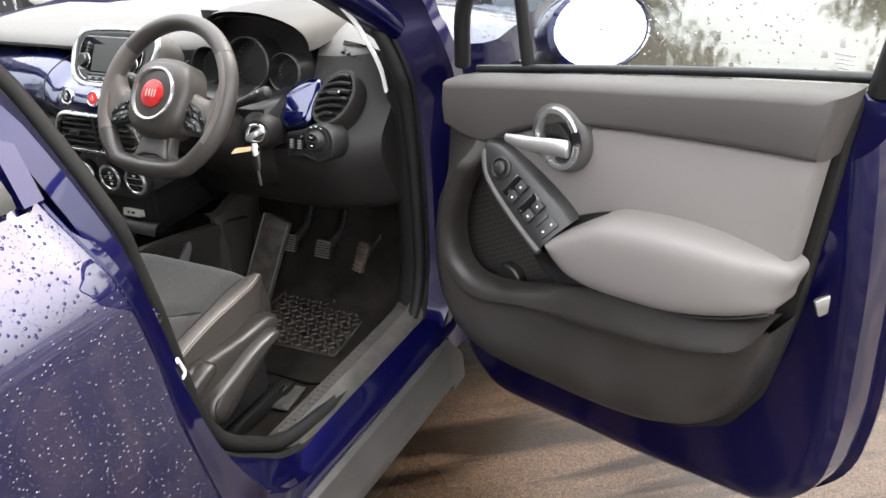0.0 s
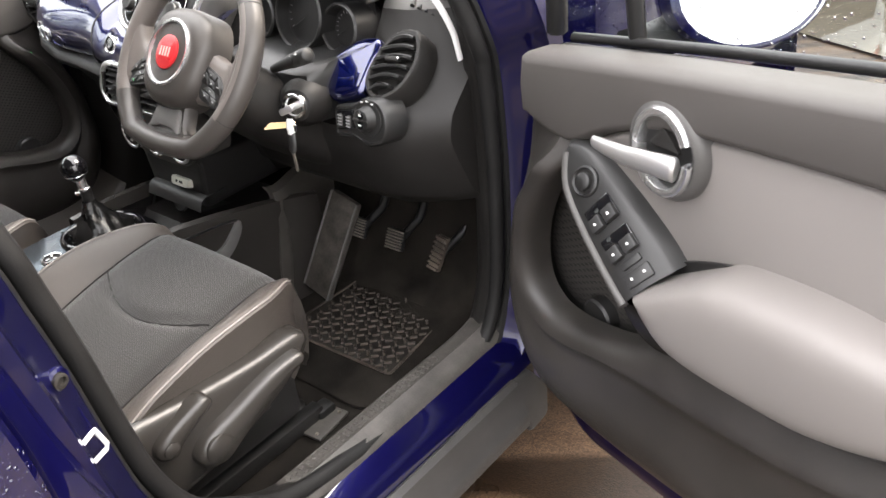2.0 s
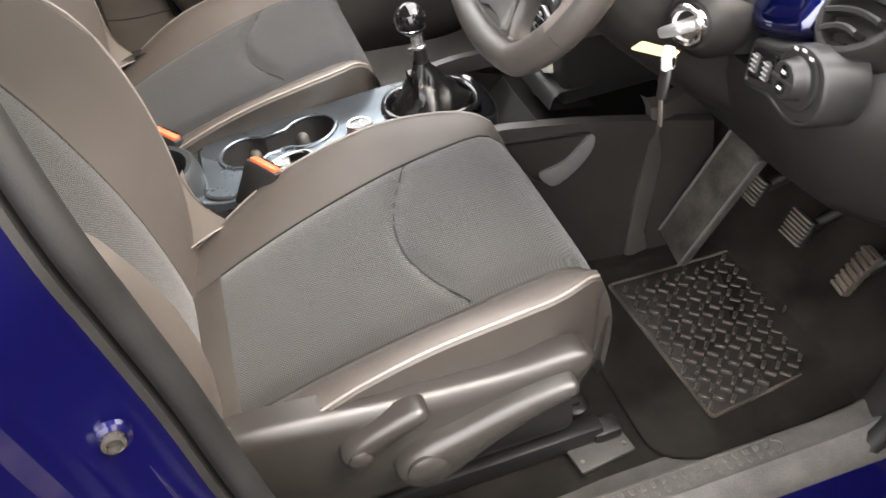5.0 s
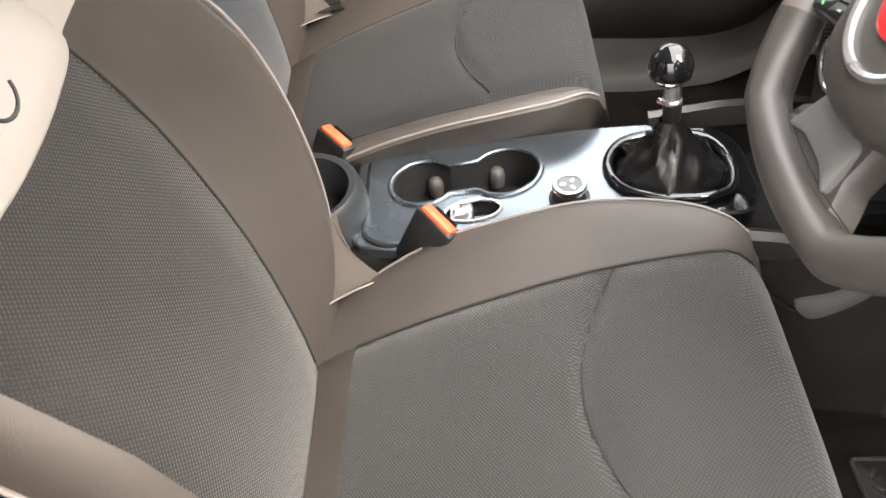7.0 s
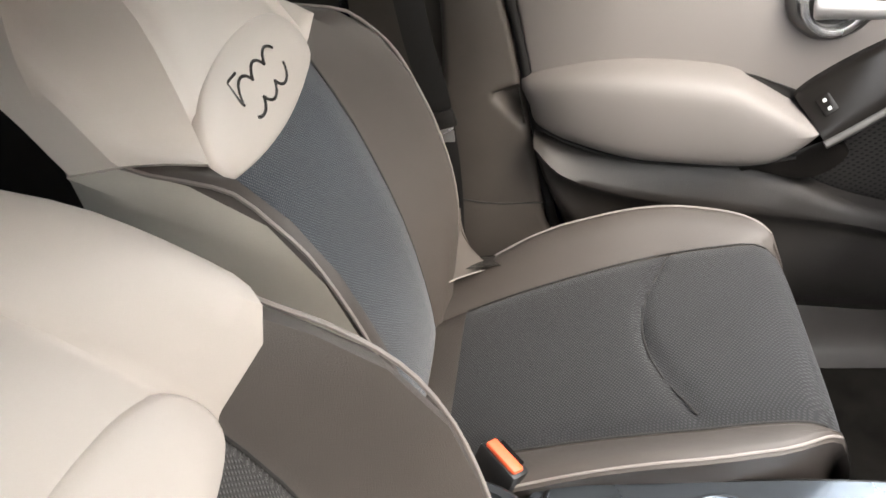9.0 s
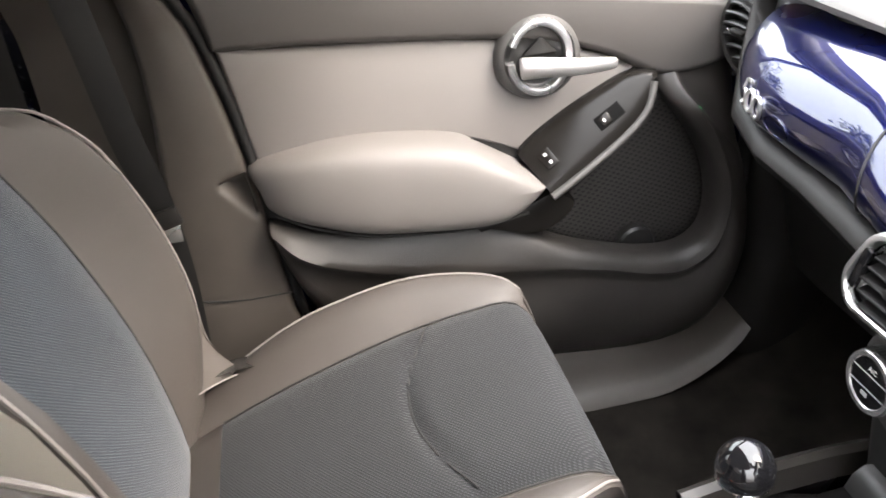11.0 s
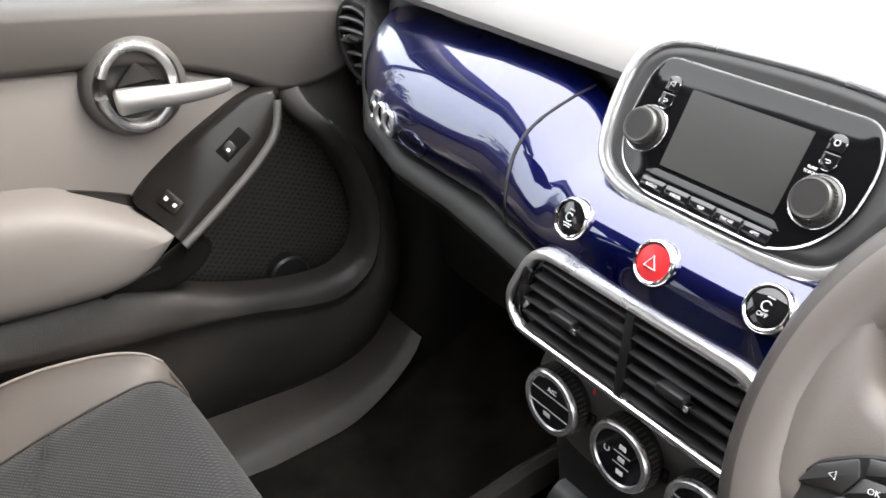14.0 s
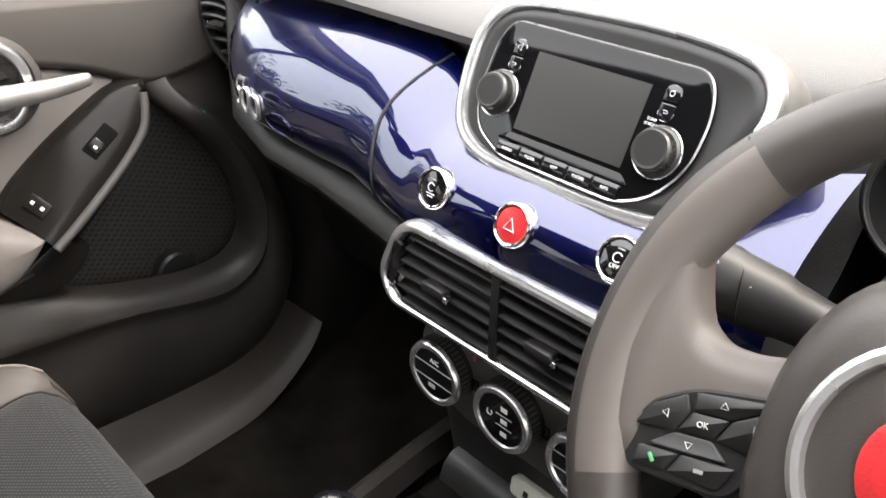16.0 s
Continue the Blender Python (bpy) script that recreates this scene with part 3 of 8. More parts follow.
SIDE_ZX = [(z, x) for z, x in SIDE]
for s_ in (1, -1):
    rows = []
    for k in range(28):
        z = 0.30 + (1.21 - 0.30) * k / 27
        y0 = rear_edge(z)
        rows.append([(s_ * (side_x(z, y0) - 0.035), y0 + 0.004, z), (s_ * (side_x(z, y0) - 0.006), y0 + 0.001, z), (s_ * side_x(z, y0), y0 - 0.006, z)]
                    + [(s_ * side_x(z, y0 - d), y0 - d, z) for d in (0.05, 0.12, 0.25, 0.4, 0.6, 0.8, 1.1, 1.5)])
    loft("rear_door_skin", rows, WETPAINT, shell, "closed rear door, blue paint beaded with rain drops")
    # B-pillar foot and rear part of the sill in front of the rear door's edge
    rows = []
    for k in range(21):
        z = 0.30 + (1.20 - 0.30) * k / 20
        y0 = rear_edge(z)
        yf = ease([(0.30, 0.02), (0.40, 0.06), (0.46, 0.10), (0.52, 0.0), (0.58, -0.05), (0.70, -0.115), (0.9, -0.168), (1.05, -0.192), (1.2, -0.222)], z)
        xx = side_x(z, 0)
        xs_ = xx - 0.02 - 0.045 * min(1, max(0, (0.62 - z) / 0.14))
        rows.append([(s_ * (xx - 0.03), y0 - 0.03, z), (s_ * (xx - 0.008), y0 + 0.006, z), (s_ * (xx * 2 + xs_ - 0.02) / 3, (y0 * 2 + yf) / 3, z), (s_ * (xx + 2 * xs_ - 0.01) / 3, (y0 + 2 * yf) / 3, z), (s_ * xs_, yf, z), (s_ * (xs_ - 0.03), yf + 0.012, z)])
    loft("pillar_foot", rows, PAINT, shell, "blue painted foot of the centre pillar")
    # window band
    belt = [(s_ * 0.836, -0.262 - d, 1.222) for d in (0, 0.2, 0.5, 0.9, 1.3)]
    loft("belt_moulding", [[(s_ * (0.810 - dx), y - 0.02, 1.206 + dz) for dx, dz in ((0.02, -0.004), (0.0, 0.0), (0.002, 0.016), (0.012, 0.034), (0.03, 0.038))] for _, y, _ in belt], SILLCLAD, shell, "grey-brown rubber window moulding")
    rows = [[(s_ * (0.786 - (z - 1.21) * 0.55), rear_edge(z) - 0.020, z), (s_ * (0.786 - (z - 1.21) * 0.55), -1.25, z)] for z in (1.205, 1.3, 1.4, 1.47)]
    loft("rear_window", rows, SIDEGLASS, shell, "dark rear side window covered in rain drops")
    rows = [[(s_ * (0.802 - (z - 1.21) * 0.55), rear_edge(z) - w, z) for w in (-0.004, 0.0, 0.028, 0.032)] for z in (1.2, 1.28, 1.36, 1.47)]
    for r_ in rows:
        r_[0] = (r_[0][0] - s_ * 0.03, r_[0][1], r_[0][2])
        r_[3] = (r_[3][0] - s_ * 0.012, r_[3][1], r_[3][2])
    loft("window_frame", rows, PAINT, shell, "blue painted rear window frame")
    # sill: inner step, plastic kick plate, painted outside, grey cladding
    prof = [(0.60, 0.385), (0.650, 0.39), (0.668, 0.42), (0.676, 0.47), (0.684, 0.486), (0.690, 0.489), (0.716, 0.490), (0.719, 0.4955), (0.724, 0.4965), (0.729, 0.493), (0.746, 0.487), (0.755, 0.474), (0.756, 0.462)]
    if s_ > 0:
        loft("kick_plate", [[(s_ * (x + max(0, 0.675 - x) * max(0, (y - 0.56) / 0.23)), y, z + (0.035 * max(0, (0.16 - y) / 0.25) ** 2 if x > 0.66 else 0) + 0.035 * max(0, (y - 0.60) / 0.14) ** 2) for x, z in prof] for y in (-0.06, 0.0, 0.06, 0.12, 0.2, 0.3, 0.4, 0.5, 0.6, 0.64, 0.68, 0.71, 0.74)], SILLM, shell, "scuffed dark plastic sill plate")
    prof = [(0.750, 0.470), (0.762, 0.463), (0.780, 0.447), (0.788, 0.440), (0.799, 0.424), (0.802, 0.405), (0.796, 0.398)]
    loft("sill_panel", [[(s_ * x, y, z) for x, z in prof] for y in (-0.2, 0.1, 0.3, 0.5, 0.66, 0.80)], PAINT, shell, "blue painted sill")
    prof = [(0.792, 0.408), (0.806, 0.411), (0.818, 0.404), (0.828, 0.376), (0.834, 0.348), (0.838, 0.344), (0.842, 0.326), (0.840, 0.310), (0.828, 0.300), (0.78, 0.292)]
    loft("sill_cladding", [[(s_ * x, y, z) for x, z in prof] for y in (-1.2, -0.5, 0.1, 0.4, 0.636)], SILLCLAD, shell, "grey plastic sill cladding")
    # A-pillar foot, hinge area and front wing
    rows = []
    for z in (0.30, 0.45, 0.6, 0.75, 0.9, 1.0, 1.06, 1.09):
        rows.append([(s_ * 0.765, 0.760, z), (s_ * 0.768, 0.785, z), (s_ * 0.77, 0.83, z), (s_ * 0.80, 0.87, z), (s_ * 0.85, 0.89, z), (s_ * 0.87, 0.93, z), (s_ * (0.87 - 0.03 * (z > 1.05)), 1.25, z), (s_ * 0.82, 1.6, z)])
    loft("front_wing", rows, PAINT, shell, "blue front wing and hinge pillar")
    # A-pillar with its trim
    top, foot = Vector((s_ * 0.60, 0.20, 1.475)), Vector((s_ * 0.735, 0.80, 1.07))
    path = [foot.lerp(top, t) + Vector((0, 0, 0.03 * math.sin(t * 3.14))) for t in (0, 0.2, 0.4, 0.6, 0.8, 1)]
    tube("pillar", [p + Vector((s_ * 0.025, 0.03, 0)) for p in path], 0.034, PAINT, shell, "blue windscreen pillar", seg=12)
    tube("pillar_trim", [p + Vector((-s_ * 0.004, 0.012, 0.004)) for p in path], 0.028, DASHTOP, shell, "grey moulded windscreen pillar trim", seg=12)
    # centre pillar, inside
    rows = []
    for z, yf, yb, x in ((0.40, 0.05, -0.42, 0.66), (0.5, -0.01, -0.40, 0.67), (0.62, -0.06, -0.39, 0.675), (0.8, -0.09, -0.38, 0.68), (1.0, -0.115, -0.37, 0.68), (1.12, -0.13, -0.365, 0.672), (1.3, -0.17, -0.37, 0.62), (1.48, -0.21, -0.38, 0.55)):
        rows.append([(s_ * (x + 0.06), yf, z), (s_ * (x + 0.02), yf - 0.01, z), (s_ * x, yf - 0.05, z), (s_ * x, yb + 0.04, z), (s_ * (x + 0.05), yb, z)])
    if s_ > 0:
        loft("pillar_lining", rows, SHIELD, shell, "dark grey moulded centre pillar lining")
    # rear door lining seen past the seat
    loft("rear_lining", [[(s_ * 0.70, -0.40, z), (s_ * 0.70, -1.3, z)] for z in (0.4, 0.7, 1.0, 1.2)], TRIM, shell, "dark rear door lining")

roof_rows = []
for y, z0 in ((0.22, 1.475), (0.1, 1.53), (-0.1, 1.56), (-0.5, 1.57), (-0.9, 1.55), (-1.35, 1.50)):
    roof_rows.append([(x, y, z0 - 0.055 * (abs(x) / 0.66) ** 3) for x in (-0.72, -0.64, -0.5, -0.25, 0, 0.25, 0.5, 0.64, 0.72)])
loft("roof", roof_rows, PAINT, shell, "blue roof")
loft("roof_lining", [[(x * 0.97, y, z - 0.03) for x, y, z in r] for r in roof_rows], LINING, shell, "grey cloth roof lining")
# back of the cabin
loft("rear_bulkhead", [[(x, -1.36, z) for x in (-0.72, 0, 0.72)] for z in (0.3, 0.9, 1.15)], TRIM, shell, "dark rear seat back")
loft("rear_bench", [[(x, y, z) for x in (-0.68, -0.3, 0, 0.3, 0.68)] for y, z in ((-0.75, 0.42), (-0.74, 0.62), (-0.70, 0.66), (-1.1, 0.63), (-1.2, 0.75), (-1.34, 1.15))], BLUECLOTH, shell, "grey cloth rear bench")
loft("windscreen", [[(x * (1 - 0.1 * t), 0.96 + 0.02 * (1 - (x / 0.7) ** 2) - t * 0.75, 1.135 + t * 0.345 + 0.02 * math.sin(t * 3.1)) for x in (-0.70, -0.4, 0, 0.4, 0.70)] for t in (0, 0.25, 0.5, 0.75, 1)], CLEAR, shell, "clear windscreen").visible_shadow = False
loft("bonnet", [[(x, y, z - 0.05 * (x / 0.8) ** 2) for x in (-0.84, -0.6, -0.3, 0, 0.3, 0.6, 0.84)] for y, z in ((1.0, 1.10), (1.05, 1.12), (1.3, 1.10), (1.6, 1.03), (1.85, 0.92), (1.95, 0.75), (1.97, 0.4))], WETPAINT, shell, "wet blue bonnet")
# tail, nose and wheels
tail = [(-1.30, 1.47, 0.62), (-1.55, 1.30, 0.70), (-1.72, 1.08, 0.78), (-1.80, 0.92, 0.82), (-1.82, 0.62, 0.84), (-1.78, 0.36, 0.80)]
loft("tailgate", [[(x * w, y + 0.05 * abs(x) ** 3, z - 0.02 * x * x) for x in (-1, -0.8, -0.4, 0, 0.4, 0.8, 1)] for y, z, w in tail], WETPAINT, shell, "wet blue tailgate")
loft("tail_window", [[(x * 0.56, y - 0.012, z) for x in (-1, -0.5, 0, 0.5, 1)] for y, z in ((-1.36, 1.43), (-1.53, 1.31), (-1.68, 1.14))], DARKGLASS, shell, "dark rear window")
for s_ in (-1, 1):
    loft("rear_quarter", [[(s_ * (ease(SIDE_ZX, min(z, 1.2)) - k * k * 0.07), -1.70 - 0.09 * k, z) for k in (0, 0.4, 0.8, 1.2)] for z in (0.36, 0.5, 0.65, 0.8, 0.95, 1.08)], WETPAINT, shell, "blue rear quarter")
    loft("roof_side", [[(s_ * x, y, z) for x, z in ((0.66, 1.515), (0.70, 1.48), (0.69, 1.46))] for y in (0.16, -0.2, -0.6, -1.0, -1.32)], PAINT, shell, "blue roof edge")
    loft("rear_arch", [[(s_ * (0.895 + d), -1.22 + r * math.cos(a), 0.36 + r * math.sin(a)) for a in [math.pi * i / 12 for i in range(13)]] for r, d in ((0.33, -0.03), (0.34, 0.012), (0.38, 0.014), (0.39, -0.004))], CLAD, shell, "grey plastic wheel arch")
    for y in (-1.22, 1.36):
        wb = basis((s_ * 0.80, y, 0.345), (s_, 0, 0))
        wh = turned("wheel", [(0.20, -0.16), (0.295, -0.15), (0.315, -0.10), (0.315, 0.04), (0.295, 0.075), (0.22, 0.08)], wb, TYRE, shell, "black tyre", seg=32)
        turned("wheel_hub", [(0.215, 0.07), (0.21, 0.085), (0.06, 0.07), (0.0, 0.085)], wb, SILVER, wh, "silver wheel hub", seg=32)
    loft("wing_side", [[(s_ * x, y, z) for y in (1.0, 1.3, 1.6, 1.85)] for x, z in ((0.84, 1.06), (0.87, 0.98), (0.875, 0.86), (0.86, 0.74))], WETPAINT, shell, "blue front wing side")
# floor
rows = []
for y in (-1.3, -0.4, 0.0, 0.3, 0.5, 0.62, 0.72, 0.80, 0.86, 0.89):
    zf = lerp([(-1.3, 0.385), (0.62, 0.385), (0.72, 0.395), (0.80, 0.45), (0.86, 0.56), (0.89, 0.8)], y)
    rows.append([(x, y, zf + 0.006 * noise.noise(Vector((x * 9, y * 9, 2)))) for x in (-0.69, -0.6, -0.5, -0.4, -0.3, -0.22, -0.14, 0, 0.14, 0.22, 0.3, 0.4, 0.5, 0.6, 0.69)])
carpet = tagged(loft("floor", rows, CARPET), "black carpeted car floor, dusty in the footwells", "floor", kind="structure")

# ---- front doors ----
HINGE = (0.789, 0.762)


def door(name, label, driver):
    d = thing(name, (HINGE[0], HINGE[1], 0.40), label, "car door", kind="structure")
    X0 = 0.715
    pl = at_x(X0)
    # painted shell
    out = rounded([(-0.178, 1.175), (-0.20, 1.05), (-0.212, 0.85), (-0.212, 0.60), (-0.19, 0.45), (-0.10, 0.348), (0.2, 0.297), (0.625, 0.247), (0.725, 0.33), (0.768, 0.60), (0.75, 0.85), (0.72, 0.98), (0.66, 1.01), (0.3, 1.055), (-0.135, 1.10)],
                  [0.01, 0.05, 0.05, 0.05, 0.06, 0.06, 0.05, 0.06, 0.06, 0.06, 0.06, 0.05, 0.02, 0.05, 0.03])
    puff("door_frame", out, [(-0.006, -0.15), (-0.012, -0.147), (-0.012, -0.138), (0.0, -0.135), (0.004, -0.10), (0.01, -0.06), (0.022, -0.05), (0.03, -0.046), (0.05, -0.045)], pl, PAINT, d, "glossy blue painted door frame")
    rows = []
    for k in range(16):
        z = 0.35 + (1.085 - 0.35) * k / 15
        yr = ease([(0.35, -0.10), (0.40, -0.16), (0.5, -0.2), (0.6, -0.215), (0.85, -0.215), (1.05, -0.205), (1.17, -0.185)], z)
        yf = ease([(0.35, 0.60), (0.42, 0.70), (0.6, 0.765), (0.85, 0.76), (1.02, 0.725), (1.16, 0.65)], z)
        xx = ease(SIDE_ZX, z) + 0.006
        rows.append([(xx - 0.012 * (t in (0, 1)), yr + (yf - yr) * t, 0.35 + (z - 0.35) * (1.02 - 0.115 * t)) for t in (0, 0.02, 0.2, 0.4, 0.6, 0.8, 0.98, 1)])
    loft("outer_skin", rows, PAINT, d)
    tube("bottom_edge", [(0.86, y, z) for y, z in ((-0.085, 0.347), (0.2, 0.296), (0.4, 0.273), (0.615, 0.247))], 0.009, TRIM, d, "black plastic lower edge")
    # trim base behind the pocket
    base = rounded([(-0.165, 1.17), (-0.152, 1.08), (-0.134, 0.93), (-0.116, 0.80), (-0.072, 0.61), (-0.01, 0.51), (0.10, 0.447), (0.58, 0.443), (0.68, 0.48), (0.735, 0.60), (0.70, 0.75), (0.645, 0.95), (0.64, 1.058), (0.33, 1.105)], 0.03)
    puff("trim_base", base, [(0.0, -0.045), (0.0, -0.036), (0.004, -0.030)], pl, TRIM, d, "dark plastic door lining")
    # soft upper pad
    top = smooth_line([(-0.166, 1.176), (-0.04, 1.160), (0.10, 1.140), (0.27, 1.116), (0.40, 1.096), (0.56, 1.070), (0.636, 1.056)], 4)
    low = smooth_line([(0.642, 0.968), (0.585, 0.953), (0.515, 0.953), (0.44, 0.992), (0.36, 1.022), (0.27, 1.041), (0.036, 1.066), (-0.143, 1.078)], 4)
    pad = top + [np.array((0.645, 1.01))] + low + [np.array((-0.152, 1.12))]
    puff("upper_pad", pad, [(-0.002, -0.03), (-0.002, 0.008), (0.0, 0.018), (0.004, 0.026), (0.009, 0.030), (0.013, 0.031)], pl, PADS, d, "dark grey soft upper door pad")
    # light padded insert
    ins = smooth_line([(-0.139, 1.078), (0.036, 1.064), (0.15, 1.055), (0.27, 1.039), (0.36, 1.02), (0.44, 0.99), (0.51, 0.952)], 4) + smooth_line([(0.48, 0.915), (0.36, 0.83), (0.10, 0.79), (-0.082, 0.79)], 3) + smooth_line([(-0.096, 0.83), (-0.116, 0.92), (-0.129, 1.01)], 3)
    puff("light_insert", ins, [(0.0, -0.02), (0.0, 0.006), (0.002, 0.013), (0.005, 0.017), (0.008, 0.0185)], pl, LIGHT, d, "light grey padded vinyl insert")
    # armrest
    arm = smooth_line([(-0.124, 0.905), (-0.036, 0.924), (0.035, 0.928), (0.106, 0.923), (0.185, 0.909), (0.225, 0.887), (0.27, 0.858), (0.314, 0.829), (0.318, 0.818), (0.272, 0.781), (0.215, 0.766), (0.12, 0.771), (0.04, 0.780), (-0.04, 0.802), (-0.103, 0.827), (-0.116, 0.86)], 5, closed=True)
    fall = [(-0.2, 0.34), (-0.125, 0.40), (-0.06, 0.72), (0.03, 0.94), (0.10, 1.0), (0.4, 1.0)]
    puff("armrest", arm, [(1.0, -0.02), (1.0, 0.036), (0.993, 0.050), (0.975, 0.063), (0.935, 0.075), (0.87, 0.084), (0.76, 0.091), (0.6, 0.095), (0.4, 0.097), (0.15, 0.098)], lambda u_, v_, h: pl(u_, v_, h * ease(fall, u_) if h > 0 else h), LIGHT, d, "padded light grey armrest", spine=((-0.05, 0.868), (0.25, 0.825)))
    tube("armrest_seam", [pl(p[0], p[1], 0.055 * ease(fall, p[0]) + 0.006) for p in smooth_line([(0.29, 0.772), (0.21, 0.761), (0.12, 0.766), (0.04, 0.775), (-0.04, 0.797), (-0.100, 0.822)], 6)], 0.0025, SEAM, d)
    # dark grip hollow above the armrest
    grip = smooth_line([(0.20, 0.899), (0.26, 0.878), (0.32, 0.845), (0.345, 0.80), (0.30, 0.812), (0.25, 0.862)], 4, closed=True)
    puff("grip_hollow", grip, [(0.0, 0.012), (0.0, 0.024), (0.004, 0.022)], pl, BLACK, d, "black grip hollow")
    # switch pod: a twisted top between an upper and a lower edge, with a deep wall towards the bin
    up_e = smooth_line([(0.283, 0.860, 0.045), (0.313, 0.886, 0.046), (0.365, 0.919, 0.045), (0.415, 0.945, 0.042), (0.455, 0.963, 0.040), (0.490, 0.974, 0.037)], 4)
    lo_e = smooth_line([(0.318, 0.814, 0.096), (0.352, 0.832, 0.091), (0.399, 0.859, 0.083), (0.444, 0.887, 0.074), (0.478, 0.915, 0.065), (0.499, 0.944, 0.053)], 4)
    n_pod = len(up_e) - 1

    def pod_at(s, o, lift=0.0):
        """A place on the pod: s along it from the armrest, o across it from the upper edge."""
        q = min(max(s, 0), 1) * n_pod
        k = min(int(q), n_pod - 1)
        a, b = up_e[k] + (up_e[k + 1] - up_e[k]) * (q - k), lo_e[k] + (lo_e[k + 1] - lo_e[k]) * (q - k)
        p = a + (b - a) * o
        return Vector(pl(p[0], p[1] + 0.003 * math.sin(math.pi * o), p[2] + lift + 0.003 * math.sin(math.pi * o)))
    rows = []
    for k in range(n_pod + 1):
        s = k / n_pod
        close = math.sqrt(1 - 0.93 * max(0, (s - 0.78) / 0.22) ** 2)
        a, b = pod_at(s, 0.5 - 0.5 * close), pod_at(s, 0.5 + 0.5 * close)
        low = Vector((0.10, 0.028, -0.075)) * (1 - 0.6 * s)
        rows.append([a + Vector((0.03, 0, 0.002)), a + Vector((0.004, 0, 0.001))] + [pod_at(s, 0.5 - 0.5 * close + close * o) for o in (0.06, 0.25, 0.5, 0.75, 0.94)] + [b + Vector((0.003, 0.001, -0.004)), b + low * 0.12, b + low * 0.35, b + low * 0.7, b + low])
    tip = [p + Vector((0.012, 0.012, 0.0)) for p in rows[-1]]
    end = [p + Vector((0.034, 0.016, -0.002)) for p in rows[-1]]
    loft("switch_pod", rows + [tip, end], [STALK if driver else PODM, PODM], d, "dark plastic switch pod with a deep wall", slot_of=lambda r, i: 1 if i > 7 else 0)
    # edge cord in a lighter plastic than the pod: its highlight as colour
    tube("pod_edge", [pod_at(s / 14, 0.5 + 0.5 * math.sqrt(1 - 0.93 * max(0, (s / 14 - 0.78) / 0.22) ** 2), 0.0) + Vector((0.001, 0.001, -0.004)) for s in range(15)], 0.0066, HOOD, d, "rounded pod edge, paler to stand for its sheen")
    # lower moulding with the bin: a rolled lip along its upper edge, a bulging front, a rounded outer edge
    edge = smooth_line([(-0.110, 0.815), (-0.06, 0.792), (0.0, 0.776), (0.11, 0.762), (0.20, 0.755), (0.27, 0.742), (0.305, 0.722), (0.35, 0.694), (0.43, 0.664), (0.505, 0.645), (0.565, 0.644), (0.603, 0.672), (0.613, 0.725), (0.603, 0.785), (0.578, 0.842), (0.545, 0.890), (0.516, 0.932), (0.506, 0.992)], 4)
    rim_ = smooth_line([(-0.112, 0.795), (-0.098, 0.72), (-0.072, 0.640), (-0.040, 0.580), (0.0, 0.530), (0.055, 0.490), (0.13, 0.460), (0.22, 0.442), (0.33, 0.430), (0.45, 0.425), (0.54, 0.430), (0.61, 0.452), (0.662, 0.505), (0.692, 0.580), (0.698, 0.660), (0.690, 0.745), (0.668, 0.835), (0.648, 0.992)], 4)
    shelf = smooth_line([(-0.1105, 0.805), (-0.075, 0.757), (-0.02, 0.728), (0.07, 0.701), (0.15, 0.686), (0.22, 0.673), (0.265, 0.667), (0.31, 0.660), (0.40, 0.645), (0.495, 0.618), (0.56, 0.612), (0.615, 0.645), (0.636, 0.715), (0.628, 0.785), (0.603, 0.850), (0.572, 0.900), (0.545, 0.940), (0.535, 0.992)], 4)
    rows = []
    for k, (a, c, b) in enumerate(zip(edge, shelf, rim_)):
        q = k / (len(edge) - 1)
        binq = min(1, max(0, (q - 0.28) / 0.10)) * (1 - 0.6 * max(0, (q - 0.86) / 0.14))
        fat = 0.026 * math.exp(-((q - 0.58) / 0.22) ** 2)
        tuck = 1 - 0.72 * min(1, max(0, (q - 0.90) / 0.08))
        row = [pl(*(a + (c - a) * w), h * tuck) for w, h in ((0.0, 0.006), (0.0, 0.034), (0.06, 0.038 + 0.006 * binq), (0.2, 0.044 + 0.010 * binq), (0.45, 0.053 + 0.008 * binq), (0.75, 0.061 + 0.003 * binq), (0.93, 0.066), (1.0, 0.064))]
        row += [pl(*(c + (b - c) * w), h * tuck) for w, h in ((0.02, 0.0622), (0.05, 0.0588), (0.10, 0.0550 + 0.2 * fat), (0.20, 0.0510 + 0.6 * fat), (0.35, 0.047 + fat), (0.52, 0.047 + fat), (0.68, 0.045 + 0.75 * fat), (0.80, 0.038 + 0.45 * fat), (0.90, 0.022 + 0.1 * fat), (0.97, -0.004), (1.0, -0.03))]
        rows.append(row)
    loft("lower_moulding", rows, MOULDING, d, "dark scuffed lower door moulding with bin and ledge", angle=60)
    tail_ = smooth_line([(0.205, 0.757), (0.24, 0.744), (0.30, 0.729), (0.345, 0.742), (0.37, 0.775), (0.335, 0.80), (0.30, 0.79), (0.265, 0.772)], 4, closed=True)
    puff("pod_wall", tail_, [(0.0, -0.02), (0.0, 0.050), (0.004, 0.058), (0.010, 0.060)], pl, PODM, d, "black wall below the pod")
    # speaker grille in the hollow, with a cup rest
    grl = smooth_line([(0.34, 0.665), (0.46, 0.625), (0.58, 0.615), (0.64, 0.65), (0.65, 0.72), (0.62, 0.82), (0.56, 0.93), (0.42, 0.84), (0.345, 0.76)], 5, closed=True)
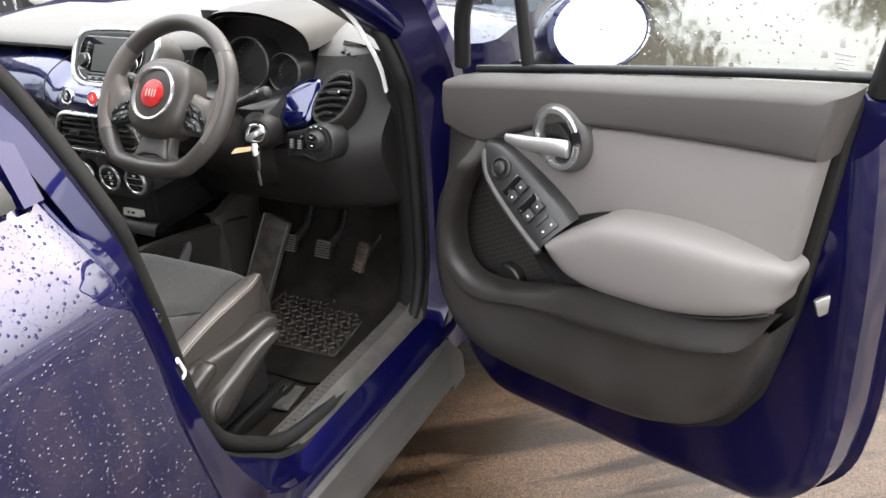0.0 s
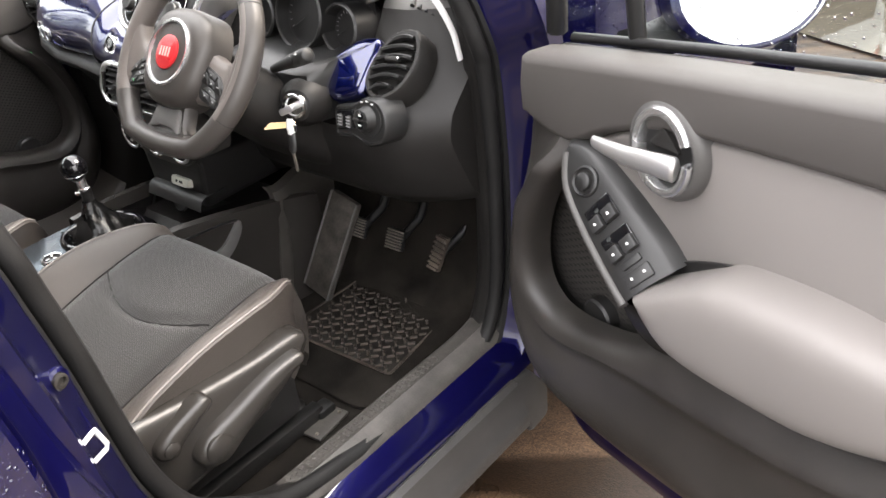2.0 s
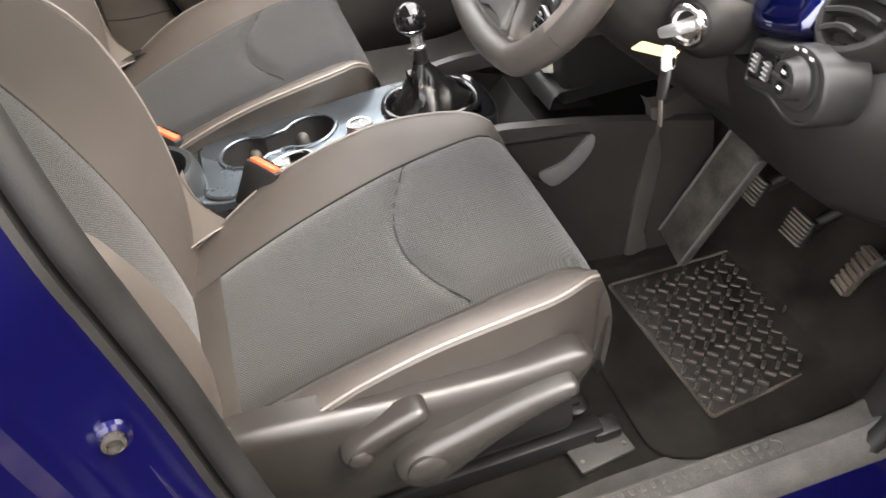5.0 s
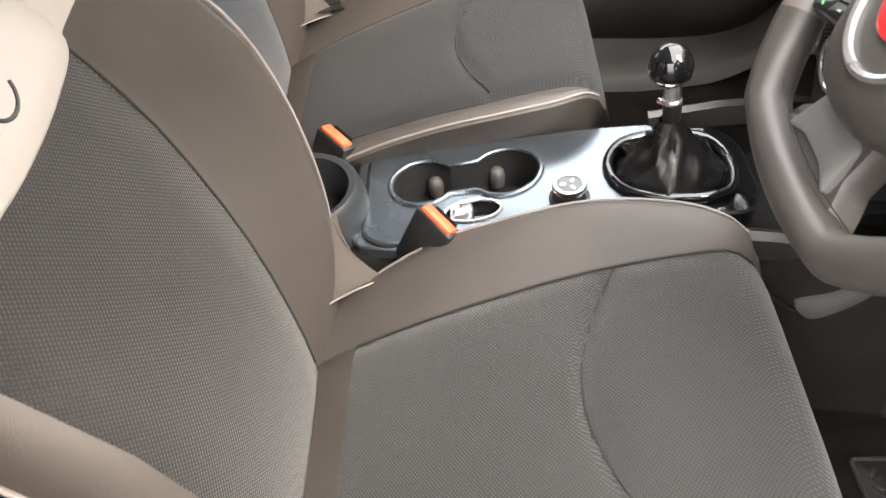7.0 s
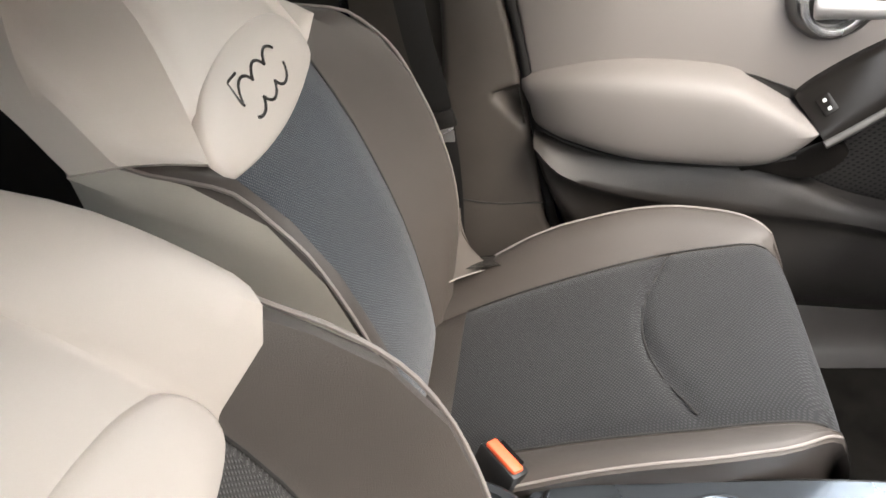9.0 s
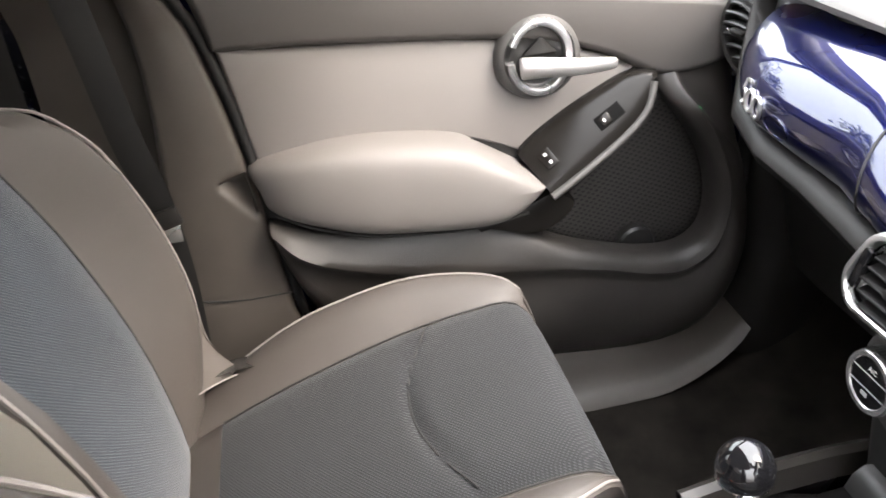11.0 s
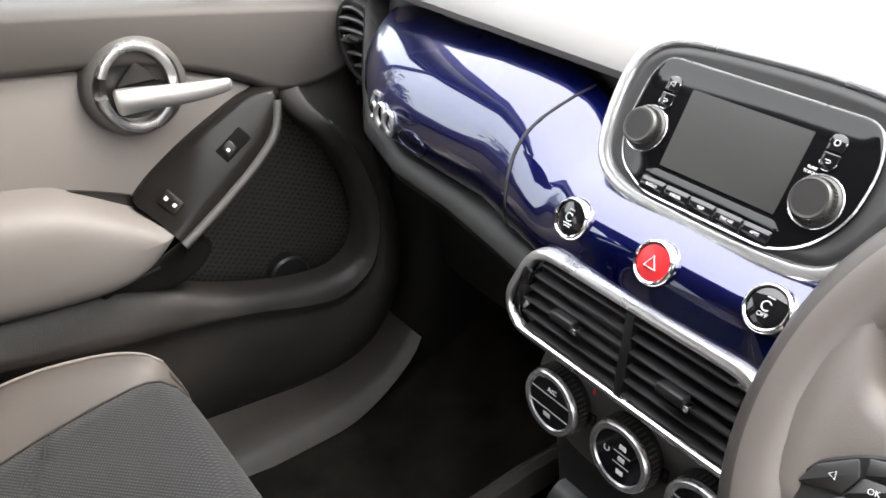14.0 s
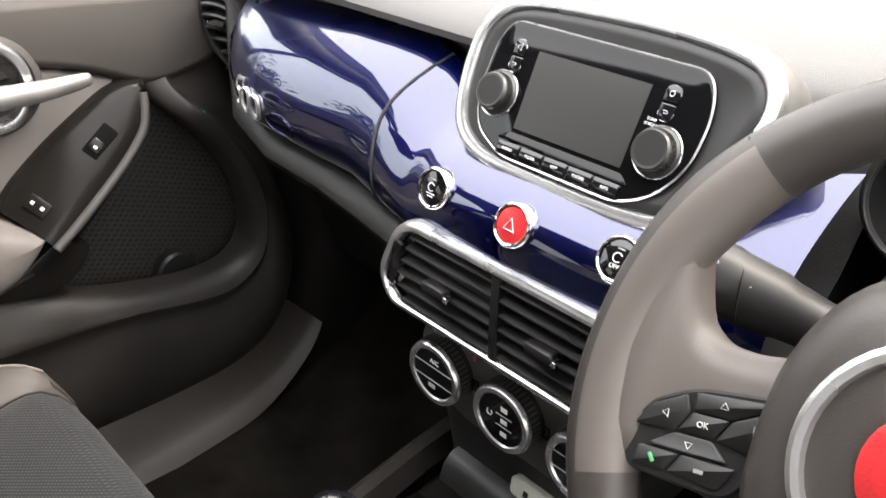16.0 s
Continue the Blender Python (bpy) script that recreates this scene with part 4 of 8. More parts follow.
    puff("speaker_grille", grl, [(0.0, -0.03), (0.003, -0.024), (0.03, -0.02)], pl, GRILLE, d, "perforated black speaker grille")
    turned("bin_boss", [(0.034, 0.0), (0.034, 0.018), (0.030, 0.022), (0.024, 0.022)], basis(pl(0.50, 0.64, -0.02), (-1, 0, 0)), BLACK, d)
    # handle: cup, ring and lever
    hm = basis(pl(0.321, 1.011, 0.030), (-1, 0, 0))
    turned("handle_surround", [(0.068, -0.022), (0.066, -0.004), (0.061, 0.004), (0.055, 0.006), (0.050, -0.004)], hm, HOOD, d, "moulded handle surround", seg=40, caps=False)
    turned("handle_cup", [(0.053, 0.004), (0.047, 0.0), (0.043, -0.004), (0.02, -0.006), (0.0005, -0.006)], hm, BLACK, d, "black handle cup", seg=32, caps=False)
    turns = [radians(24) + i * radians(332) / 47 for i in range(48)]
    loft("handle_ring", [[hm @ Vector(((0.0445 + r) * math.cos(a), (0.0525 + r) * math.sin(a), h)) for r, h in ((-0.006, -0.004), (-0.0068, 0.006), (-0.005, 0.0105), (0.0, 0.012), (0.0045, 0.0105), (0.007, 0.006), (0.0075, -0.004))] for a in turns], SILVER, d, "satin silver handle ring", caps=True)
    lev = smooth_line([pl(0.290, 0.999, 0.040), pl(0.306, 1.000, 0.045), pl(0.332, 0.999, 0.050), pl(0.367, 0.996, 0.053), pl(0.399, 0.994, 0.053), pl(0.423, 0.993, 0.052), pl(0.436, 0.993, 0.051)], 5)
    n_ = len(lev)
    tube("handle_lever", lev, [0.0102 - 0.0056 * (i / (n_ - 1)) ** 1.4 - (0.002 if i in (0, n_ - 1) else 0) for i in range(n_)], SATIN, d, "satin silver pull lever", seg=14, flat=1.7)
    puff("handle_wedge", rounded([(0.295, 1.012), (0.352, 1.012), (0.325, 1.042)], 0.008), [(0.0, 0.022), (0.0, 0.030), (0.004, 0.032)], pl, TRIM, d)
    # switches: along the pod
    def sw_at(s, o=0.5):
        along, across = (pod_at(s + 0.02, o) - pod_at(s - 0.02, o)).normalized(), (pod_at(s, o + 0.05) - pod_at(s, o - 0.05)).normalized()
        nz = along.cross(across)
        if nz.x > 0:
            nz = -nz
        return basis(pod_at(s, o), nz, up=along)
    if driver:
        turned("mirror_adjuster", [(0.022, -0.002), (0.022, 0.003), (0.019, 0.005), (0.016, 0.002), (0.013, 0.002), (0.012, 0.008), (0.009, 0.010), (0.0, 0.010)], sw_at(0.68, 0.46), BLACK, d, "round mirror adjuster")
        for s0 in (0.475, 0.305):
            part_box("switch_well", (0.048, 0.036, 0.005), sw_at(s0), GLOSS, d, "black switch well")
            for o in (-0.0125, 0.0125):
                k = part_box("window_switch", (0.021, 0.020, 0.011), sw_at(s0) @ Matrix.Translation((o, -0.009, 0.004)), STALK, d, "window switch")
                part_box("mark", (0.0036, 0.0036, 0.001), sw_at(s0) @ Matrix.Translation((o, -0.010, 0.0098)), WHITE, k)
        part_box("lock_switch", (0.032, 0.011, 0.006), sw_at(0.20), STALK, d, "oblong switch")
        k = part_box("lock_switch", (0.040, 0.020, 0.007), sw_at(0.10), STALK, d, "door lock switch")
        for o in (-0.010, 0.010):
            part_box("mark", (0.0036, 0.0036, 0.001), sw_at(0.10) @ Matrix.Translation((o, 0, 0.004)), WHITE, k)
    else:
        part_box("switch_well", (0.022, 0.046, 0.004), sw_at(0.56, 0.5), VOID, d, "black switch well")
        k = part_box("window_switch", (0.018, 0.018, 0.006), sw_at(0.53, 0.5) @ Matrix.Translation((0, 0, 0.001)), PODM, d, "window switch")
        part_box("mark", (0.005, 0.004, 0.001), sw_at(0.52, 0.5) @ Matrix.Translation((0, 0, 0.0044)), WHITE, k)
        k = part_box("lock_switch", (0.030, 0.022, 0.005), sw_at(0.16, 0.4), PODM, d, "door lock switch")
        for o in (-0.007, 0.007):
            part_box("mark", (0.005, 0.005, 0.001), sw_at(0.16, 0.4) @ Matrix.Translation((o, 0, 0.003)), WHITE, k)
        turned("green_mark", [(0.004, 0.0), (0.004, 0.001), (0.0, 0.0012)], basis(pl(0.572, 0.900, 0.052), (-1, 0, 0)), GREEN, d, "small green dot", seg=12)
    # glass, frame, quarter pillar
    def gx(z):
        return 0.785 - max(0, z - 1.1) * 0.16
    fr = [(-0.172, 1.16), (-0.205, 1.30), (-0.235, 1.44), (-0.15, 1.485), (0.05, 1.485), (0.25, 1.45), (0.42, 1.365), (0.56, 1.27), (0.645, 1.19), (0.678, 1.06)]
    tube("window_frame", smooth_line([(gx(z), y, z) for y, z in fr], 5), 0.017, BLACK, d, "black window frame", seg=10)
    tube("quarter_pillar", [(gx(z), y, z) for y, z in ((0.486, 1.06), (0.484, 1.2), (0.480, 1.325))], 0.0125, BLACK, d, "black quarter light pillar", seg=8)
    tube("window_seal", smooth_line([(0.775, y, z) for y, z in ((-0.17, 1.180), (0.012, 1.157), (0.27, 1.120), (0.40, 1.100), (0.56, 1.074), (0.62, 1.064))], 4), 0.008, BLACK, d, "black window seal")
    loft("window_pane", [[(gx(z) + 0.004, y, z) for z in (zb, zb + (zt - zb) * 0.33, zb + (zt - zb) * 0.66, zt)] for y, zb, zt in ((-0.2, 1.15, 1.42), (-0.1, 1.14, 1.475), (0.05, 1.13, 1.47), (0.25, 1.11, 1.45), (0.485, 1.07, 1.325))], GLASS, d, "side window speckled with rain").visible_shadow = not driver
    if driver:
        for u_, v_, w_, h_ in ((-0.118, 1.222, 0.008, 0.012), (-0.122, 1.206, 0.030, 0.003), (-0.122, 1.199, 0.026, 0.002), (-0.122, 1.193, 0.028, 0.002), (-0.120, 1.186, 0.020, 0.002), (-0.094, 1.203, 0.008, 0.010), (-0.122, 1.178, 0.012, 0.004)):
            part_box("window_mark", (0.001, w_, h_), Matrix.Translation((gx(v_) - 0.0005, u_, v_)), GREY, d, "faint printed mark")
    loft("quarter_pane", [[(gx(z) + 0.004, y, z) for z in (zb, (zb + zt) / 2, zt)] for y, zb, zt in ((0.485, 1.07, 1.325), (0.56, 1.06, 1.27), (0.645, 1.05, 1.19), (0.67, 1.05, 1.09))], GLASS, d, "quarter light speckled with rain").visible_shadow = False
    # door mirror
    mm = basis((0.938, 0.435, 1.132), (-0.35, -0.92, 0.28))
    hs = [[mm @ Vector((0.115 * r * math.cos(a), 0.082 * r * math.sin(a), h)) for a in [2 * math.pi * j / 28 for j in range(28)]] for r, h in ((0.9, 0.0), (1.0, -0.005), (1.03, -0.03), (0.98, -0.07), (0.8, -0.11), (0.4, -0.135), (0.02, -0.14))]
    mir = loft("mirror_housing", hs, PAINT, d, "blue door mirror housing wet with rain", closed=True)
    hs = [[mm @ Vector((0.115 * r * math.cos(a), 0.082 * r * math.sin(a), h)) for a in [2 * math.pi * j / 28 for j in range(28)]] for r, h in ((0.95, 0.001), (0.93, -0.002), (0.02, -0.002))]
    loft("mirror_glass", hs, CHROME, mir, "mirror glass", closed=True)
    tube("mirror_arm", [(0.80, 0.53, 1.06), (0.85, 0.53, 1.06), (0.90, 0.50, 1.08)], 0.03, BLACK, d, "black mirror foot")
    # latch on the rear edge
    lm_ = basis((0.762, -0.152, 0.825), (-0.55, -0.83, 0.0))
    part_box("latch", (0.040, 0.032, 0.008), lm_ @ Matrix.Rotation(0.3, 4, "Z"), SILVER, d, "bright steel door latch")
    part_box("latch_claw", (0.045, 0.010, 0.014), lm_ @ Matrix.Translation((0.028, 0.004, 0.002)) @ Matrix.Rotation(-0.45, 4, "Z"), CHROME, d, "bright latch claw")
    for u_, v_ in ((0.022, 0.024), (0.050, 0.034)):
        turned("latch_screw", [(0.005, 0.0), (0.004, 0.003), (0.0, 0.0035)], lm_ @ Matrix.Translation((u_, v_, 0.004)), CHROME, d, "bright screw head", seg=12)
    return d


def part_box(name, size, m, material, parent, label=""):
    return block(name, size, m, material, parent, label, r=0.0025)


piv = Matrix.Translation((HINGE[0], HINGE[1], 0))
TF[0] = Matrix.Translation((0, 0, 0.03)) @ piv @ Matrix.Rotation(radians(69), 4, "Z") @ Matrix.Translation((0, -0.018, 0)) @ piv.inverted()
door("door_1", "wide open driver's door, blue outside, dark and light grey inside", True)
TF[0] = Matrix.Diagonal((-1, 1, 1, 1))
door("door_2", "closed passenger door lined in dark and light grey", False)
TF[0] = Matrix.Identity(4)

# ---- front seats ----
def seat(label, lean, driver):
    """A front seat round x = 0; y and z as they stand for the driver's."""
    st = thing("front_seat", (0, 0.1, 0.40), label, "car seat", "front seats")
    ZC = [(-0.17, 0.575), (-0.13, 0.592), (-0.094, 0.607), (0, 0.642), (0.1, 0.672), (0.214, 0.697), (0.30, 0.710), (0.35, 0.710), (0.382, 0.694), (0.405, 0.660)]
    ZB = [(-0.17, 0.60), (-0.127, 0.612), (-0.05, 0.655), (0.03, 0.697), (0.10, 0.718), (0.17, 0.732), (0.23, 0.736), (0.295, 0.733), (0.358, 0.726), (0.380, 0.718), (0.396, 0.695), (0.405, 0.665)]
    WP = [(-0.17, 0.215), (-0.05, 0.235), (0.1, 0.24), (0.25, 0.236), (0.32, 0.222), (0.374, 0.199), (0.395, 0.187), (0.405, 0.178)]
    WI = [(-0.17, 0.138), (-0.09, 0.146), (0.1, 0.160), (0.2, 0.166), (0.30, 0.166), (0.36, 0.166), (0.405, 0.162)]
    ys = [-0.17, -0.13, -0.094, -0.05, 0, 0.05, 0.1, 0.13] + [0.142 + 0.007 * i for i in range(15)] + [0.26, 0.29, 0.32, 0.345, 0.365, 0.385, 0.40]

    cx = 0.0 if driver else -0.012

    def fwd(y):
        """The front edge is drawn in; the passenger's cushion reaches less far forward."""
        return (y if y < 0.3 else 0.3 + (y - 0.3) * 0.78) - (0 if driver else 0.012 * max(0, (y - 0.05) / 0.35))

    def smile(x):
        return 0.216 - 0.055 * math.sin(math.pi * min(1, max(0, (x + 0.166) / 0.332)))

    def low(y, s_):
        """Ridge height and cloth width on a side; the passenger's inner bolster is shallow and narrow."""
        zc, zb, wi = ease(ZC, y), ease(ZB, y), ease(WI, y)
        return (zb, wi) if driver or s_ < 0 else (zc + 0.5 * (zb - zc) + 0.003, wi + 0.014)

    def section(y, drop=0.0, y_out=None):
        zc, wp = ease(ZC, y) - drop, ease(WP, y)
        yy = fwd(y if y_out is None else y_out)

        def half(s_):
            zb, wi = low(y, s_)
            zb -= drop
            pts = [(wp - 0.035, 0.50), (wp - 0.030, 0.54), (wp - 0.014, min(zb - 0.04, 0.66)), (wp + 0.004, zb - 0.008), (wp - 0.004, zb), (wp * 0.8 + wi * 0.2, zb + 0.001), ((wp + wi) / 2, (zb * 0.72 + zc * 0.28)), (wi + 0.012, zc + 0.008), (wi + 0.003, zc), (wi - 0.003, zc)]
            pts += [(wi * f, zc + h) for f, h in ((0.93, 0.006), (0.80, 0.0095), (0.65, 0.011), (0.48, 0.012), (0.32, 0.012), (0.16, 0.012))]
            return [(cx + s_ * x, yy, z - (0.011 * min(1, max(0, (wi - x) / 0.035)) * math.exp(-((y - smile(s_ * x)) / 0.0085) ** 2) if y_out is None else 0)) for x, z in pts]
        mid = (cx, yy, zc + 0.012 - (0.011 * math.exp(-((y - smile(0)) / 0.0085) ** 2) if y_out is None else 0))
        return half(-1) + [mid] + half(1)[::-1]
    rows = [section(y) for y in ys]
    for drop, y_out in ((0.02, 0.408), (0.05, 0.412), (0.09, 0.408), (0.14, 0.395)):
        r0 = section(0.40, 0.0, y_out)
        rows.append([(x, y, max(0.50, z - drop)) for x, y, z in r0])
    cu = loft("cushion", rows, [VINYL, CLOTH if driver else CUSHION_SHADED], st, "brown vinyl seat cushion with grey ribbed cloth centre", slot_of=lambda r, i: 1 if 9 <= i <= 22 and r >= 2 else 0)
    for s_ in (-1, 1):
        tube("piping", smooth_line([(cx + s_ * (ease(WP, y) + 0.001), fwd(y), low(y, s_)[0] - 0.002) for y in ys[1:-1]], 2), 0.0017, PIPE, cu, "pale piping", seg=6)
        tube("seam", [(cx + s_ * low(y, s_)[1], fwd(y), ease(ZC, y) + 0.001) for y in ys[2:]], 0.0015, SEAM, cu, seg=6)
    tube("seam", [(cx + x, fwd(smile(x)), ease(ZC, smile(x)) + (0.0025 if abs(x) < 0.125 else 0.0045 if abs(x) < 0.145 else 0.006 if abs(x) < 0.155 else 0.003)) for x in [-0.160 + 0.32 * i / 18 for i in range(19)]], 0.0016, SEAM, cu, seg=6)
    for s_ in (-1, 1):
        # short flap that closes the corner between cushion and backrest
        a_, b_, c_ = Vector((s_ * 0.232, -0.108, 0.742)), Vector((s_ * 0.232, -0.055, 0.634)), Vector((s_ * 0.186, -0.135, 0.636))
        rows = []
        for k in range(9):
            t = k / 8
            e0, e1 = a_.lerp(c_, t), a_.lerp(b_, t) + Vector((0, -0.010 * math.sin(math.pi * t), -0.006 * math.sin(math.pi * t)))
            rows.append([e0 + (e1 - e0) * w + Vector((s_ * 0.010, 0.006, 0.004)) * math.sin(math.pi * w) for w in (0, 0.25, 0.5, 0.75, 0.97)] + [e1 + Vector((s_ * 0.004, -0.012, -0.012))])
        loft("corner_flap", rows, FLAP, cu, "paler vinyl flap beside the backrest", angle=60)
        tube("piping", [c_.lerp(b_, t) + Vector((0, 0.004, 0.004 + 0.004 * math.sin(math.pi * t))) for t in (0.0, 0.25, 0.5, 0.75, 1.0)], 0.0013, PIPE, cu, "pale piping", seg=6)
    tube("seam", [(-0.142 + 0.284 * t, -0.094, ease(ZC, -0.094) + 0.009 * math.sin(math.pi * min(1, max(0, t)))) for t in [i / 10 for i in range(11)]], 0.0018, SEAM, cu, seg=6)
    # backrest
    a = radians(lean)
    o, u, n = Vector((0, -0.15, 0.60)), Vector((0, -math.sin(a), math.cos(a))), Vector((0, math.cos(a), math.sin(a)))

    def bp(x, s, h):
        return o + u * s + n * h + Vector((x, 0, 0))
    BW = [(-0.06, 0.20), (0.0, 0.222), (0.08, 0.238), (0.2, 0.248), (0.32, 0.25), (0.42, 0.248), (0.50, 0.235), (0.57, 0.222), (0.64, 0.20), (0.70, 0.16)]
    BI = [(-0.06, 0.125), (0, 0.13), (0.445, 0.176), (0.55, 0.14), (0.70, 0.08)]
    BH = [(-0.06, 0.0), (0.0, 0.03), (0.1, 0.088), (0.2, 0.126), (0.3, 0.148), (0.36, 0.152), (0.42, 0.137), (0.47, 0.112), (0.50, 0.092), (0.55, 0.078), (0.6, 0.062), (0.66, 0.03), (0.70, 0.0)]
    BC = [(-0.06, -0.02), (0, 0.006), (0.12, 0.034), (0.3, 0.041), (0.445, 0.038), (0.55, 0.042), (0.62, 0.035), (0.70, 0.0)]

    def ridge(s):
        """Height of the bolster's ridge; the passenger's is lower and curls back at its top."""
        if driver:
            return ease(BH, s)
        t1, t2 = min(1, max(0, (s - 0.15) / 0.18)), min(1, max(0, (s - 0.455) / 0.08))
        return ease(BH, s) - 0.020 * t1 - 0.058 * t2 * t2 * (3 - 2 * t2)
    ss = [-0.06, -0.03, 0, 0.04, 0.08, 0.13, 0.18, 0.23, 0.28, 0.33, 0.38, 0.42, 0.445, 0.449, 0.46, 0.475, 0.49, 0.51, 0.53, 0.55, 0.58, 0.61, 0.64, 0.67, 0.69]

    def bsec(s, shrink=1.0, s_out=None):
        w, i_, hb, hc = ease(BW, s), ease(BI, s), ridge(s), ease(BC, s)
        dp = lerp([(0.30, 1.0), (0.48, 0.55), (0.7, 0.5)], s)
        def flank(hb):
            if hb > ridge(s) + 1e-6:
                return [(w * 0.7, -0.13 * dp), (w * 0.93, -0.12 * dp), (w + 0.004, -0.07 * dp), (w + 0.008, hb - 0.05), (w + 0.003, hb - 0.024), (w - 0.010, hb - 0.006), (w * 0.72 + i_ * 0.28, hb - 0.001), ((w + i_) / 2, (hb * 0.70 + hc * 0.30)), (i_ + 0.01, hc + 0.006), (i_ + 0.003, hc), (i_ - 0.003, hc), (i_ - 0.012, hc + 0.005), (i_ * 0.6, hc + 0.008), (i_ * 0.3, hc + 0.009)]
            return [(w * 0.7, -0.13 * dp), (w * 0.93, -0.12 * dp), (w + 0.004, -0.07 * dp), (w + 0.008, hb - 0.05), (w + 0.002, hb - 0.008), (w - 0.008, hb), (w * 0.75 + i_ * 0.25, hb + 0.001), ((w + i_) / 2, (hb * 0.70 + hc * 0.30)), (i_ + 0.01, hc + 0.006), (i_ + 0.003, hc), (i_ - 0.003, hc), (i_ - 0.012, hc + 0.005), (i_ * 0.6, hc + 0.008), (i_ * 0.3, hc + 0.009)]
        half = flank(hb)
        outer = flank(hb + 0.026 * math.exp(-((s - 0.22) / 0.19) ** 2)) if driver else half
        so = s if s_out is None else s_out
        f = lambda h: (h + 0.05) * shrink - 0.05
        return [bp(-x * shrink, so, f(h)) for x, h in half] + [bp(0, so, f(hc + 0.009))] + [bp(x * shrink, so, f(h)) for x, h in reversed(outer)]
    nrow = sum(1 for s in ss if s < 0.445)
    EDGE = [0.60, 0.575, 0.55, 0.535, 0.522, 0.512, 0.500, 0.480, 0.458, 0.450, 0.446, 0.445, 0.445, 0.445]

    def warp(s, e):
        """Shift a height so that the border at 0.445 comes to lie at e."""
        if s <= 0.30:
            return s
        return 0.30 + (s - 0.30) * (e - 0.30) / 0.145 if s <= 0.445 else e + (s - 0.445) * (0.69 - e) / 0.245

    def warped(k_):
        s, row = ss[k_], []
        for i in range(29):
            e = EDGE[min(i, 28 - i)] if i != 14 else 0.445
            p = bsec(warp(s, e))[i]
            if k_ > nrow:
                swell = 0.010 * (1 - EDGE_FLAT[min(i, 28 - i)] if i != 14 else 0) * max(0, 1 - (k_ - nrow) / 9)
                p = p + n * swell + Vector(((1 if i > 14 else -1) * swell * 0.6, 0, 0))
            row.append(p)
        return row
    EDGE_FLAT = [0, 0, 0, 0, 0, 0, 0, 0.1, 0.4, 0.8, 1, 1, 1, 1]
    rows = [warped(k_) for k_ in range(len(ss))] + [bsec(0.69, 0.9, 0.705), bsec(0.69, 0.65, 0.712), bsec(0.69, 0.1, 0.714)]

    def back_slot(r, i):
        side = min(i, 27 - i)
        if r >= nrow:
            return 2
        if side <= (2 if driver and i > 13 else 3):
            return 3
        return 1 if 9 <= i <= 18 and r >= 2 else 0
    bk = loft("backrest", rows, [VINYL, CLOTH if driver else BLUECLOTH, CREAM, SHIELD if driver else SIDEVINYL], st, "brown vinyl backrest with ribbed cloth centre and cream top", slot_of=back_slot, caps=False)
    for s_ in (-1, 1):
        side = 1 if driver and s_ > 0 else 0
        tube("piping", smooth_line([bp(s_ * (ease(BW, s) + 0.0005 + 0.0085 * side), s, ridge(s) - 0.003 + side * (0.026 * math.exp(-((s - 0.22) / 0.19) ** 2) - 0.046)) for s in (0, 0.04, 0.08, 0.13, 0.18, 0.23, 0.28, 0.33, 0.38, 0.42, 0.46, 0.485, 0.505, 0.52)], 2), 0.0024, PIPE, bk, "pale piping", seg=6)
        tube("seam", [bp(s_ * ease(BI, s), s, ease(BC, s) + 0.001) for s in ss[2:13]], 0.0016, SEAM, bk, seg=6)
    # oval cream panel with an embossed mark
    ov = smooth_line([(-0.172, 0.452), (-0.11, 0.432), (0, 0.423), (0.11, 0.432), (0.172, 0.452), (0.158, 0.505), (0.09, 0.535), (0, 0.545), (-0.09, 0.535), (-0.158, 0.505)], 5, closed=True)
    pan = puff("head_panel", ov, [(1.0, 0.02), (1.0, 0.042), (0.97, 0.049), (0.9, 0.053), (0.5, 0.056)], lambda x, s, h: bp(x, s, h), CREAM, st, "cream oval panel with an embossed mark", spine=((-0.09, 0.48), (0.09, 0.48)))
    def wavy(side, a0, a1):
        pts = []
        for k, c in enumerate((-0.044, 0.0, 0.044)):
            lo_, hi_ = (a0 if k == 0 else 153), (a1 if k == 2 else 27)
            pts += [(c + 0.0247 * math.cos(radians(lo_ + (hi_ - lo_) * i / 9)), 0.482 + side * 0.0235 * math.sin(radians(lo_ + (hi_ - lo_) * i / 9))) for i in range(10)]
        return pts
    strokes = [wavy(1, 170, 40), wavy(-1, 125, 14), [(-0.0690, 0.483), (-0.0720, 0.487), (-0.0730, 0.512), (-0.0700, 0.513), (-0.046, 0.513)]]
    for st_ in strokes:
        tube("embossing", [bp(-x, v, 0.0562 - 0.018 * max(0, abs(x) - 0.045) - 0.35 * max(0, v - 0.50) ** 1.3) for x, v in st_], 0.0021, SHIELD, pan, "dark stitched mark", seg=6)
    # headrest
    hr = smooth_line([(-0.125, 0.79), (-0.10, 0.755), (0, 0.745), (0.10, 0.755), (0.125, 0.79), (0.11, 0.87), (0.06, 0.905), (0, 0.912), (-0.06, 0.905), (-0.11, 0.87)], 4, closed=True)
    puff("headrest", hr, [(0.7, -0.09), (0.95, -0.075), (1.0, -0.05), (1.0, -0.01), (0.95, 0.012), (0.8, 0.024), (0.4, 0.03)], lambda x, s, h: bp(x, s, h), CREAM, st, "cream vinyl headrest", spine=((-0.04, 0.83), (0.04, 0.83)), close_back=True)
    for x in (-0.06, 0.06):
        tube("headrest_post", [bp(x, 0.68, -0.04), bp(x, 0.78, -0.04)], 0.006, CHROME, st, "chrome post")
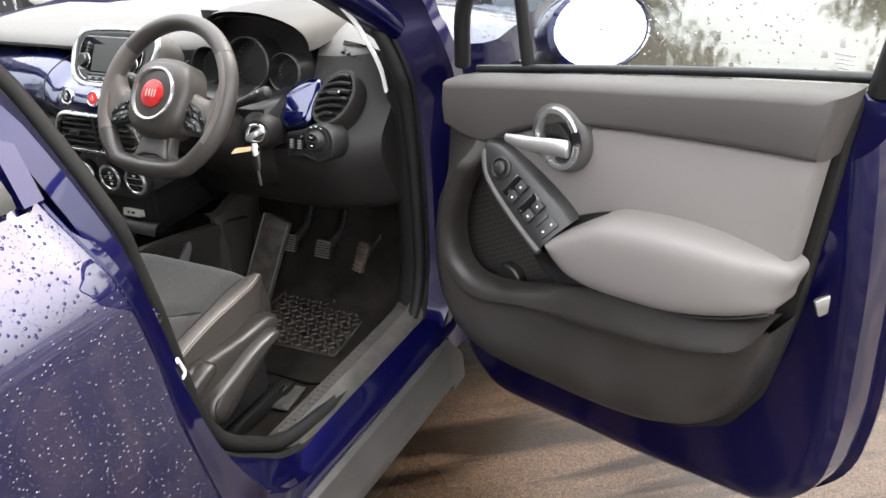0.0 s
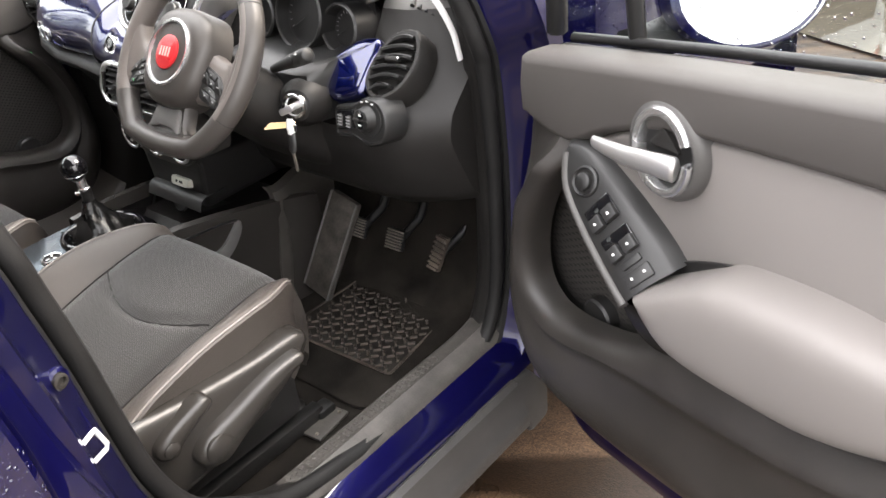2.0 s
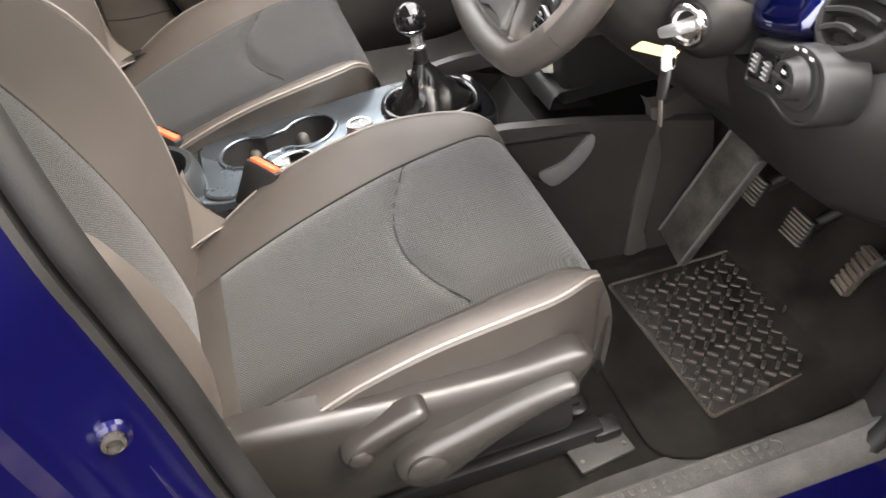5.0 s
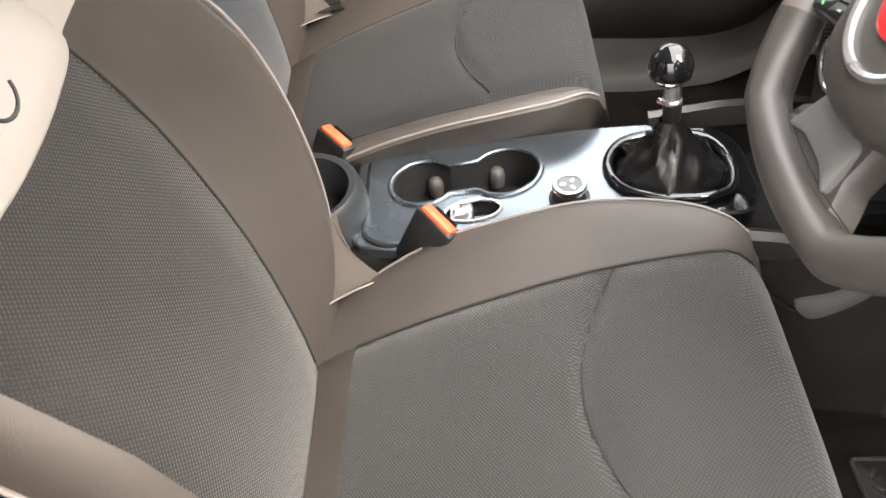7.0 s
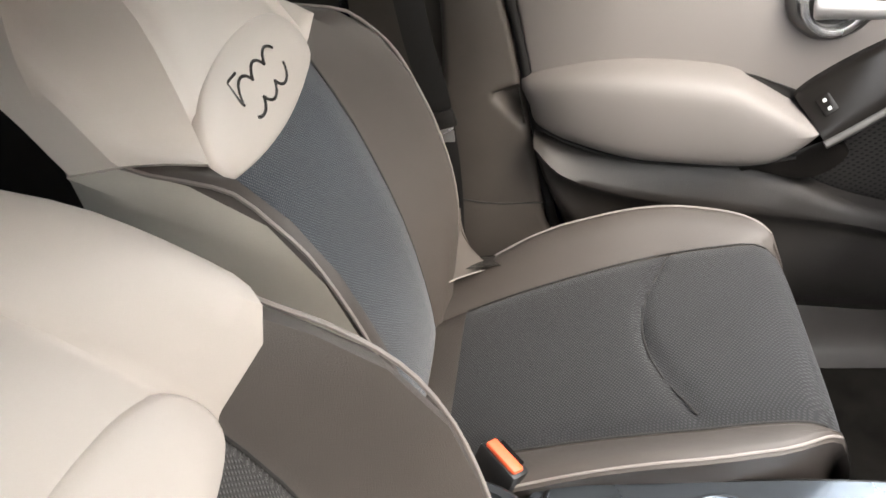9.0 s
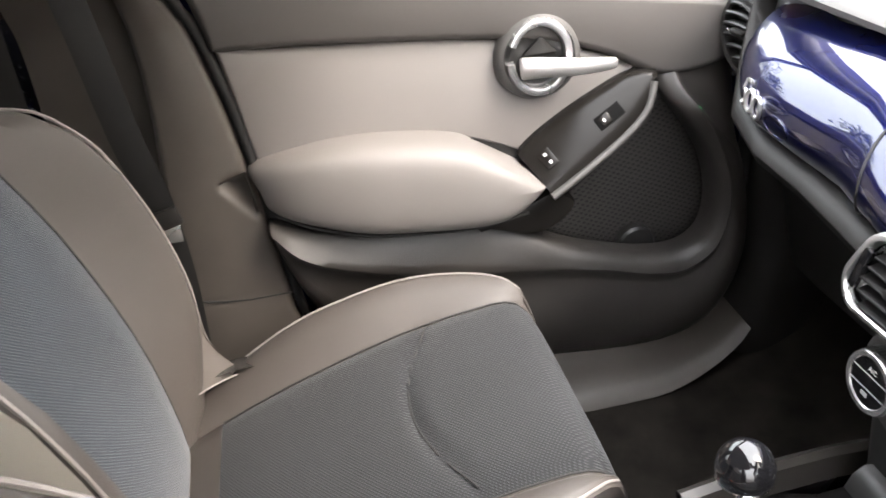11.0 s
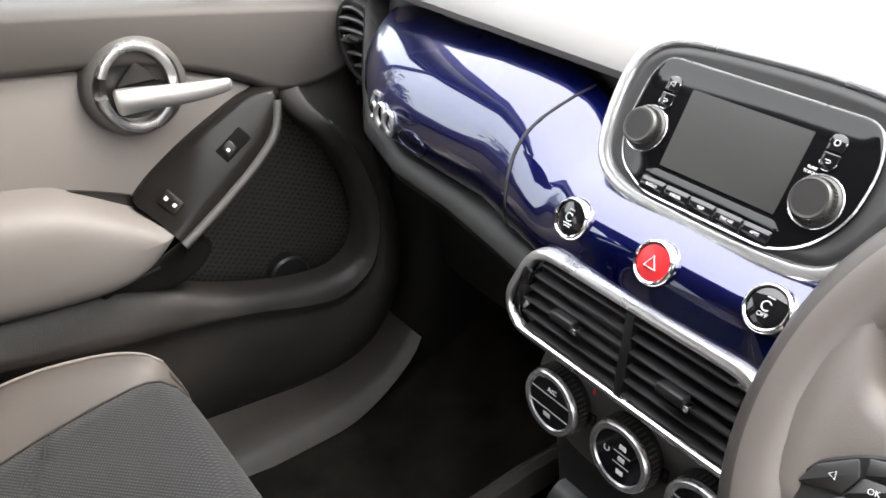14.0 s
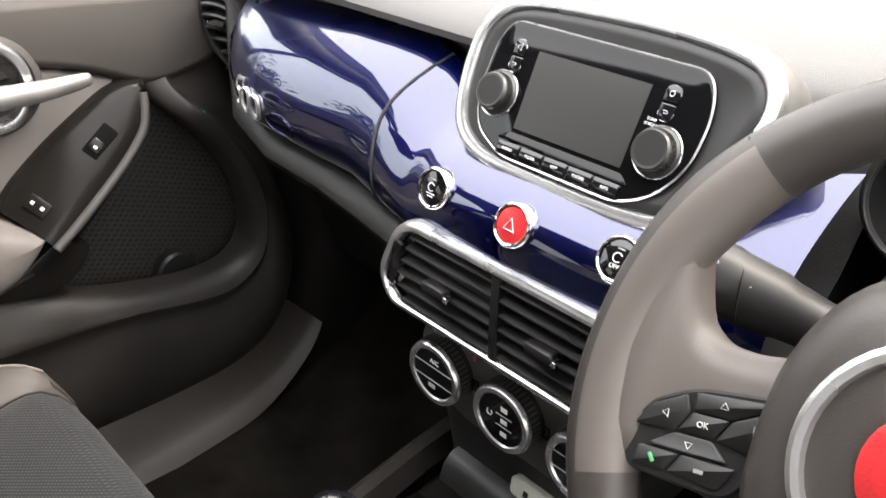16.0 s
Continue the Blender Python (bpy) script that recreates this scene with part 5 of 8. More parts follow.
    # base, rails and side shield
    block("seat_base", (0.40, 0.46, 0.10), Matrix.Translation((0, 0.10, 0.485)), BLACK, st, "black seat base", r=0.02)
    for s_ in (-1, 1):
        block("seat_rail", (0.030, 0.56, 0.035), Matrix.Translation((s_ * 0.185, 0.09, 0.405)), BLACK, st, "black seat rail", r=0.006)
        block("rail_foot", (0.036, 0.045, 0.024), Matrix.Translation((s_ * 0.187, 0.375, 0.400)), BLACK, st, "black rail foot", r=0.008)
    for s_ in ((1,) if driver else (-1,)):
        sh = smooth_line([(-0.20, 0.66), (-0.12, 0.69), (-0.04, 0.69), (0.10, 0.668), (0.22, 0.655), (0.318, 0.652), (0.335, 0.625), (0.30, 0.585), (0.22, 0.545), (0.10, 0.512), (-0.04, 0.51), (-0.14, 0.535), (-0.20, 0.59)], 5, closed=True)
        place = (lambda y, z, h: (0.235 + h, y, z)) if s_ > 0 else (lambda y, z, h: (-0.235 - h, y, z))
        sh = [np.array((p[0], p[1] if driver else p[1] - 0.06 * max(0, 1 - (p[0] + 0.2) / 0.4))) for p in sh]
        puff("side_shield", sh, [(0.0, -0.02), (0.0, 0.008), (0.004, 0.016), (0.012, 0.022), (0.022, 0.024)], place, SHIELD, st, "dark glossy plastic side shield")
        outer = (s_ > 0) == driver
        if outer:
            q = 1 if s_ > 0 else -1
            pl2 = lambda y, z, h, q=q: (q * (0.258 + h), y, z)
            l1 = smooth_line([(0.012, 0.614), (0.032, 0.606), (0.052, 0.618), (0.085, 0.636), (0.114, 0.649), (0.120, 0.662), (0.106, 0.672), (0.070, 0.664), (0.030, 0.650), (0.010, 0.634)], 4, closed=True)
            lv = puff("recline_lever", l1, [(0.0, -0.01), (0.0, 0.012), (0.003, 0.018), (0.008, 0.021)], pl2, SHIELD, st, "plastic backrest lever")
            turned("lever_cap", [(0.014, 0.0), (0.014, 0.006), (0.011, 0.008), (0.0, 0.008)], basis(pl2(0.031, 0.626, 0.018), (q, 0, 0)), SHIELD, lv)
            l2 = smooth_line([(0.075, 0.548), (0.11, 0.535), (0.145, 0.55), (0.20, 0.58), (0.26, 0.603), (0.298, 0.612), (0.303, 0.63), (0.285, 0.637), (0.22, 0.632), (0.15, 0.615), (0.09, 0.60), (0.065, 0.575)], 4, closed=True)
            lv = puff("height_lever", l2, [(0.0, -0.01), (0.0, 0.014), (0.004, 0.022), (0.010, 0.026)], pl2, SHIELD, st, "long plastic height lever")
            turned("lever_cap", [(0.026, 0.0), (0.026, 0.006), (0.022, 0.009), (0.0, 0.009)], basis(pl2(0.103, 0.573, 0.022), (q, 0, 0)), SHIELD, lv, "round lever cap")
    return st


d_seat = seat("driver's seat in brown vinyl and grey cloth with cream head panel", 23.5, True)
d_seat.location.x += 0.347
p_seat = seat("passenger seat in brown vinyl and grey cloth with cream head panel", 21.5, False)
p_seat.location += Vector((-0.313, -0.12, 0.01))

# ---- dashboard ----
dash = thing("dashboard", (0, 0.7, 0.75), "dark grey dashboard with a glossy blue band across it", "dashboard")
PASS = [(0.97, 1.128), (0.85, 1.138), (0.72, 1.136), (0.645, 1.128), (0.612, 1.118), (0.604, 1.110), (0.606, 1.102), (0.628, 1.094), (0.64, 1.085), (0.62, 1.03), (0.60, 0.98), (0.56, 0.956),
        (0.530, 0.952), (0.518, 0.945), (0.514, 0.935), (0.520, 0.922), (0.555, 0.905), (0.62, 0.875), (0.67, 0.80), (0.69, 0.72), (0.71, 0.64), (0.86, 0.60)]
DRIV = [(0.97, 1.128), (0.85, 1.138), (0.77, 1.134), (0.738, 1.125), (0.724, 1.116), (0.714, 1.106), (0.706, 1.095), (0.697, 1.080), (0.686, 1.065), (0.660, 1.03), (0.638, 1.0), (0.612, 0.975),
        (0.590, 0.955), (0.575, 0.94), (0.566, 0.92), (0.562, 0.895), (0.572, 0.86), (0.59, 0.82), (0.61, 0.775), (0.64, 0.745), (0.70, 0.735), (0.86, 0.74)]
def fascia_y(x):
    return 0.501 + 0.032 * min(1, (x / 0.25) ** 2) + 0.095 * max(0, (abs(x) - 0.43) / 0.18) ** 1.6


F_TOP = [(0, 1.044), (0.10, 1.044), (0.135, 1.050), (0.165, 1.075), (0.19, 1.083), (0.45, 1.086), (0.55, 1.089), (0.60, 1.088), (0.612, 1.083), (0.62, 1.075)]
F_BOT = [(0, 0.945), (0.22, 0.945), (0.33, 0.948), (0.42, 0.953), (0.48, 0.960), (0.53, 0.972), (0.57, 0.998), (0.60, 1.036), (0.62, 1.070)]
F_PRO = [(0, 0.10), (0.05, 0.078), (0.12, 0.055), (0.22, 0.030), (0.33, 0.012), (0.45, 0.0), (0.58, -0.009), (0.7, -0.012), (0.82, -0.009), (0.92, 0.0), (1.0, 0.018)]

F_MID = [(0, 0.050), (0.06, 0.030), (0.14, 0.013), (0.22, 0.003), (0.33, -0.004), (0.45, -0.008), (0.58, -0.011), (0.7, -0.012), (0.82, -0.009), (0.92, 0.0), (1.0, 0.018)]


rows = []
for x in [-0.70, -0.69, -0.66, -0.62, -0.58, -0.5, -0.4, -0.3, -0.2, -0.1, 0, 0.08, 0.14, 0.19, 0.205, 0.215, 0.3, 0.4, 0.5, 0.515, 0.525, 0.58, 0.62, 0.655, 0.675, 0.69, 0.70]:
    k = min(1, max(0, (x - 0.02) / 0.2))
    back = 0.09 * max(0, (abs(x) - 0.56) / 0.14) ** 1.5
    row = []
    for j, ((y0, z0), (y1, z1)) in enumerate(zip(PASS, DRIV)):
        y, z = y0 + (y1 - y0) * k, z0 + (z1 - z0) * k
        if j > 3:
            y = min(0.95, y + back)
        if 10 < j < 17:
            z += (1 - k) * (ease(F_BOT, abs(x)) - 0.945)
            y += (1 - k) * (fascia_y(x) - 0.533 - back)
        if 3 < j < 14 and 0.21 < x < 0.52:
            y = 0.76
        if j < 5:
            z -= 0.03 * max(0, (abs(x) - 0.55) / 0.15) ** 2
        row.append((x, y, z))
    rows.append(row)
for end in (rows[0], rows[-1]):
    build("dash_cheek", [(p[0] * 0.9995, p[1], p[2]) for p in end], [tuple(range(len(end)))], TRIM, dash, "dark dash side")
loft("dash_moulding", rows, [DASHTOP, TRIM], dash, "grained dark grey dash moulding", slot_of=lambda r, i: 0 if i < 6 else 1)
for s_ in (-1, 1):
    loft("dash_end", [[(s_ * 0.70, 0.74, z), (s_ * 0.70, 0.95, z)] for z in (0.40, 0.6, 0.75, 0.95, 1.10)], TRIM, dash, "dark dash end panel")
    fr_ = [(0.39, 0.66), (0.50, 0.665), (0.57, 0.69), (0.68, 0.702), (0.83, 0.716), (0.95, 0.724), (1.03, 0.73), (1.09, 0.735)]
    loft("kick_panel", [[(s_ * 0.640, y + 0.16, z), (s_ * 0.648, y + 0.08, z), (s_ * 0.668, y + 0.035, z), (s_ * 0.70, y + 0.014, z), (s_ * 0.735, y + 0.008, z)] for z, y in fr_], TRIM, dash, "dark footwell side panel")


def fascia_at(x, t):
    zt, zb = ease(F_TOP, abs(x)), ease(F_BOT, abs(x))
    squeeze = min(1, (zt - zb) / 0.139) if abs(x) > 0.3 else 1
    mid = min(1, max(0, (0.155 - abs(x)) / 0.04))
    pro = ease(F_PRO, t) * (1 - mid) + ease(F_MID, t) * mid
    return (x, fascia_y(x) + pro * (0.35 + 0.65 * squeeze), zt + (zb - zt) * t)


xs = [-0.619, -0.615, -0.608, -0.598, -0.58, -0.555, -0.52, -0.48, -0.43, -0.37, -0.31, -0.25, -0.21, -0.19, -0.175, -0.16, -0.145, -0.13, -0.11, -0.07, 0, 0.07, 0.11, 0.13, 0.145, 0.16, 0.175, 0.19, 0.21, 0.25, 0.31, 0.37, 0.43, 0.48, 0.52, 0.555, 0.58, 0.598, 0.608, 0.615, 0.619]
ts = [i / 18 for i in range(19)]


def fascia_left(x, t):
    """The band with its passenger end rounded off before the vent."""
    s = min(1.0, max(0.0, (-x - 0.540) / 0.036))
    bend = 1 - math.sqrt(1 - s * s)
    p = fascia_at(x, 0.5 + (t - 0.5) * (1 - 0.5 * bend) + 0.08 * bend)
    return (p[0], p[1] + 0.022 * bend, p[2])


fascia = loft("fascia", [[fascia_left(x, t) for t in ts] for x in (-0.576, -0.5755, -0.574, -0.571, -0.566, -0.56, -0.552) + tuple(x for x in xs if -0.55 < x < 0.25)], FASCIA, dash, "glossy metallic blue fascia band")


wedge_m = basis((0.53, 0.595, 1.015), (0.17, -0.72, 0.67))
wedge_o = rounded([(-0.082, -0.001), (-0.032, 0.034), (0.008, 0.067), (0.049, 0.067), (0.055, 0.034), (0.041, -0.040), (0.008, -0.050), (-0.021, -0.053)], [0.006, 0.03, 0.02, 0.012, 0.03, 0.012, 0.02, 0.008], 5)
puff("fascia", wedge_o, [(0.002, -0.05), (0.0, -0.012), (0.0012, -0.004), (0.004, 0.0), (0.010, 0.003), (0.016, 0.0045)], on(wedge_m), FASCIA, dash, "glossy metallic blue fascia end")
tube("glovebox_gap", [Vector(fascia_at(-0.186 - 0.018 * t - 0.01 * math.sin(6.28 * t), t)) + Vector((0, -0.0005, 0)) for t in [i / 16 for i in range(17)]], 0.0016, BLACK, fascia, "thin dark gap of the glovebox lid", seg=6)
# chrome model mark: two joined oval rings after a hooked stroke, and an embossed loop
def on_fascia(x, z, out=0.0):
    t = (ease(F_TOP, abs(x)) - z) / (ease(F_TOP, abs(x)) - ease(F_BOT, abs(x)))
    return Vector(fascia_at(x, t)) + Vector((0, -out, 0))


for k in range(2):
    cx = -0.4330 + 0.0185 * k
    tube("model_mark", [on_fascia(cx + 0.0090 * math.cos(a), 0.9985 - 0.004 * k + 0.0135 * math.sin(a), 0.002) for a in [2 * math.pi * i / 20 for i in range(20)]], 0.0029, SILVER, fascia, "silver ring of the model mark", seg=6, closed=True)
tube("model_mark", [on_fascia(x, z, 0.002) for x, z in ((-0.4400, 1.0190), (-0.4540, 1.0190), (-0.4560, 1.0180), (-0.4560, 1.0070), (-0.4500, 1.0080), (-0.4445, 1.0030), (-0.4445, 0.9950), (-0.4500, 0.9890), (-0.4570, 0.9900))], 0.0027, SILVER, fascia, "silver hooked stroke of the model mark", seg=6)
loop = []
for i in range(24):
    a = 2 * math.pi * i / 24
    x, z = -0.37 + 0.026 * math.cos(a), 0.985 + 0.013 * math.sin(a)
    t = (ease(F_TOP, abs(x)) - z) / (ease(F_TOP, abs(x)) - ease(F_BOT, abs(x)))
    loop.append(Vector(fascia_at(x, t)))
tube("model_mark", loop, 0.0016, FASCIA, fascia, "embossed loop", seg=6, closed=True)
# three round buttons
for x, zb_, face, lab in ((-0.092, 1.017, GLOSS, "gloss black round button in a silver ring"), (0.003, 1.020, RED, "red hazard button in a silver ring"), (0.098, 1.025, GLOSS, "gloss black start-stop button in a silver ring")):
    slope = on_fascia(x, zb_ + 0.004) - on_fascia(x, zb_ - 0.018)
    m = basis(on_fascia(x, zb_, 0.003), (0, -slope.z, slope.y)) @ Matrix.Scale(0.9, 4)
    b = turned("fascia_button", [(0.0210, -0.010), (0.0210, 0.000), (0.0200, 0.0030), (0.0184, 0.0040), (0.0170, 0.0030), (0.0165, 0.000)], m, CHROME, dash, lab, caps=False)
    turned("button_cap", [(0.0168, -0.002), (0.0160, 0.0020), (0.010, 0.0036), (0.0, 0.0040)], m, face, b)
    up = m @ Matrix.Translation((0, 0, 0.0045))
    if face is RED:
        tube("mark", [up @ Vector(p) for p in ((-0.006, -0.005, 0), (0.006, -0.005, 0), (0, 0.006, 0))], 0.0007, WHITE, b, seg=5, closed=True)
    else:
        tube("mark", [up @ Vector((0.004 * math.cos(a), 0.004 * math.sin(a) + 0.001, 0)) for a in [0.6 + i * 0.45 for i in range(12)]], 0.0005, WHITE, b, seg=5)
        block("mark", (0.007, 0.0012, 0.0006), up @ Matrix.Translation((0, 0.0085, -0.001)), GREY, b, r=0)
        if x > 0:
            writing("mark", "OFF", 0.0055, up @ Matrix.Translation((0, -0.0065, -0.0006)), WHITE, b)
        else:
            block("mark", (0.011, 0.0012, 0.0006), up @ Matrix.Translation((0, -0.0055, -0.0008)), WHITE, b, r=0)
            block("mark", (0.008, 0.0012, 0.0006), up @ Matrix.Translation((0, -0.0080, -0.001)), WHITE, b, r=0)

# centre screen
sm = basis((0.013, 0.575, 1.092), (0, -0.85, 0.527))
unit = thing("infotainment_unit", (0.008, 0.60, 1.04), "silver-rimmed touchscreen unit in gloss black with two knobs", "car stereo")
S0 = smooth_line([(-0.137, 0.035), (-0.125, 0.060), (-0.100, 0.075), (-0.05, 0.081), (0.04, 0.083), (0.104, 0.078), (0.134, 0.065), (0.146, 0.038), (0.138, 0.0), (0.122, -0.040), (0.098, -0.063), (0.05, -0.070), (-0.03, -0.070), (-0.088, -0.066), (-0.122, -0.047), (-0.135, -0.012)], 4, closed=True)
puff("screen_housing", S0, [(0.010, -0.10), (-0.004, -0.04), (-0.006, -0.014), (-0.003, -0.004), (0.0, 0.0)], on(sm), DASHTOP, unit, "pale grey screen housing")
puff("screen_rim", S0, [(-0.001, -0.008), (-0.001, 0.002), (0.001, 0.006), (0.005, 0.0075), (0.010, 0.0065), (0.0125, 0.003), (0.013, -0.001)], on(sm), SILVER, unit, "satin silver rim")
puff("screen_surround", inset(S0, 0.0125), [(0.0, 0.0), (0.0, 0.0035), (0.003, 0.0052), (0.008, 0.0050), (0.014, 0.0035)], on(sm), STALK, unit, "dark satin surround")
S1 = rounded([(-0.109, -0.010), (-0.098, -0.040), (-0.064, -0.056), (0.055, -0.056), (0.082, -0.043), (0.101, -0.015), (0.103, 0.025), (0.092, 0.054), (-0.097, 0.054), (-0.107, 0.035)], [0.02, 0.02, 0.012, 0.012, 0.02, 0.02, 0.02, 0.02, 0.02, 0.015], 5)
face = puff("screen_face", S1, [(-0.001, 0.003), (-0.001, 0.0062), (0.0008, 0.0070), (0.003, 0.0072)], on(sm), FACEBLACK, unit, "gloss black control face")
tube("face_edge", [sm @ Vector((p[0], p[1], 0.0066)) for p in S1], 0.0009, SILVER, face, "thin bright edge", seg=5, closed=True)
puff("screen", rounded([(-0.059, -0.031), (0.049, -0.031), (0.049, 0.034), (-0.061, 0.034)], 0.001, 2), [(0.0, 0.007), (0.0, 0.0078)], on(sm), SCREEN, unit, "blank grey touchscreen")
puff("lower_strip", rounded([(-0.072, -0.0415), (0.060, -0.0415), (0.052, -0.0345), (-0.062, -0.0345)], 0.002, 2), [(0.0, 0.0070), (0.0, 0.0076), (0.002, 0.0086)], on(sm), FACEBLACK, unit, "bevelled strip under the screen")
for x, v in ((-0.087, -0.008), (0.073, -0.011)):
    km = sm @ Matrix.Translation((x, v, 0.007)) @ Matrix.Scale(0.95, 4)
    kn = turned("knob", [(0.0195, 0.0), (0.0195, 0.0015), (0.0172, 0.003), (0.0168, 0.010), (0.0158, 0.0125), (0.0148, 0.0132), (0.0130, 0.0130)], km, KNOBSIDE, unit, "bright ribbed rotary knob with a black face", seg=40, caps=False)
    turned("knob_face", [(0.0132, 0.0130), (0.0122, 0.0120), (0.0, 0.0120)], km, KNOBFACE, kn, "black knob face", seg=36)
    tube("knob_ring", [km @ Vector((0.0205 * math.cos(a), 0.0205 * math.sin(a), 0.0008)) for a in [2 * math.pi * i / 32 for i in range(32)]], 0.0008, SILVER, kn, "thin ring round the knob", seg=5, closed=True)
    for i in range(36):
        a = 2 * math.pi * i / 36
        block("rib", (0.0010, 0.0010, 0.007), km @ Matrix.Rotation(a, 4, "Z") @ Matrix.Translation((0.0172, 0, 0.006)), KNOBSIDE, kn, r=0)
    if x > 0:
        writing("mark", "BROWSE", 0.0036, km @ Matrix.Translation((0, 0.0025, 0.0122)), WHITE, kn)
        writing("mark", "ENTER", 0.0036, km @ Matrix.Translation((0, -0.0025, 0.0122)), WHITE, kn)
    else:
        tube("mark", [km @ Vector((0.0035 * math.cos(a), 0.0035 * math.sin(a), 0.0122)) for a in [2.2 + i * 0.45 for i in range(12)]], 0.0004, GREY, kn, seg=5)
writing("mark", "TUNE", 0.0032, sm @ Matrix.Translation((0.0590, 0.0100, 0.0076)), WHITE, face)
writing("mark", "SCROLL", 0.0032, sm @ Matrix.Translation((0.0595, 0.0065, 0.0076)), WHITE, face)
for x, v, q_ in ((-0.0805, 0.033, 1), (-0.0805, 0.0185, -1), (0.0680, 0.0315, 1), (0.0680, 0.0175, -1)):
    k = puff("key", rounded([(x - 0.0062, v - 0.0064), (x + 0.0062, v - 0.0064), (x + 0.0062, v + 0.0064), (x - 0.0062, v + 0.0064)], [0.005, 0.005, 0.001, 0.001] if q_ < 0 else [0.001, 0.001, 0.005, 0.005], 4), [(0.0, 0.0065), (0.0, 0.0084), (0.001, 0.0092)], on(sm), GLOSS, unit, "gloss black key")
    tube("key_edge", [sm @ Vector((x + 0.0064 * math.cos(a), v + 0.0066 * math.sin(a), 0.0082)) for a in [math.pi * (i / 12) + (0 if q_ > 0 else math.pi) for i in range(13)]], 0.0004, SILVER, k, "bright key edge", seg=5)
    if x < 0 and q_ > 0:
        tube("mark", [sm @ Vector((x + px, v + pz, 0.0094)) for px, pz in ((-0.002, -0.001), (0, -0.001), (0.002, -0.0028), (0.002, 0.0028), (0, 0.001), (-0.002, 0.001))], 0.0003, WHITE, k, seg=4, closed=True)
    elif q_ > 0:
        tube("mark", [sm @ Vector((x + 0.002 * math.cos(a), v + 0.002 * math.sin(a), 0.0094)) for a in [2 * math.pi * i / 12 for i in range(12)]], 0.0003, WHITE, k, seg=4, closed=True)
    else:
        tube("mark", [sm @ Vector((x + px, v + pz, 0.0094)) for px, pz in ((-0.0022, 0.001), (0.0012, 0.001), (0.0022, 0), (0.0012, -0.001), (-0.001, -0.001))], 0.0003, WHITE, k, seg=4)
for i, word in enumerate(("RADIO", "MEDIA", "TRIP", "PHONE", "APPS")):
    x = -0.0565 + i * 0.0250
    k = puff("key", rounded([(x - 0.0122, -0.0545), (x + 0.0122, -0.0545), (x + 0.0122, -0.0430), (x - 0.0122, -0.0430)], 0.0015, 2), [(0.0, 0.0060), (0.0, 0.0082), (0.0008, 0.0088)], on(sm), GLOSS, unit, "gloss black key")
    writing("mark", word, 0.0036, sm @ Matrix.Translation((x, -0.0488, 0.0090)), WHITE, k)

# centre air vent
vm = basis((-0.001, 0.484, 0.935), (0, -1, 0.10))
vent = thing("air_vent", (0, 0.5, 0.89), "wide centre air vent with silver rim and black blades", "air vent", "air vents")
V0 = rounded([(-0.155, -0.018), (-0.138, -0.050), (0.138, -0.050), (0.155, -0.018), (0.122, 0.051), (-0.122, 0.051)], [0.03, 0.03, 0.03, 0.03, 0.03, 0.03], 6)
puff("vent_rim", V0, [(0.002, -0.04), (0.0, -0.002), (0.001, 0.004), (0.004, 0.0065), (0.008, 0.0065), (0.0105, 0.003), (0.012, -0.012)], on(vm), SILVER, vent, "satin silver vent rim")
puff("vent_well", inset(V0, 0.0115), [(0.0, -0.002), (0.0, -0.034), (0.002, -0.036)], on(vm), VOID, vent, "black vent well")
for i in range(6):
    v = -0.035 + i * 0.0142
    left, right = (-0.128 + 0.006 * abs(i - 1.5), 0.122 - 0.006 * abs(i - 1.5))
    for a, b in ((left, -0.004), (0.004, right)):
        block("blade", (b - a, 0.0026, 0.015), vm @ Matrix.Translation(((a + b) / 2, v, -0.002)) @ Matrix.Rotation(0.30, 4, "X"), STALK, vent, "black vent blade", r=0.001, seg=1)
for i in range(15):
    block("fin", (0.002, 0.080, 0.010), vm @ Matrix.Translation((-0.105 + i * 0.015, 0.0, -0.018)), BLACK, vent, "thin upright fin", r=0)
block("divider", (0.009, 0.082, 0.012), vm @ Matrix.Translation((0, 0.0, 0.0)), BLACK, vent, "black divider", r=0.001)
block("end_wheel", (0.012, 0.050, 0.008), vm @ Matrix.Translation((-0.128, 0.0, 0.003)) @ Matrix.Rotation(-0.25, 4, "Z"), GLOSS, vent, "gloss black thumb wheel", r=0.003)
for x in (-0.066, 0.056):
    t = block("vent_tab", (0.028, 0.010, 0.012), vm @ Matrix.Translation((x, 0.0004, 0.010)), BLACK, vent, "black vent tab", r=0.003)
    block("tab_tip", (0.005, 0.006, 0.010), vm @ Matrix.Translation((x + 0.017, -0.001, 0.011)), CHROME, t, "bright tab tip", r=0.001)

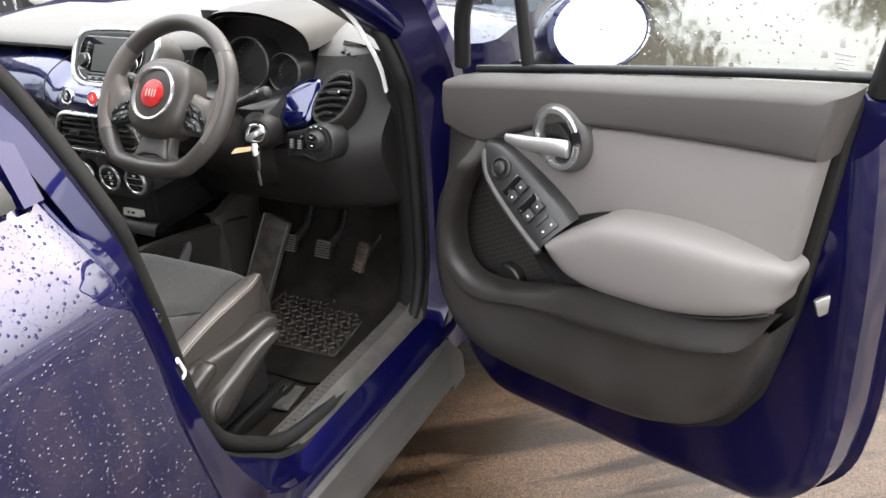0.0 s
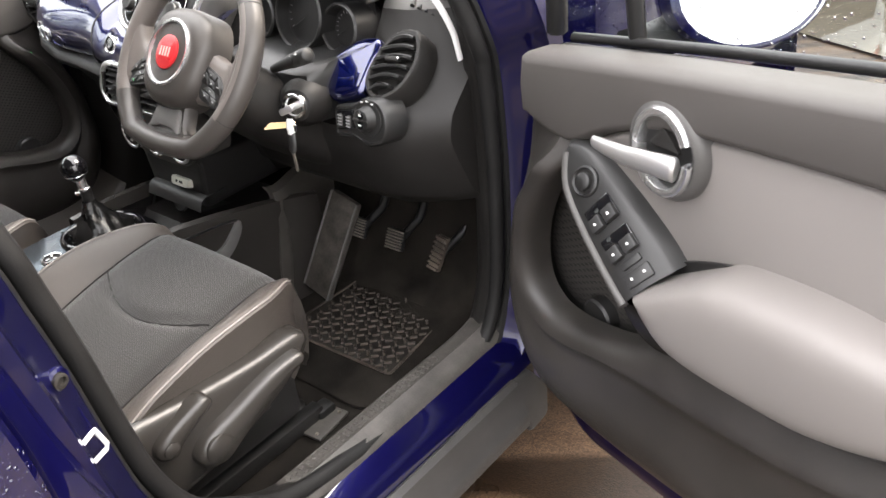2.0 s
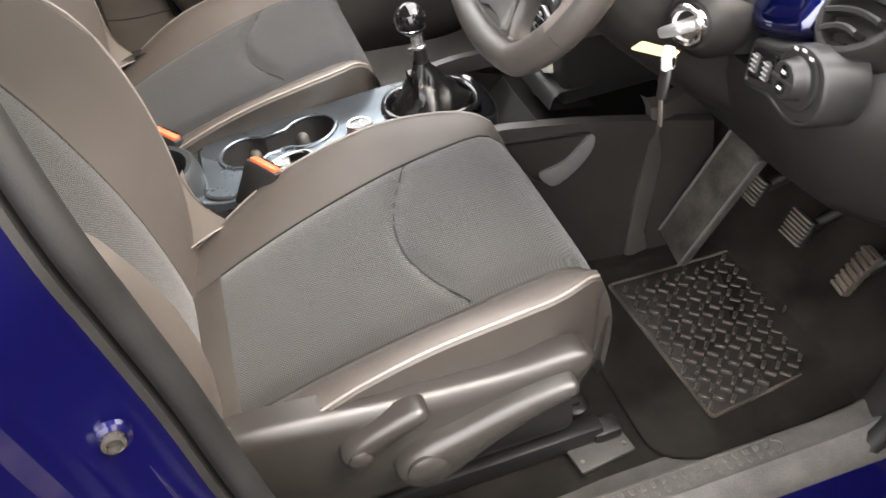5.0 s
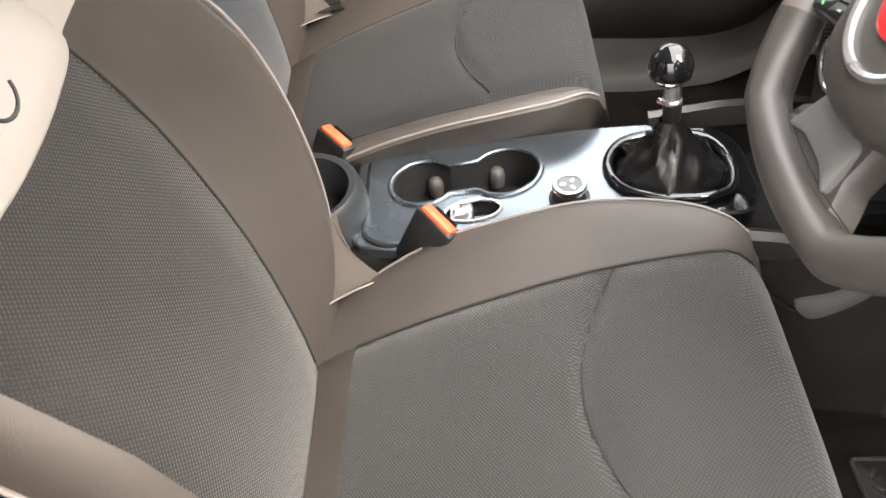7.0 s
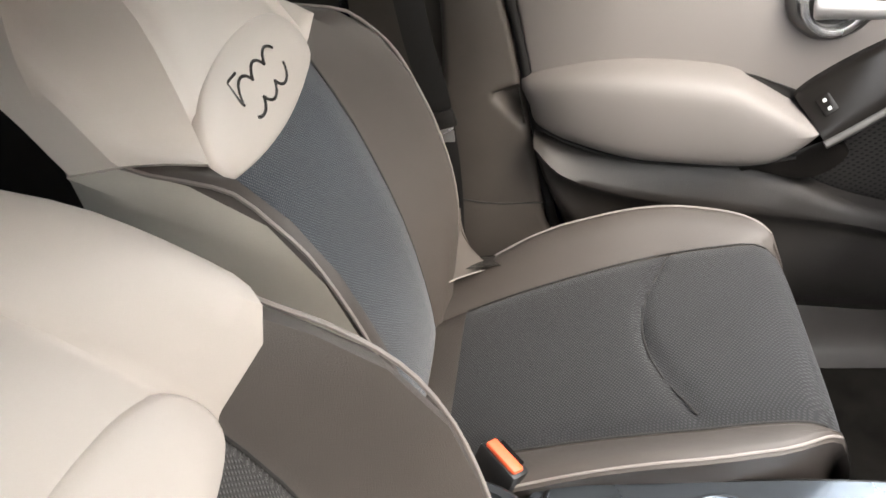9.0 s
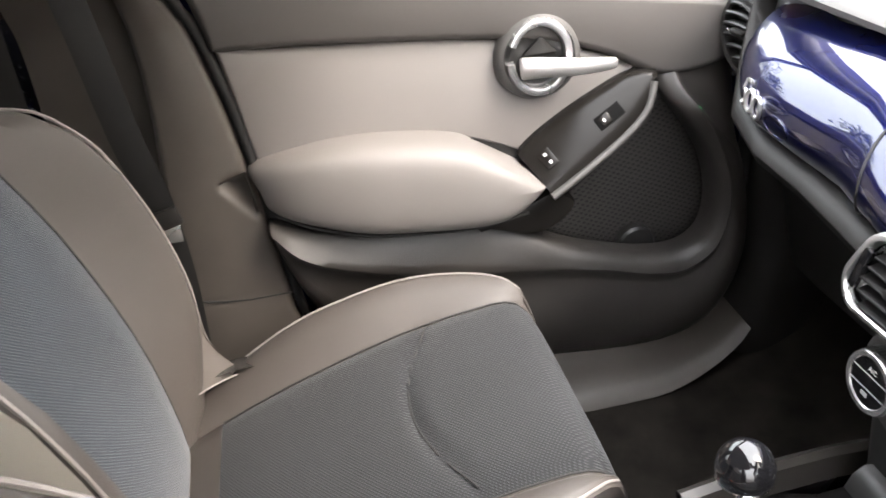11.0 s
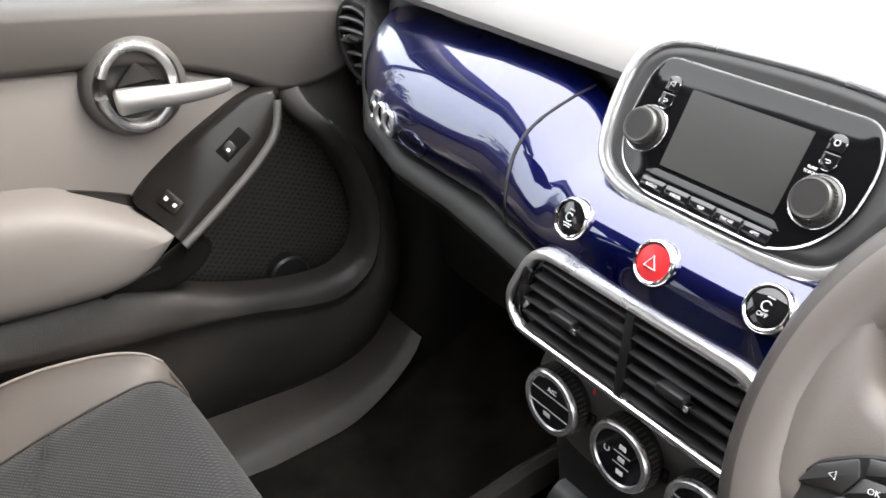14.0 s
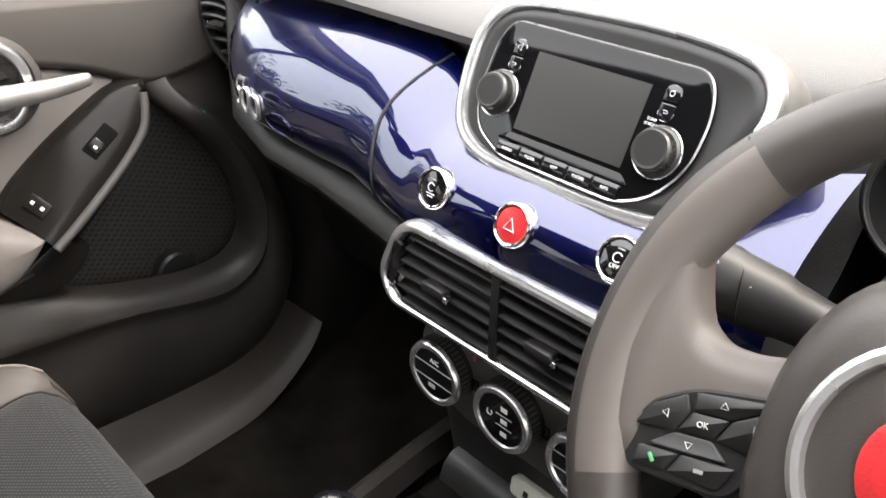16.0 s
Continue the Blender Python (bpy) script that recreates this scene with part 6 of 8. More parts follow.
# heater panel with three dials
hm_ = basis((-0.004, 0.497, 0.825), (0, -1, 0.06))
heat = thing("climate_control", (0, 0.5, 0.77), "dark climate panel with three silver-ringed dials", "climate control")
H0 = rounded([(-0.128, 0.02), (-0.118, -0.035), (-0.07, -0.062), (0.07, -0.062), (0.118, -0.035), (0.128, 0.02), (0.10, 0.052), (-0.10, 0.052)], 0.03, 6)
puff("heater_panel", H0, [(0.0, -0.10), (0.0, -0.012), (0.003, -0.006), (0.008, -0.004)], on(hm_), HOOD, heat, "dark grey panel")
for k, x in enumerate((-0.090, 0.0, 0.088)):
    dm = hm_ @ Matrix.Translation((x + 0.006, -0.004, -0.010)) @ Matrix.Scale(1.05, 4)
    dl = turned("dial", [(0.0365, 0.0), (0.0355, 0.004), (0.0335, 0.008), (0.0330, 0.022)], dm, BLACK, heat, "ribbed dial with satin silver ring and gloss black face", seg=40, caps=False)
    for i in range(44):
        a = 2 * math.pi * i / 44
        block("rib", (0.0010, 0.0016, 0.009), dm @ Matrix.Rotation(a, 4, "Z") @ Matrix.Translation((0.0334, 0, 0.0145)), HOOD, dl, r=0)
    turned("dial_ring", [(0.0330, 0.019), (0.0332, 0.0235), (0.0315, 0.026), (0.0270, 0.026), (0.0255, 0.024)], dm, SILVER, dl, "satin silver ring", seg=40, caps=False)
    turned("dial_face", [(0.0260, 0.0225), (0.0258, 0.0245), (0.0, 0.0245)], dm, GLOSS, dl, "gloss black dial face", seg=40)
    fm = dm @ Matrix.Translation((0, 0, 0.0247))
    if k == 0:
        for v in (-0.008, 0.008):
            block("groove", (0.048, 0.0008, 0.0006), fm @ Matrix.Translation((0, v, 0)), GREY, dl, r=0)
        writing("mark", "A/C", 0.0072, fm @ Matrix.Translation((0.002, 0.0145, 0)), WHITE, dl)
        block("mark", (0.009, 0.005, 0.0005), fm @ Matrix.Translation((-0.002, -0.0145, 0)), GREY, dl, r=0.001, seg=1)
    elif k == 1:
        for v in (-0.006, 0.006):
            block("groove", (0.018, 0.0008, 0.0006), fm @ Matrix.Translation((0.004, v, 0)), GREY, dl, r=0)
        for v in (-0.014, 0.0, 0.013):
            block("mark", (0.0075, 0.005, 0.0005), fm @ Matrix.Translation((0.004, v, 0)), WHITE, dl, r=0.001, seg=1)
        tube("mark", [fm @ Vector((-0.013 + 0.003 * math.cos(a), 0.002 + 0.003 * math.sin(a), 0)) for a in [2.2 + i * 0.45 for i in range(12)]], 0.0004, WHITE, dl, seg=5)
    else:
        for v in (-0.008, 0.008):
            block("groove", (0.048, 0.0008, 0.0006), fm @ Matrix.Translation((0, v, 0)), GREY, dl, r=0)
        block("mark", (0.009, 0.005, 0.0005), fm @ Matrix.Translation((0.0, 0.0145, 0)), WHITE, dl, r=0.001, seg=1)
for x, v, m_, w in ((-0.048, 0.034, CYAN, 0.003), (-0.047, 0.026, RED, 0.003), (-0.008, 0.046, GREY, 0.007), (0.043, 0.033, GREY, 0.007), (0.066, 0.04, CYAN, 0.004), (0.075, 0.04, RED, 0.004)):
    block("mark", (w, 0.006, 0.0006), hm_ @ Matrix.Translation((x, v, -0.0036)), m_, heat, r=0)
for x in (-0.045, 0.043):
    block("small_key", (0.010, 0.014, 0.003), hm_ @ Matrix.Translation((x, -0.006, -0.003)), GLOSS, heat, "small black key", r=0.003)
# lower stack with pale socket plate
puff("lower_console", rounded([(-0.115, 0.0), (-0.10, -0.12), (0.10, -0.12), (0.115, 0.0)], 0.02), [(0.0, -0.2), (0.0, 0.0), (0.006, 0.005)], on(basis((0, 0.515, 0.785), (0, -1, 0.0))), BLACK, dash, "dark lower stack")
m = basis((0.028, 0.503, 0.722), (0, -1, 0.35))
bd = puff("socket_plate", rounded([(-0.030, -0.011), (0.030, -0.011), (0.032, 0.009), (-0.032, 0.009)], 0.006), [(0.0, -0.01), (0.0, 0.004), (0.002, 0.006)], on(m), PALE, dash, "pale socket plate with a black slot")
block("socket", (0.012, 0.006, 0.003), m @ Matrix.Translation((0.006, -0.001, 0.006)), BLACK, bd, r=0.001)
block("socket", (0.006, 0.006, 0.003), m @ Matrix.Translation((-0.010, -0.001, 0.006)), BLACK, bd, r=0.001)
loft("cubby_lip", [[(x, y - 0.05 * (abs(x - 0.05) / 0.2) ** 2 * 0, z) for y, z in ((0.56, 0.70), (0.50, 0.702), (0.488, 0.694), (0.48, 0.675), (0.56, 0.66))] for x in (-0.09, -0.05, 0.05, 0.09, 0.11)], BLACK, dash, "dark cubby lip")

# end vents
for s_, lab in ((-1, "passenger side air vent with black blades"), (1, "driver's side air vent with black blades")):
    ev = thing("air_vent", (s_ * 0.63, 0.62, 1.0), lab, "air vent", "air vents")
    em = basis((0.614, 0.622, 1.030), (0.10, -0.75, 0.65)) if s_ > 0 else basis((-0.626, 0.618, 1.018), (0.18, -1, 0.12)) @ Matrix.Diagonal((1.08, 0.86, 1.0, 1.0))
    q = s_
    E0 = smooth_line([(q * -0.042, -0.030), (q * -0.030, 0.022), (q * -0.005, 0.052), (q * 0.030, 0.058), (q * 0.046, 0.030), (q * 0.044, -0.008), (q * 0.022, -0.046), (q * -0.015, -0.062)], 5, closed=True)
    puff("vent_rim", E0, [(-0.006, -0.05), (-0.006, 0.0), (-0.002, 0.005), (0.004, 0.005), (0.006, 0.0), (0.007, -0.012)], on(em), TRIM, ev, "dark vent rim")
    puff("vent_well", inset(E0, 0.006), [(0.0, -0.012), (0.0, -0.022), (0.002, -0.024)], on(em), BLACK, ev, "black vent well")
    for i in range(6):
        v = -0.044 + i * 0.0175
        sh_ = q * (0.010 * (i - 2.5) / 2.5)
        wd = (0.040, 0.064, 0.076, 0.078, 0.068, 0.044)[i]
        arc_ = [em @ Vector((sh_ + wd * 0.48 * (2 * j / 8 - 1), v + 0.006 * (1 - (2 * j / 8 - 1) ** 2) + q * 0.004 * (2 * j / 8 - 1), 0.002)) for j in range(9)]
        rows_ = [[c_ + em.to_3x3() @ Vector((0, a_, b_)) for a_, b_ in ((-0.0030, 0.006), (0.0008, 0.008), (0.0035, 0.006), (0.0045, -0.010), (-0.0015, -0.010))] for c_ in arc_]
        loft("blade", rows_, STALK, ev, "dark curved vent blade", closed=True, caps=True)
    tb_ = block("vent_tab", (0.026, 0.010, 0.012), em @ Matrix.Translation((q * 0.004, 0.006, 0.012)), TRIM, ev, "dark vent tab", r=0.004)
    block("tab_tip", (0.005, 0.006, 0.012), em @ Matrix.Translation((q * 0.019, 0.007, 0.013)), CHROME, tb_, "bright tab tip", r=0.002)
    block("thumb_wheel", (0.030, 0.008, 0.008), em @ Matrix.Translation((q * -0.006, -0.066, 0.002)), GLOSS, ev, "thumb wheel", r=0.002)
# demister slots at the top end
for s_ in (-1, 1):
    for i in range(4):
        tube("demister_slot", [(s_ * (0.588 + 0.011 * i - 0.006 * t), (0.716 if s_ > 0 else 0.676) + 0.004 * i + 0.040 * t, 1.102 - 0.006 * i + 0.020 * t - 0.010 * t * t) for t in (0, 0.5, 1)], 0.0048, BLACK, dash, "black demister slot", seg=6)

# light switch panel
lm = basis((0.594, 0.553, 0.948), (-0.05, -1, 0.18))
lp = puff("switch_plate", rounded([(-0.074, -0.036), (-0.074, 0.014), (-0.03, 0.022), (0.010, 0.044), (0.044, 0.036), (0.056, 0.004), (0.046, -0.026), (0.016, -0.040), (-0.014, -0.034), (-0.030, -0.030)], [0.008, 0.008, 0.02, 0.03, 0.03, 0.03, 0.03, 0.03, 0.02, 0.02]), [(-0.004, -0.05), (-0.003, -0.004), (0.0, 0.0), (0.003, 0.0005), (0.004, -0.002)], on(lm), STALK, dash, "black light switch plate")
puff("wheel_well", rounded([(-0.069, -0.026), (-0.069, 0.008), (-0.026, 0.016), (-0.020, -0.014)], 0.004, 3), [(0.0, -0.004), (0.0, 0.001), (0.001, 0.0015)], on(lm), GLOSS, lp, "gloss black wheel panel")
km = lm @ Matrix.Translation((0.009, 0.008, -0.001))
kn = turned("light_knob", [(0.034, -0.004), (0.033, 0.001), (0.030, 0.002), (0.0275, 0.001), (0.0225, 0.0015), (0.0205, 0.004), (0.0195, 0.015), (0.0175, 0.017), (0.0, 0.017)], km, STALK, dash, "round light switch knob", seg=40)
block("knob_bar", (0.036, 0.003, 0.003), km @ Matrix.Translation((0, 0, 0.0172)), KNOBSIDE, kn, r=0.0005)
for v in (-0.0085, 0.0085):
    turned("knob_key", [(0.0072, 0.0), (0.0072, 0.0012), (0.0, 0.0014)], km @ Matrix.Translation((0, v, 0.0168)), GLOSS, kn, seg=16)
    block("mark", (0.006, 0.003, 0.0006), km @ Matrix.Translation((0.0, v, 0.0186)), WHITE, kn, r=0)
for i in range(3):
    block("mark", (0.006, 0.003, 0.0005), lm @ Matrix.Translation((-0.004 + 0.013 * i, 0.0350 + 0.003 * (i == 1), 0.0008)), WHITE, lp, r=0)
for x in (-0.058, -0.036):
    w = block("level_wheel", (0.010, 0.022, 0.008), lm @ Matrix.Translation((x, -0.006, 0.001)), HOOD, dash, "ribbed level wheel", r=0.003)
    for i in range(4):
        block("mark", (0.010, 0.0016, 0.0006), lm @ Matrix.Translation((x, -0.014 + i * 0.0055, 0.0052)), GREY, w, r=0)

# instrument cluster under its hood
cl = thing("instrument_cluster", (0.36, 0.66, 1.05), "hooded three-dial instrument cluster", "instrument cluster")
rows = []
for y, k in ((0.612, 1.0), (0.606, 1.03), (0.62, 1.05), (0.66, 1.05), (0.72, 1.0), (0.80, 0.85), (0.87, 0.5)):
    row = []
    for i in range(25):
        a = math.pi * (1 - i / 24)
        px = 0.405 + 0.138 * k * math.copysign(abs(math.cos(a)) ** 0.8, math.cos(a))
        pz = 1.122 + 0.088 * k * max(0, math.sin(a)) ** 0.8 - (0.05 if y > 0.85 else 0)
        row.append((px, y + 0.045 * abs(math.cos(a)) ** 3, pz))
    rows.append(row)
loft("cluster_hood", rows, HOOD, cl, "dark grey instrument hood")
loft("cluster_lining", [[(0.405 + (x - 0.405) * 0.96, y, 1.118 + (z - 1.122) * 0.93) for x, y, z in r] for r in rows[:4]], BLACK, cl, "black hood lining")
prof = [(0.60, 0.925), (0.535, 0.935), (0.522, 0.96), (0.520, 1.0), (0.527, 1.022), (0.548, 1.034), (0.60, 1.036), (0.70, 1.038)]
loft("binnacle", [[(x, y + dy, z) for y, z in prof] for x, dy in ((0.243, 0.16), (0.246, 0.03), (0.256, 0.006), (0.28, 0.0), (0.36, -0.004), (0.46, 0.0), (0.492, 0.006), (0.504, 0.03), (0.508, 0.16))], BLACK, cl, "black binnacle moulding under the dials")
loft("dial_panel", [[(x, 0.692 + 0.004 * t, 1.02 + 0.17 * t) for x in (0.212, 0.36, 0.518)] for t in (0, 1)], BLACK, cl, "black instrument panel")
for x, z, r in ((0.382, 1.088, 0.060), (0.253, 1.074, 0.045), (0.478, 1.072, 0.042)):
    gm = basis((x, 0.632 + 0.008 * (r < 0.05), z), (0, -1, 0.25))
    g = turned("gauge", [(r + 0.004, -0.07), (r + 0.004, 0.004), (r + 0.001, 0.007), (r - 0.003, 0.005), (r - 0.006, -0.02), (0.0, -0.02)], gm, BLACK, cl, "round gauge in a dark cup", seg=36, caps=False)
    tube("gauge_ring", [gm @ Vector((r * math.cos(a), r * math.sin(a), 0.006)) for a in [2 * math.pi * i / 36 for i in range(36)]], 0.0013, KNOBSIDE, g, "dull silver gauge ring", seg=6, closed=True)
    for i in range(16):
        a = math.radians(-30 + 240 * i / 15)
        block("tick", (0.005, 0.0008, 0.0006), gm @ Matrix.Rotation(a, 4, "Z") @ Matrix.Translation((r - 0.014, 0, -0.0192)), GREY, g, r=0)
    block("needle", (r * 0.6, 0.0018, 0.001), gm @ Matrix.Rotation(radians(215), 4, "Z") @ Matrix.Translation((r * 0.3, 0, -0.016)), STALK, g, "dark needle", r=0)

# ---- steering wheel and column ----
WC = Vector((0.352, 0.398, 1.080))
wm = basis(WC, (-0.022, -0.813, 0.582))
col = thing("steering_column", (0.36, 0.52, 1.0), "dark plastic steering column shroud with stalks and ignition lock", "steering column")
rows = []
for h, kx, kz, dz in ((-0.045, 0.8, 0.8, 0.0), (-0.05, 1.0, 1.0, -0.004), (-0.09, 1.15, 1.1, -0.012), (-0.15, 1.3, 1.2, -0.02), (-0.24, 1.5, 1.25, -0.03), (-0.32, 1.55, 1.3, -0.03)):
    rows.append([wm @ Vector((0.075 * kx * math.copysign(abs(math.cos(a)) ** 0.7, math.cos(a)), 0.052 * kz * math.copysign(abs(math.sin(a)) ** 0.7, math.sin(a)) + dz - 0.012, h)) for a in [2 * math.pi * i / 28 for i in range(28)]])
loft("column_shroud", rows, TRIM, col, "dark plastic shroud", closed=True, caps=True)
# ignition barrel, key and tag
im = basis((0.487, 0.50, 0.980), (0.35, -0.85, 0.15))
turned("lock_boss", [(0.046, -0.05), (0.042, -0.02), (0.032, -0.004), (0.028, 0.0), (0.022, 0.0)], im, TRIM, col, "dark moulded lock boss")
turned("ignition_lock", [(0.0235, -0.01), (0.0235, 0.006), (0.021, 0.009), (0.017, 0.008), (0.015, 0.004), (0.0, 0.004)], im, CHROME, col, "bright ignition lock")
for nm, p0, p1, r0, lab in (("wiper_stalk", (0.42, 0.52, 1.03), (0.524, 0.520, 1.070), 0.0125, "black wiper stalk"), ("light_stalk", (0.29, 0.50, 1.048), (0.178, 0.455, 1.088), 0.0200, "black light stalk with white symbols")):
    a, b = Vector(p0), Vector(p1)
    path = [a.lerp(b, t) for t in (0, 0.3, 0.5, 0.55, 0.75, 0.78, 0.97, 1.0)]
    st_ = tube(nm, path, [r0 * 0.6, r0 * 0.75, r0 * 0.9, r0, r0 * 1.05, r0 * 1.1, r0 * 1.1, r0 * 0.8], STALK, col, lab, seg=16)
    ax = (b - a).normalized()
    for t in (0.62, 0.80, 0.90):
        c = a.lerp(b, t)
        for tilt in (((0, -0.55, 0.84), (0, -0.80, 0.60)) if r0 > 0.015 and t > 0.7 else ((0, -0.70, 0.72),)):
            mk = basis(c + Vector(tilt) * r0 * 1.11, tilt, up=(0, 0, 1))
            if t < 0.7:
                for q_ in (-1, 1):
                    tube("arrow_mark", [mk @ Vector((q_ * px * r0 * 14, pz * r0 * 14, 0)) for px, pz in ((0.004, 0.002), (0.0075, 0.0), (0.004, -0.002), (0.004, -0.0009), (0.0012, -0.0009), (0.0012, 0.0009), (0.004, 0.0009))], 0.0004, WHITE, st_, seg=4, closed=True)
            elif t < 0.85:
                tube("lamp_mark", [mk @ Vector(((0.0032 * math.cos(w_) if math.cos(w_) > 0 else 0), 0.0028 * math.sin(w_), 0)) for w_ in [2 * math.pi * i / 14 for i in range(14)]], 0.0006, WHITE, st_, seg=4, closed=True)
                for z_ in (-0.002, 0, 0.002):
                    block("ray_mark", (0.003, 0.0007, 0.0006), mk @ Matrix.Translation((-0.003, z_, 0)), WHITE, st_, r=0)
    tube("stalk_ring", [a.lerp(b, 0.70) + (Vector((0, 0, 1)).cross(ax).normalized() * math.cos(q_) + Vector((0, 0, 1)) * math.sin(q_)) * r0 * 1.06 for q_ in [2 * math.pi * i / 16 for i in range(16)]], 0.0008, BLACK, st_, seg=5, closed=True)

wheel = thing("steering_wheel", (WC.x, WC.y, 0.92), "leather-bound flat-bottomed steering wheel with a silver-ringed hub", "steering wheel")
rim = []
for i in range(144):
    a = 2 * math.pi * i / 144
    x, v = 0.1665 * math.cos(a), 0.1665 * math.sin(a)
    if v < -0.139:
        v = -0.139 - (abs(v) - 0.139) * 0.35
    rim.append((x, v))
rows = []
for i, (x, v) in enumerate(rim):
    a = math.atan2(v, x)
    thick = 0.0180 + 0.0015 * math.exp(-((abs(math.degrees(a)) - 25) / 18) ** 2) + 0.0025 * math.exp(-((abs(math.degrees(a)) - 155) / 18) ** 2)
    n0 = Vector((math.cos(a), math.sin(a), 0))
    rows.append([wm @ (Vector((x, v, 0)) + n0 * (thick * math.cos(b)) + Vector((0, 0, 1)) * (0.0200 * math.sin(b))) for b in [2 * math.pi * j / 20 for j in range(20)]])


def rim_slot(r, j):
    """Pale leather on the inner front of the rim where the side spokes meet it."""
    deg = (r + 0.5) * 2.5
    deg = deg - 360 if deg > 180 else deg
    near = -29 < deg < 37 or deg > 143 or deg < -151
    return 1 if near and 4 <= j <= 12 else 0


rimo = loft("rim", rows, [LEATHER, SPOKE], wheel, "dark leather rim, paler beside the spokes", closed=True, wrap=True, slot_of=rim_slot)
for deg in (37, 143, 209, 331):
    a = radians(deg)
    tube("stitching", [wm @ Vector(((0.169 + 0.0165 * math.cos(b)) * math.cos(a), (0.169 + 0.0165 * math.cos(b)) * math.sin(a), 0.0186 * math.sin(b))) for b in [2 * math.pi * j / 14 for j in range(14)]], 0.0009, SEAM, rimo, "stitched joint", seg=5, closed=True)
tube("stitching", [wm @ Vector((0.1525 * math.cos(a), 0.1525 * math.sin(a) if math.sin(a) > -0.76 else -0.116 - (abs(0.1525 * math.sin(a)) - 0.116) * 0.3, 0.004)) for a in [2 * math.pi * i / 60 for i in range(60)]], 0.0005, SEAM, rimo, "stitching", seg=5, closed=True)
# side spokes
for s_ in (-1, 1):
    rows = []
    for k in range(33):
        x = 0.045 + 0.115 * k / 32
        lo = ease([(0.045, -0.068), (0.105, -0.066), (0.126, -0.066), (0.140, -0.072), (0.150, -0.079), (0.162, -0.086)], x)
        hi = ease([(0.045, 0.032), (0.075, 0.020), (0.105, 0.010), (0.122, 0.010), (0.134, 0.020), (0.144, 0.048), (0.152, 0.084), (0.162, 0.098)], x)
        row = []
        for w, dh in ((0.0, -0.022), (-0.004, -0.008), (0.05, 0.001), (0.2, 0.004), (0.4, 0.005), (0.6, 0.005), (0.8, 0.004), (0.95, 0.001), (1.004, -0.008), (1.0, -0.022)):
            v = lo + (hi - lo) * w
            xx = min(x, math.sqrt(0.160 ** 2 - v * v))
            r = math.hypot(xx, v)
            h = ease([(0.045, 0.010), (0.10, 0.002), (0.128, 0.001), (0.140, 0.0045), (0.148, 0.0085), (0.154, 0.0095), (0.160, 0.008)], r)
            row.append(wm @ Vector((s_ * xx, v, h + dh)))
        rows.append(row)
    loft("spoke", rows, SPOKE, wheel, "paler leather-covered spoke", angle=60)
    # switch pad with keys
    ok_m = lambda x, v: (s_ * (0.102 - x * 0.961 - v * 0.276), -0.031 + x * 0.276 + v * 0.961)
    pad_ = rounded([ok_m(x, v) for x, v in ((-0.037, -0.010), (-0.035, 0.008), (-0.018, 0.021), (0.034, 0.026), (0.042, 0.012), (0.038, -0.040), (-0.022, -0.036))], [0.012, 0.010, 0.010, 0.004, 0.004, 0.010, 0.014])
    pd = puff("switch_pad", pad_, [(0.0, -0.01), (0.0, 0.008), (0.0015, 0.0095), (0.003, 0.0095)], on(wm), STALK, wheel, "black switch pad")
    keys = ([(-0.010, 0.007), (0.010, 0.007), (0.026, 0.021), (-0.016, 0.018)], [(-0.011, -0.007), (-0.011, 0.006), (-0.019, 0.016), (-0.032, 0.005), (-0.032, -0.008)], [(-0.0095, -0.006), (0.0095, -0.006), (0.0095, 0.006), (-0.0095, 0.006)], [(0.011, -0.007), (0.034, -0.010), (0.036, 0.012), (0.028, 0.019), (0.011, 0.006)], [(-0.010, -0.008), (0.010, -0.008), (0.024, -0.018), (-0.018, -0.018)], [(-0.022, -0.020), (0.0, -0.020), (0.0, -0.032), (-0.018, -0.032)], [(0.002, -0.020), (0.030, -0.020), (0.030, -0.034), (0.002, -0.032)])
    for k, pts in enumerate(keys):
        ke = puff("key", rounded([ok_m(x, v) for x, v in pts], 0.0015, 2), [(0.0, 0.008), (0.0, 0.0108), (0.0010, 0.0116)], on(wm), STALK, pd, "dark key")
        cx, cv = ok_m(sum(p[0] for p in pts) / len(pts), sum(p[1] for p in pts) / len(pts))
        mk = wm @ Matrix.Translation((cx, cv, 0.0118)) @ Matrix.Rotation(-s_ * 0.28, 4, "Z")
        if s_ < 0 and k == 2:
            writing("ok_mark", "OK", 0.0042, mk, WHITE, ke)
        elif s_ < 0 and k == 5:
            block("call_mark", (0.0022, 0.005, 0.0005), mk @ Matrix.Rotation(0.6, 4, "Z"), GREEN, ke, r=0.001)
        elif k in (0, 1, 3, 4) and s_ < 0:
            rot = {0: 0, 1: 1.57, 3: -1.57, 4: 3.14}[k]
            tube("arrow_mark", [mk @ Matrix.Rotation(rot, 4, "Z") @ Vector(p) for p in ((-0.0021, -0.001, 0), (0.0021, -0.001, 0), (0, 0.0022, 0))], 0.0003, WHITE, ke, seg=5, closed=True)
        else:
            block("mark", (0.005, 0.002, 0.0005), mk, GREY, ke, r=0)
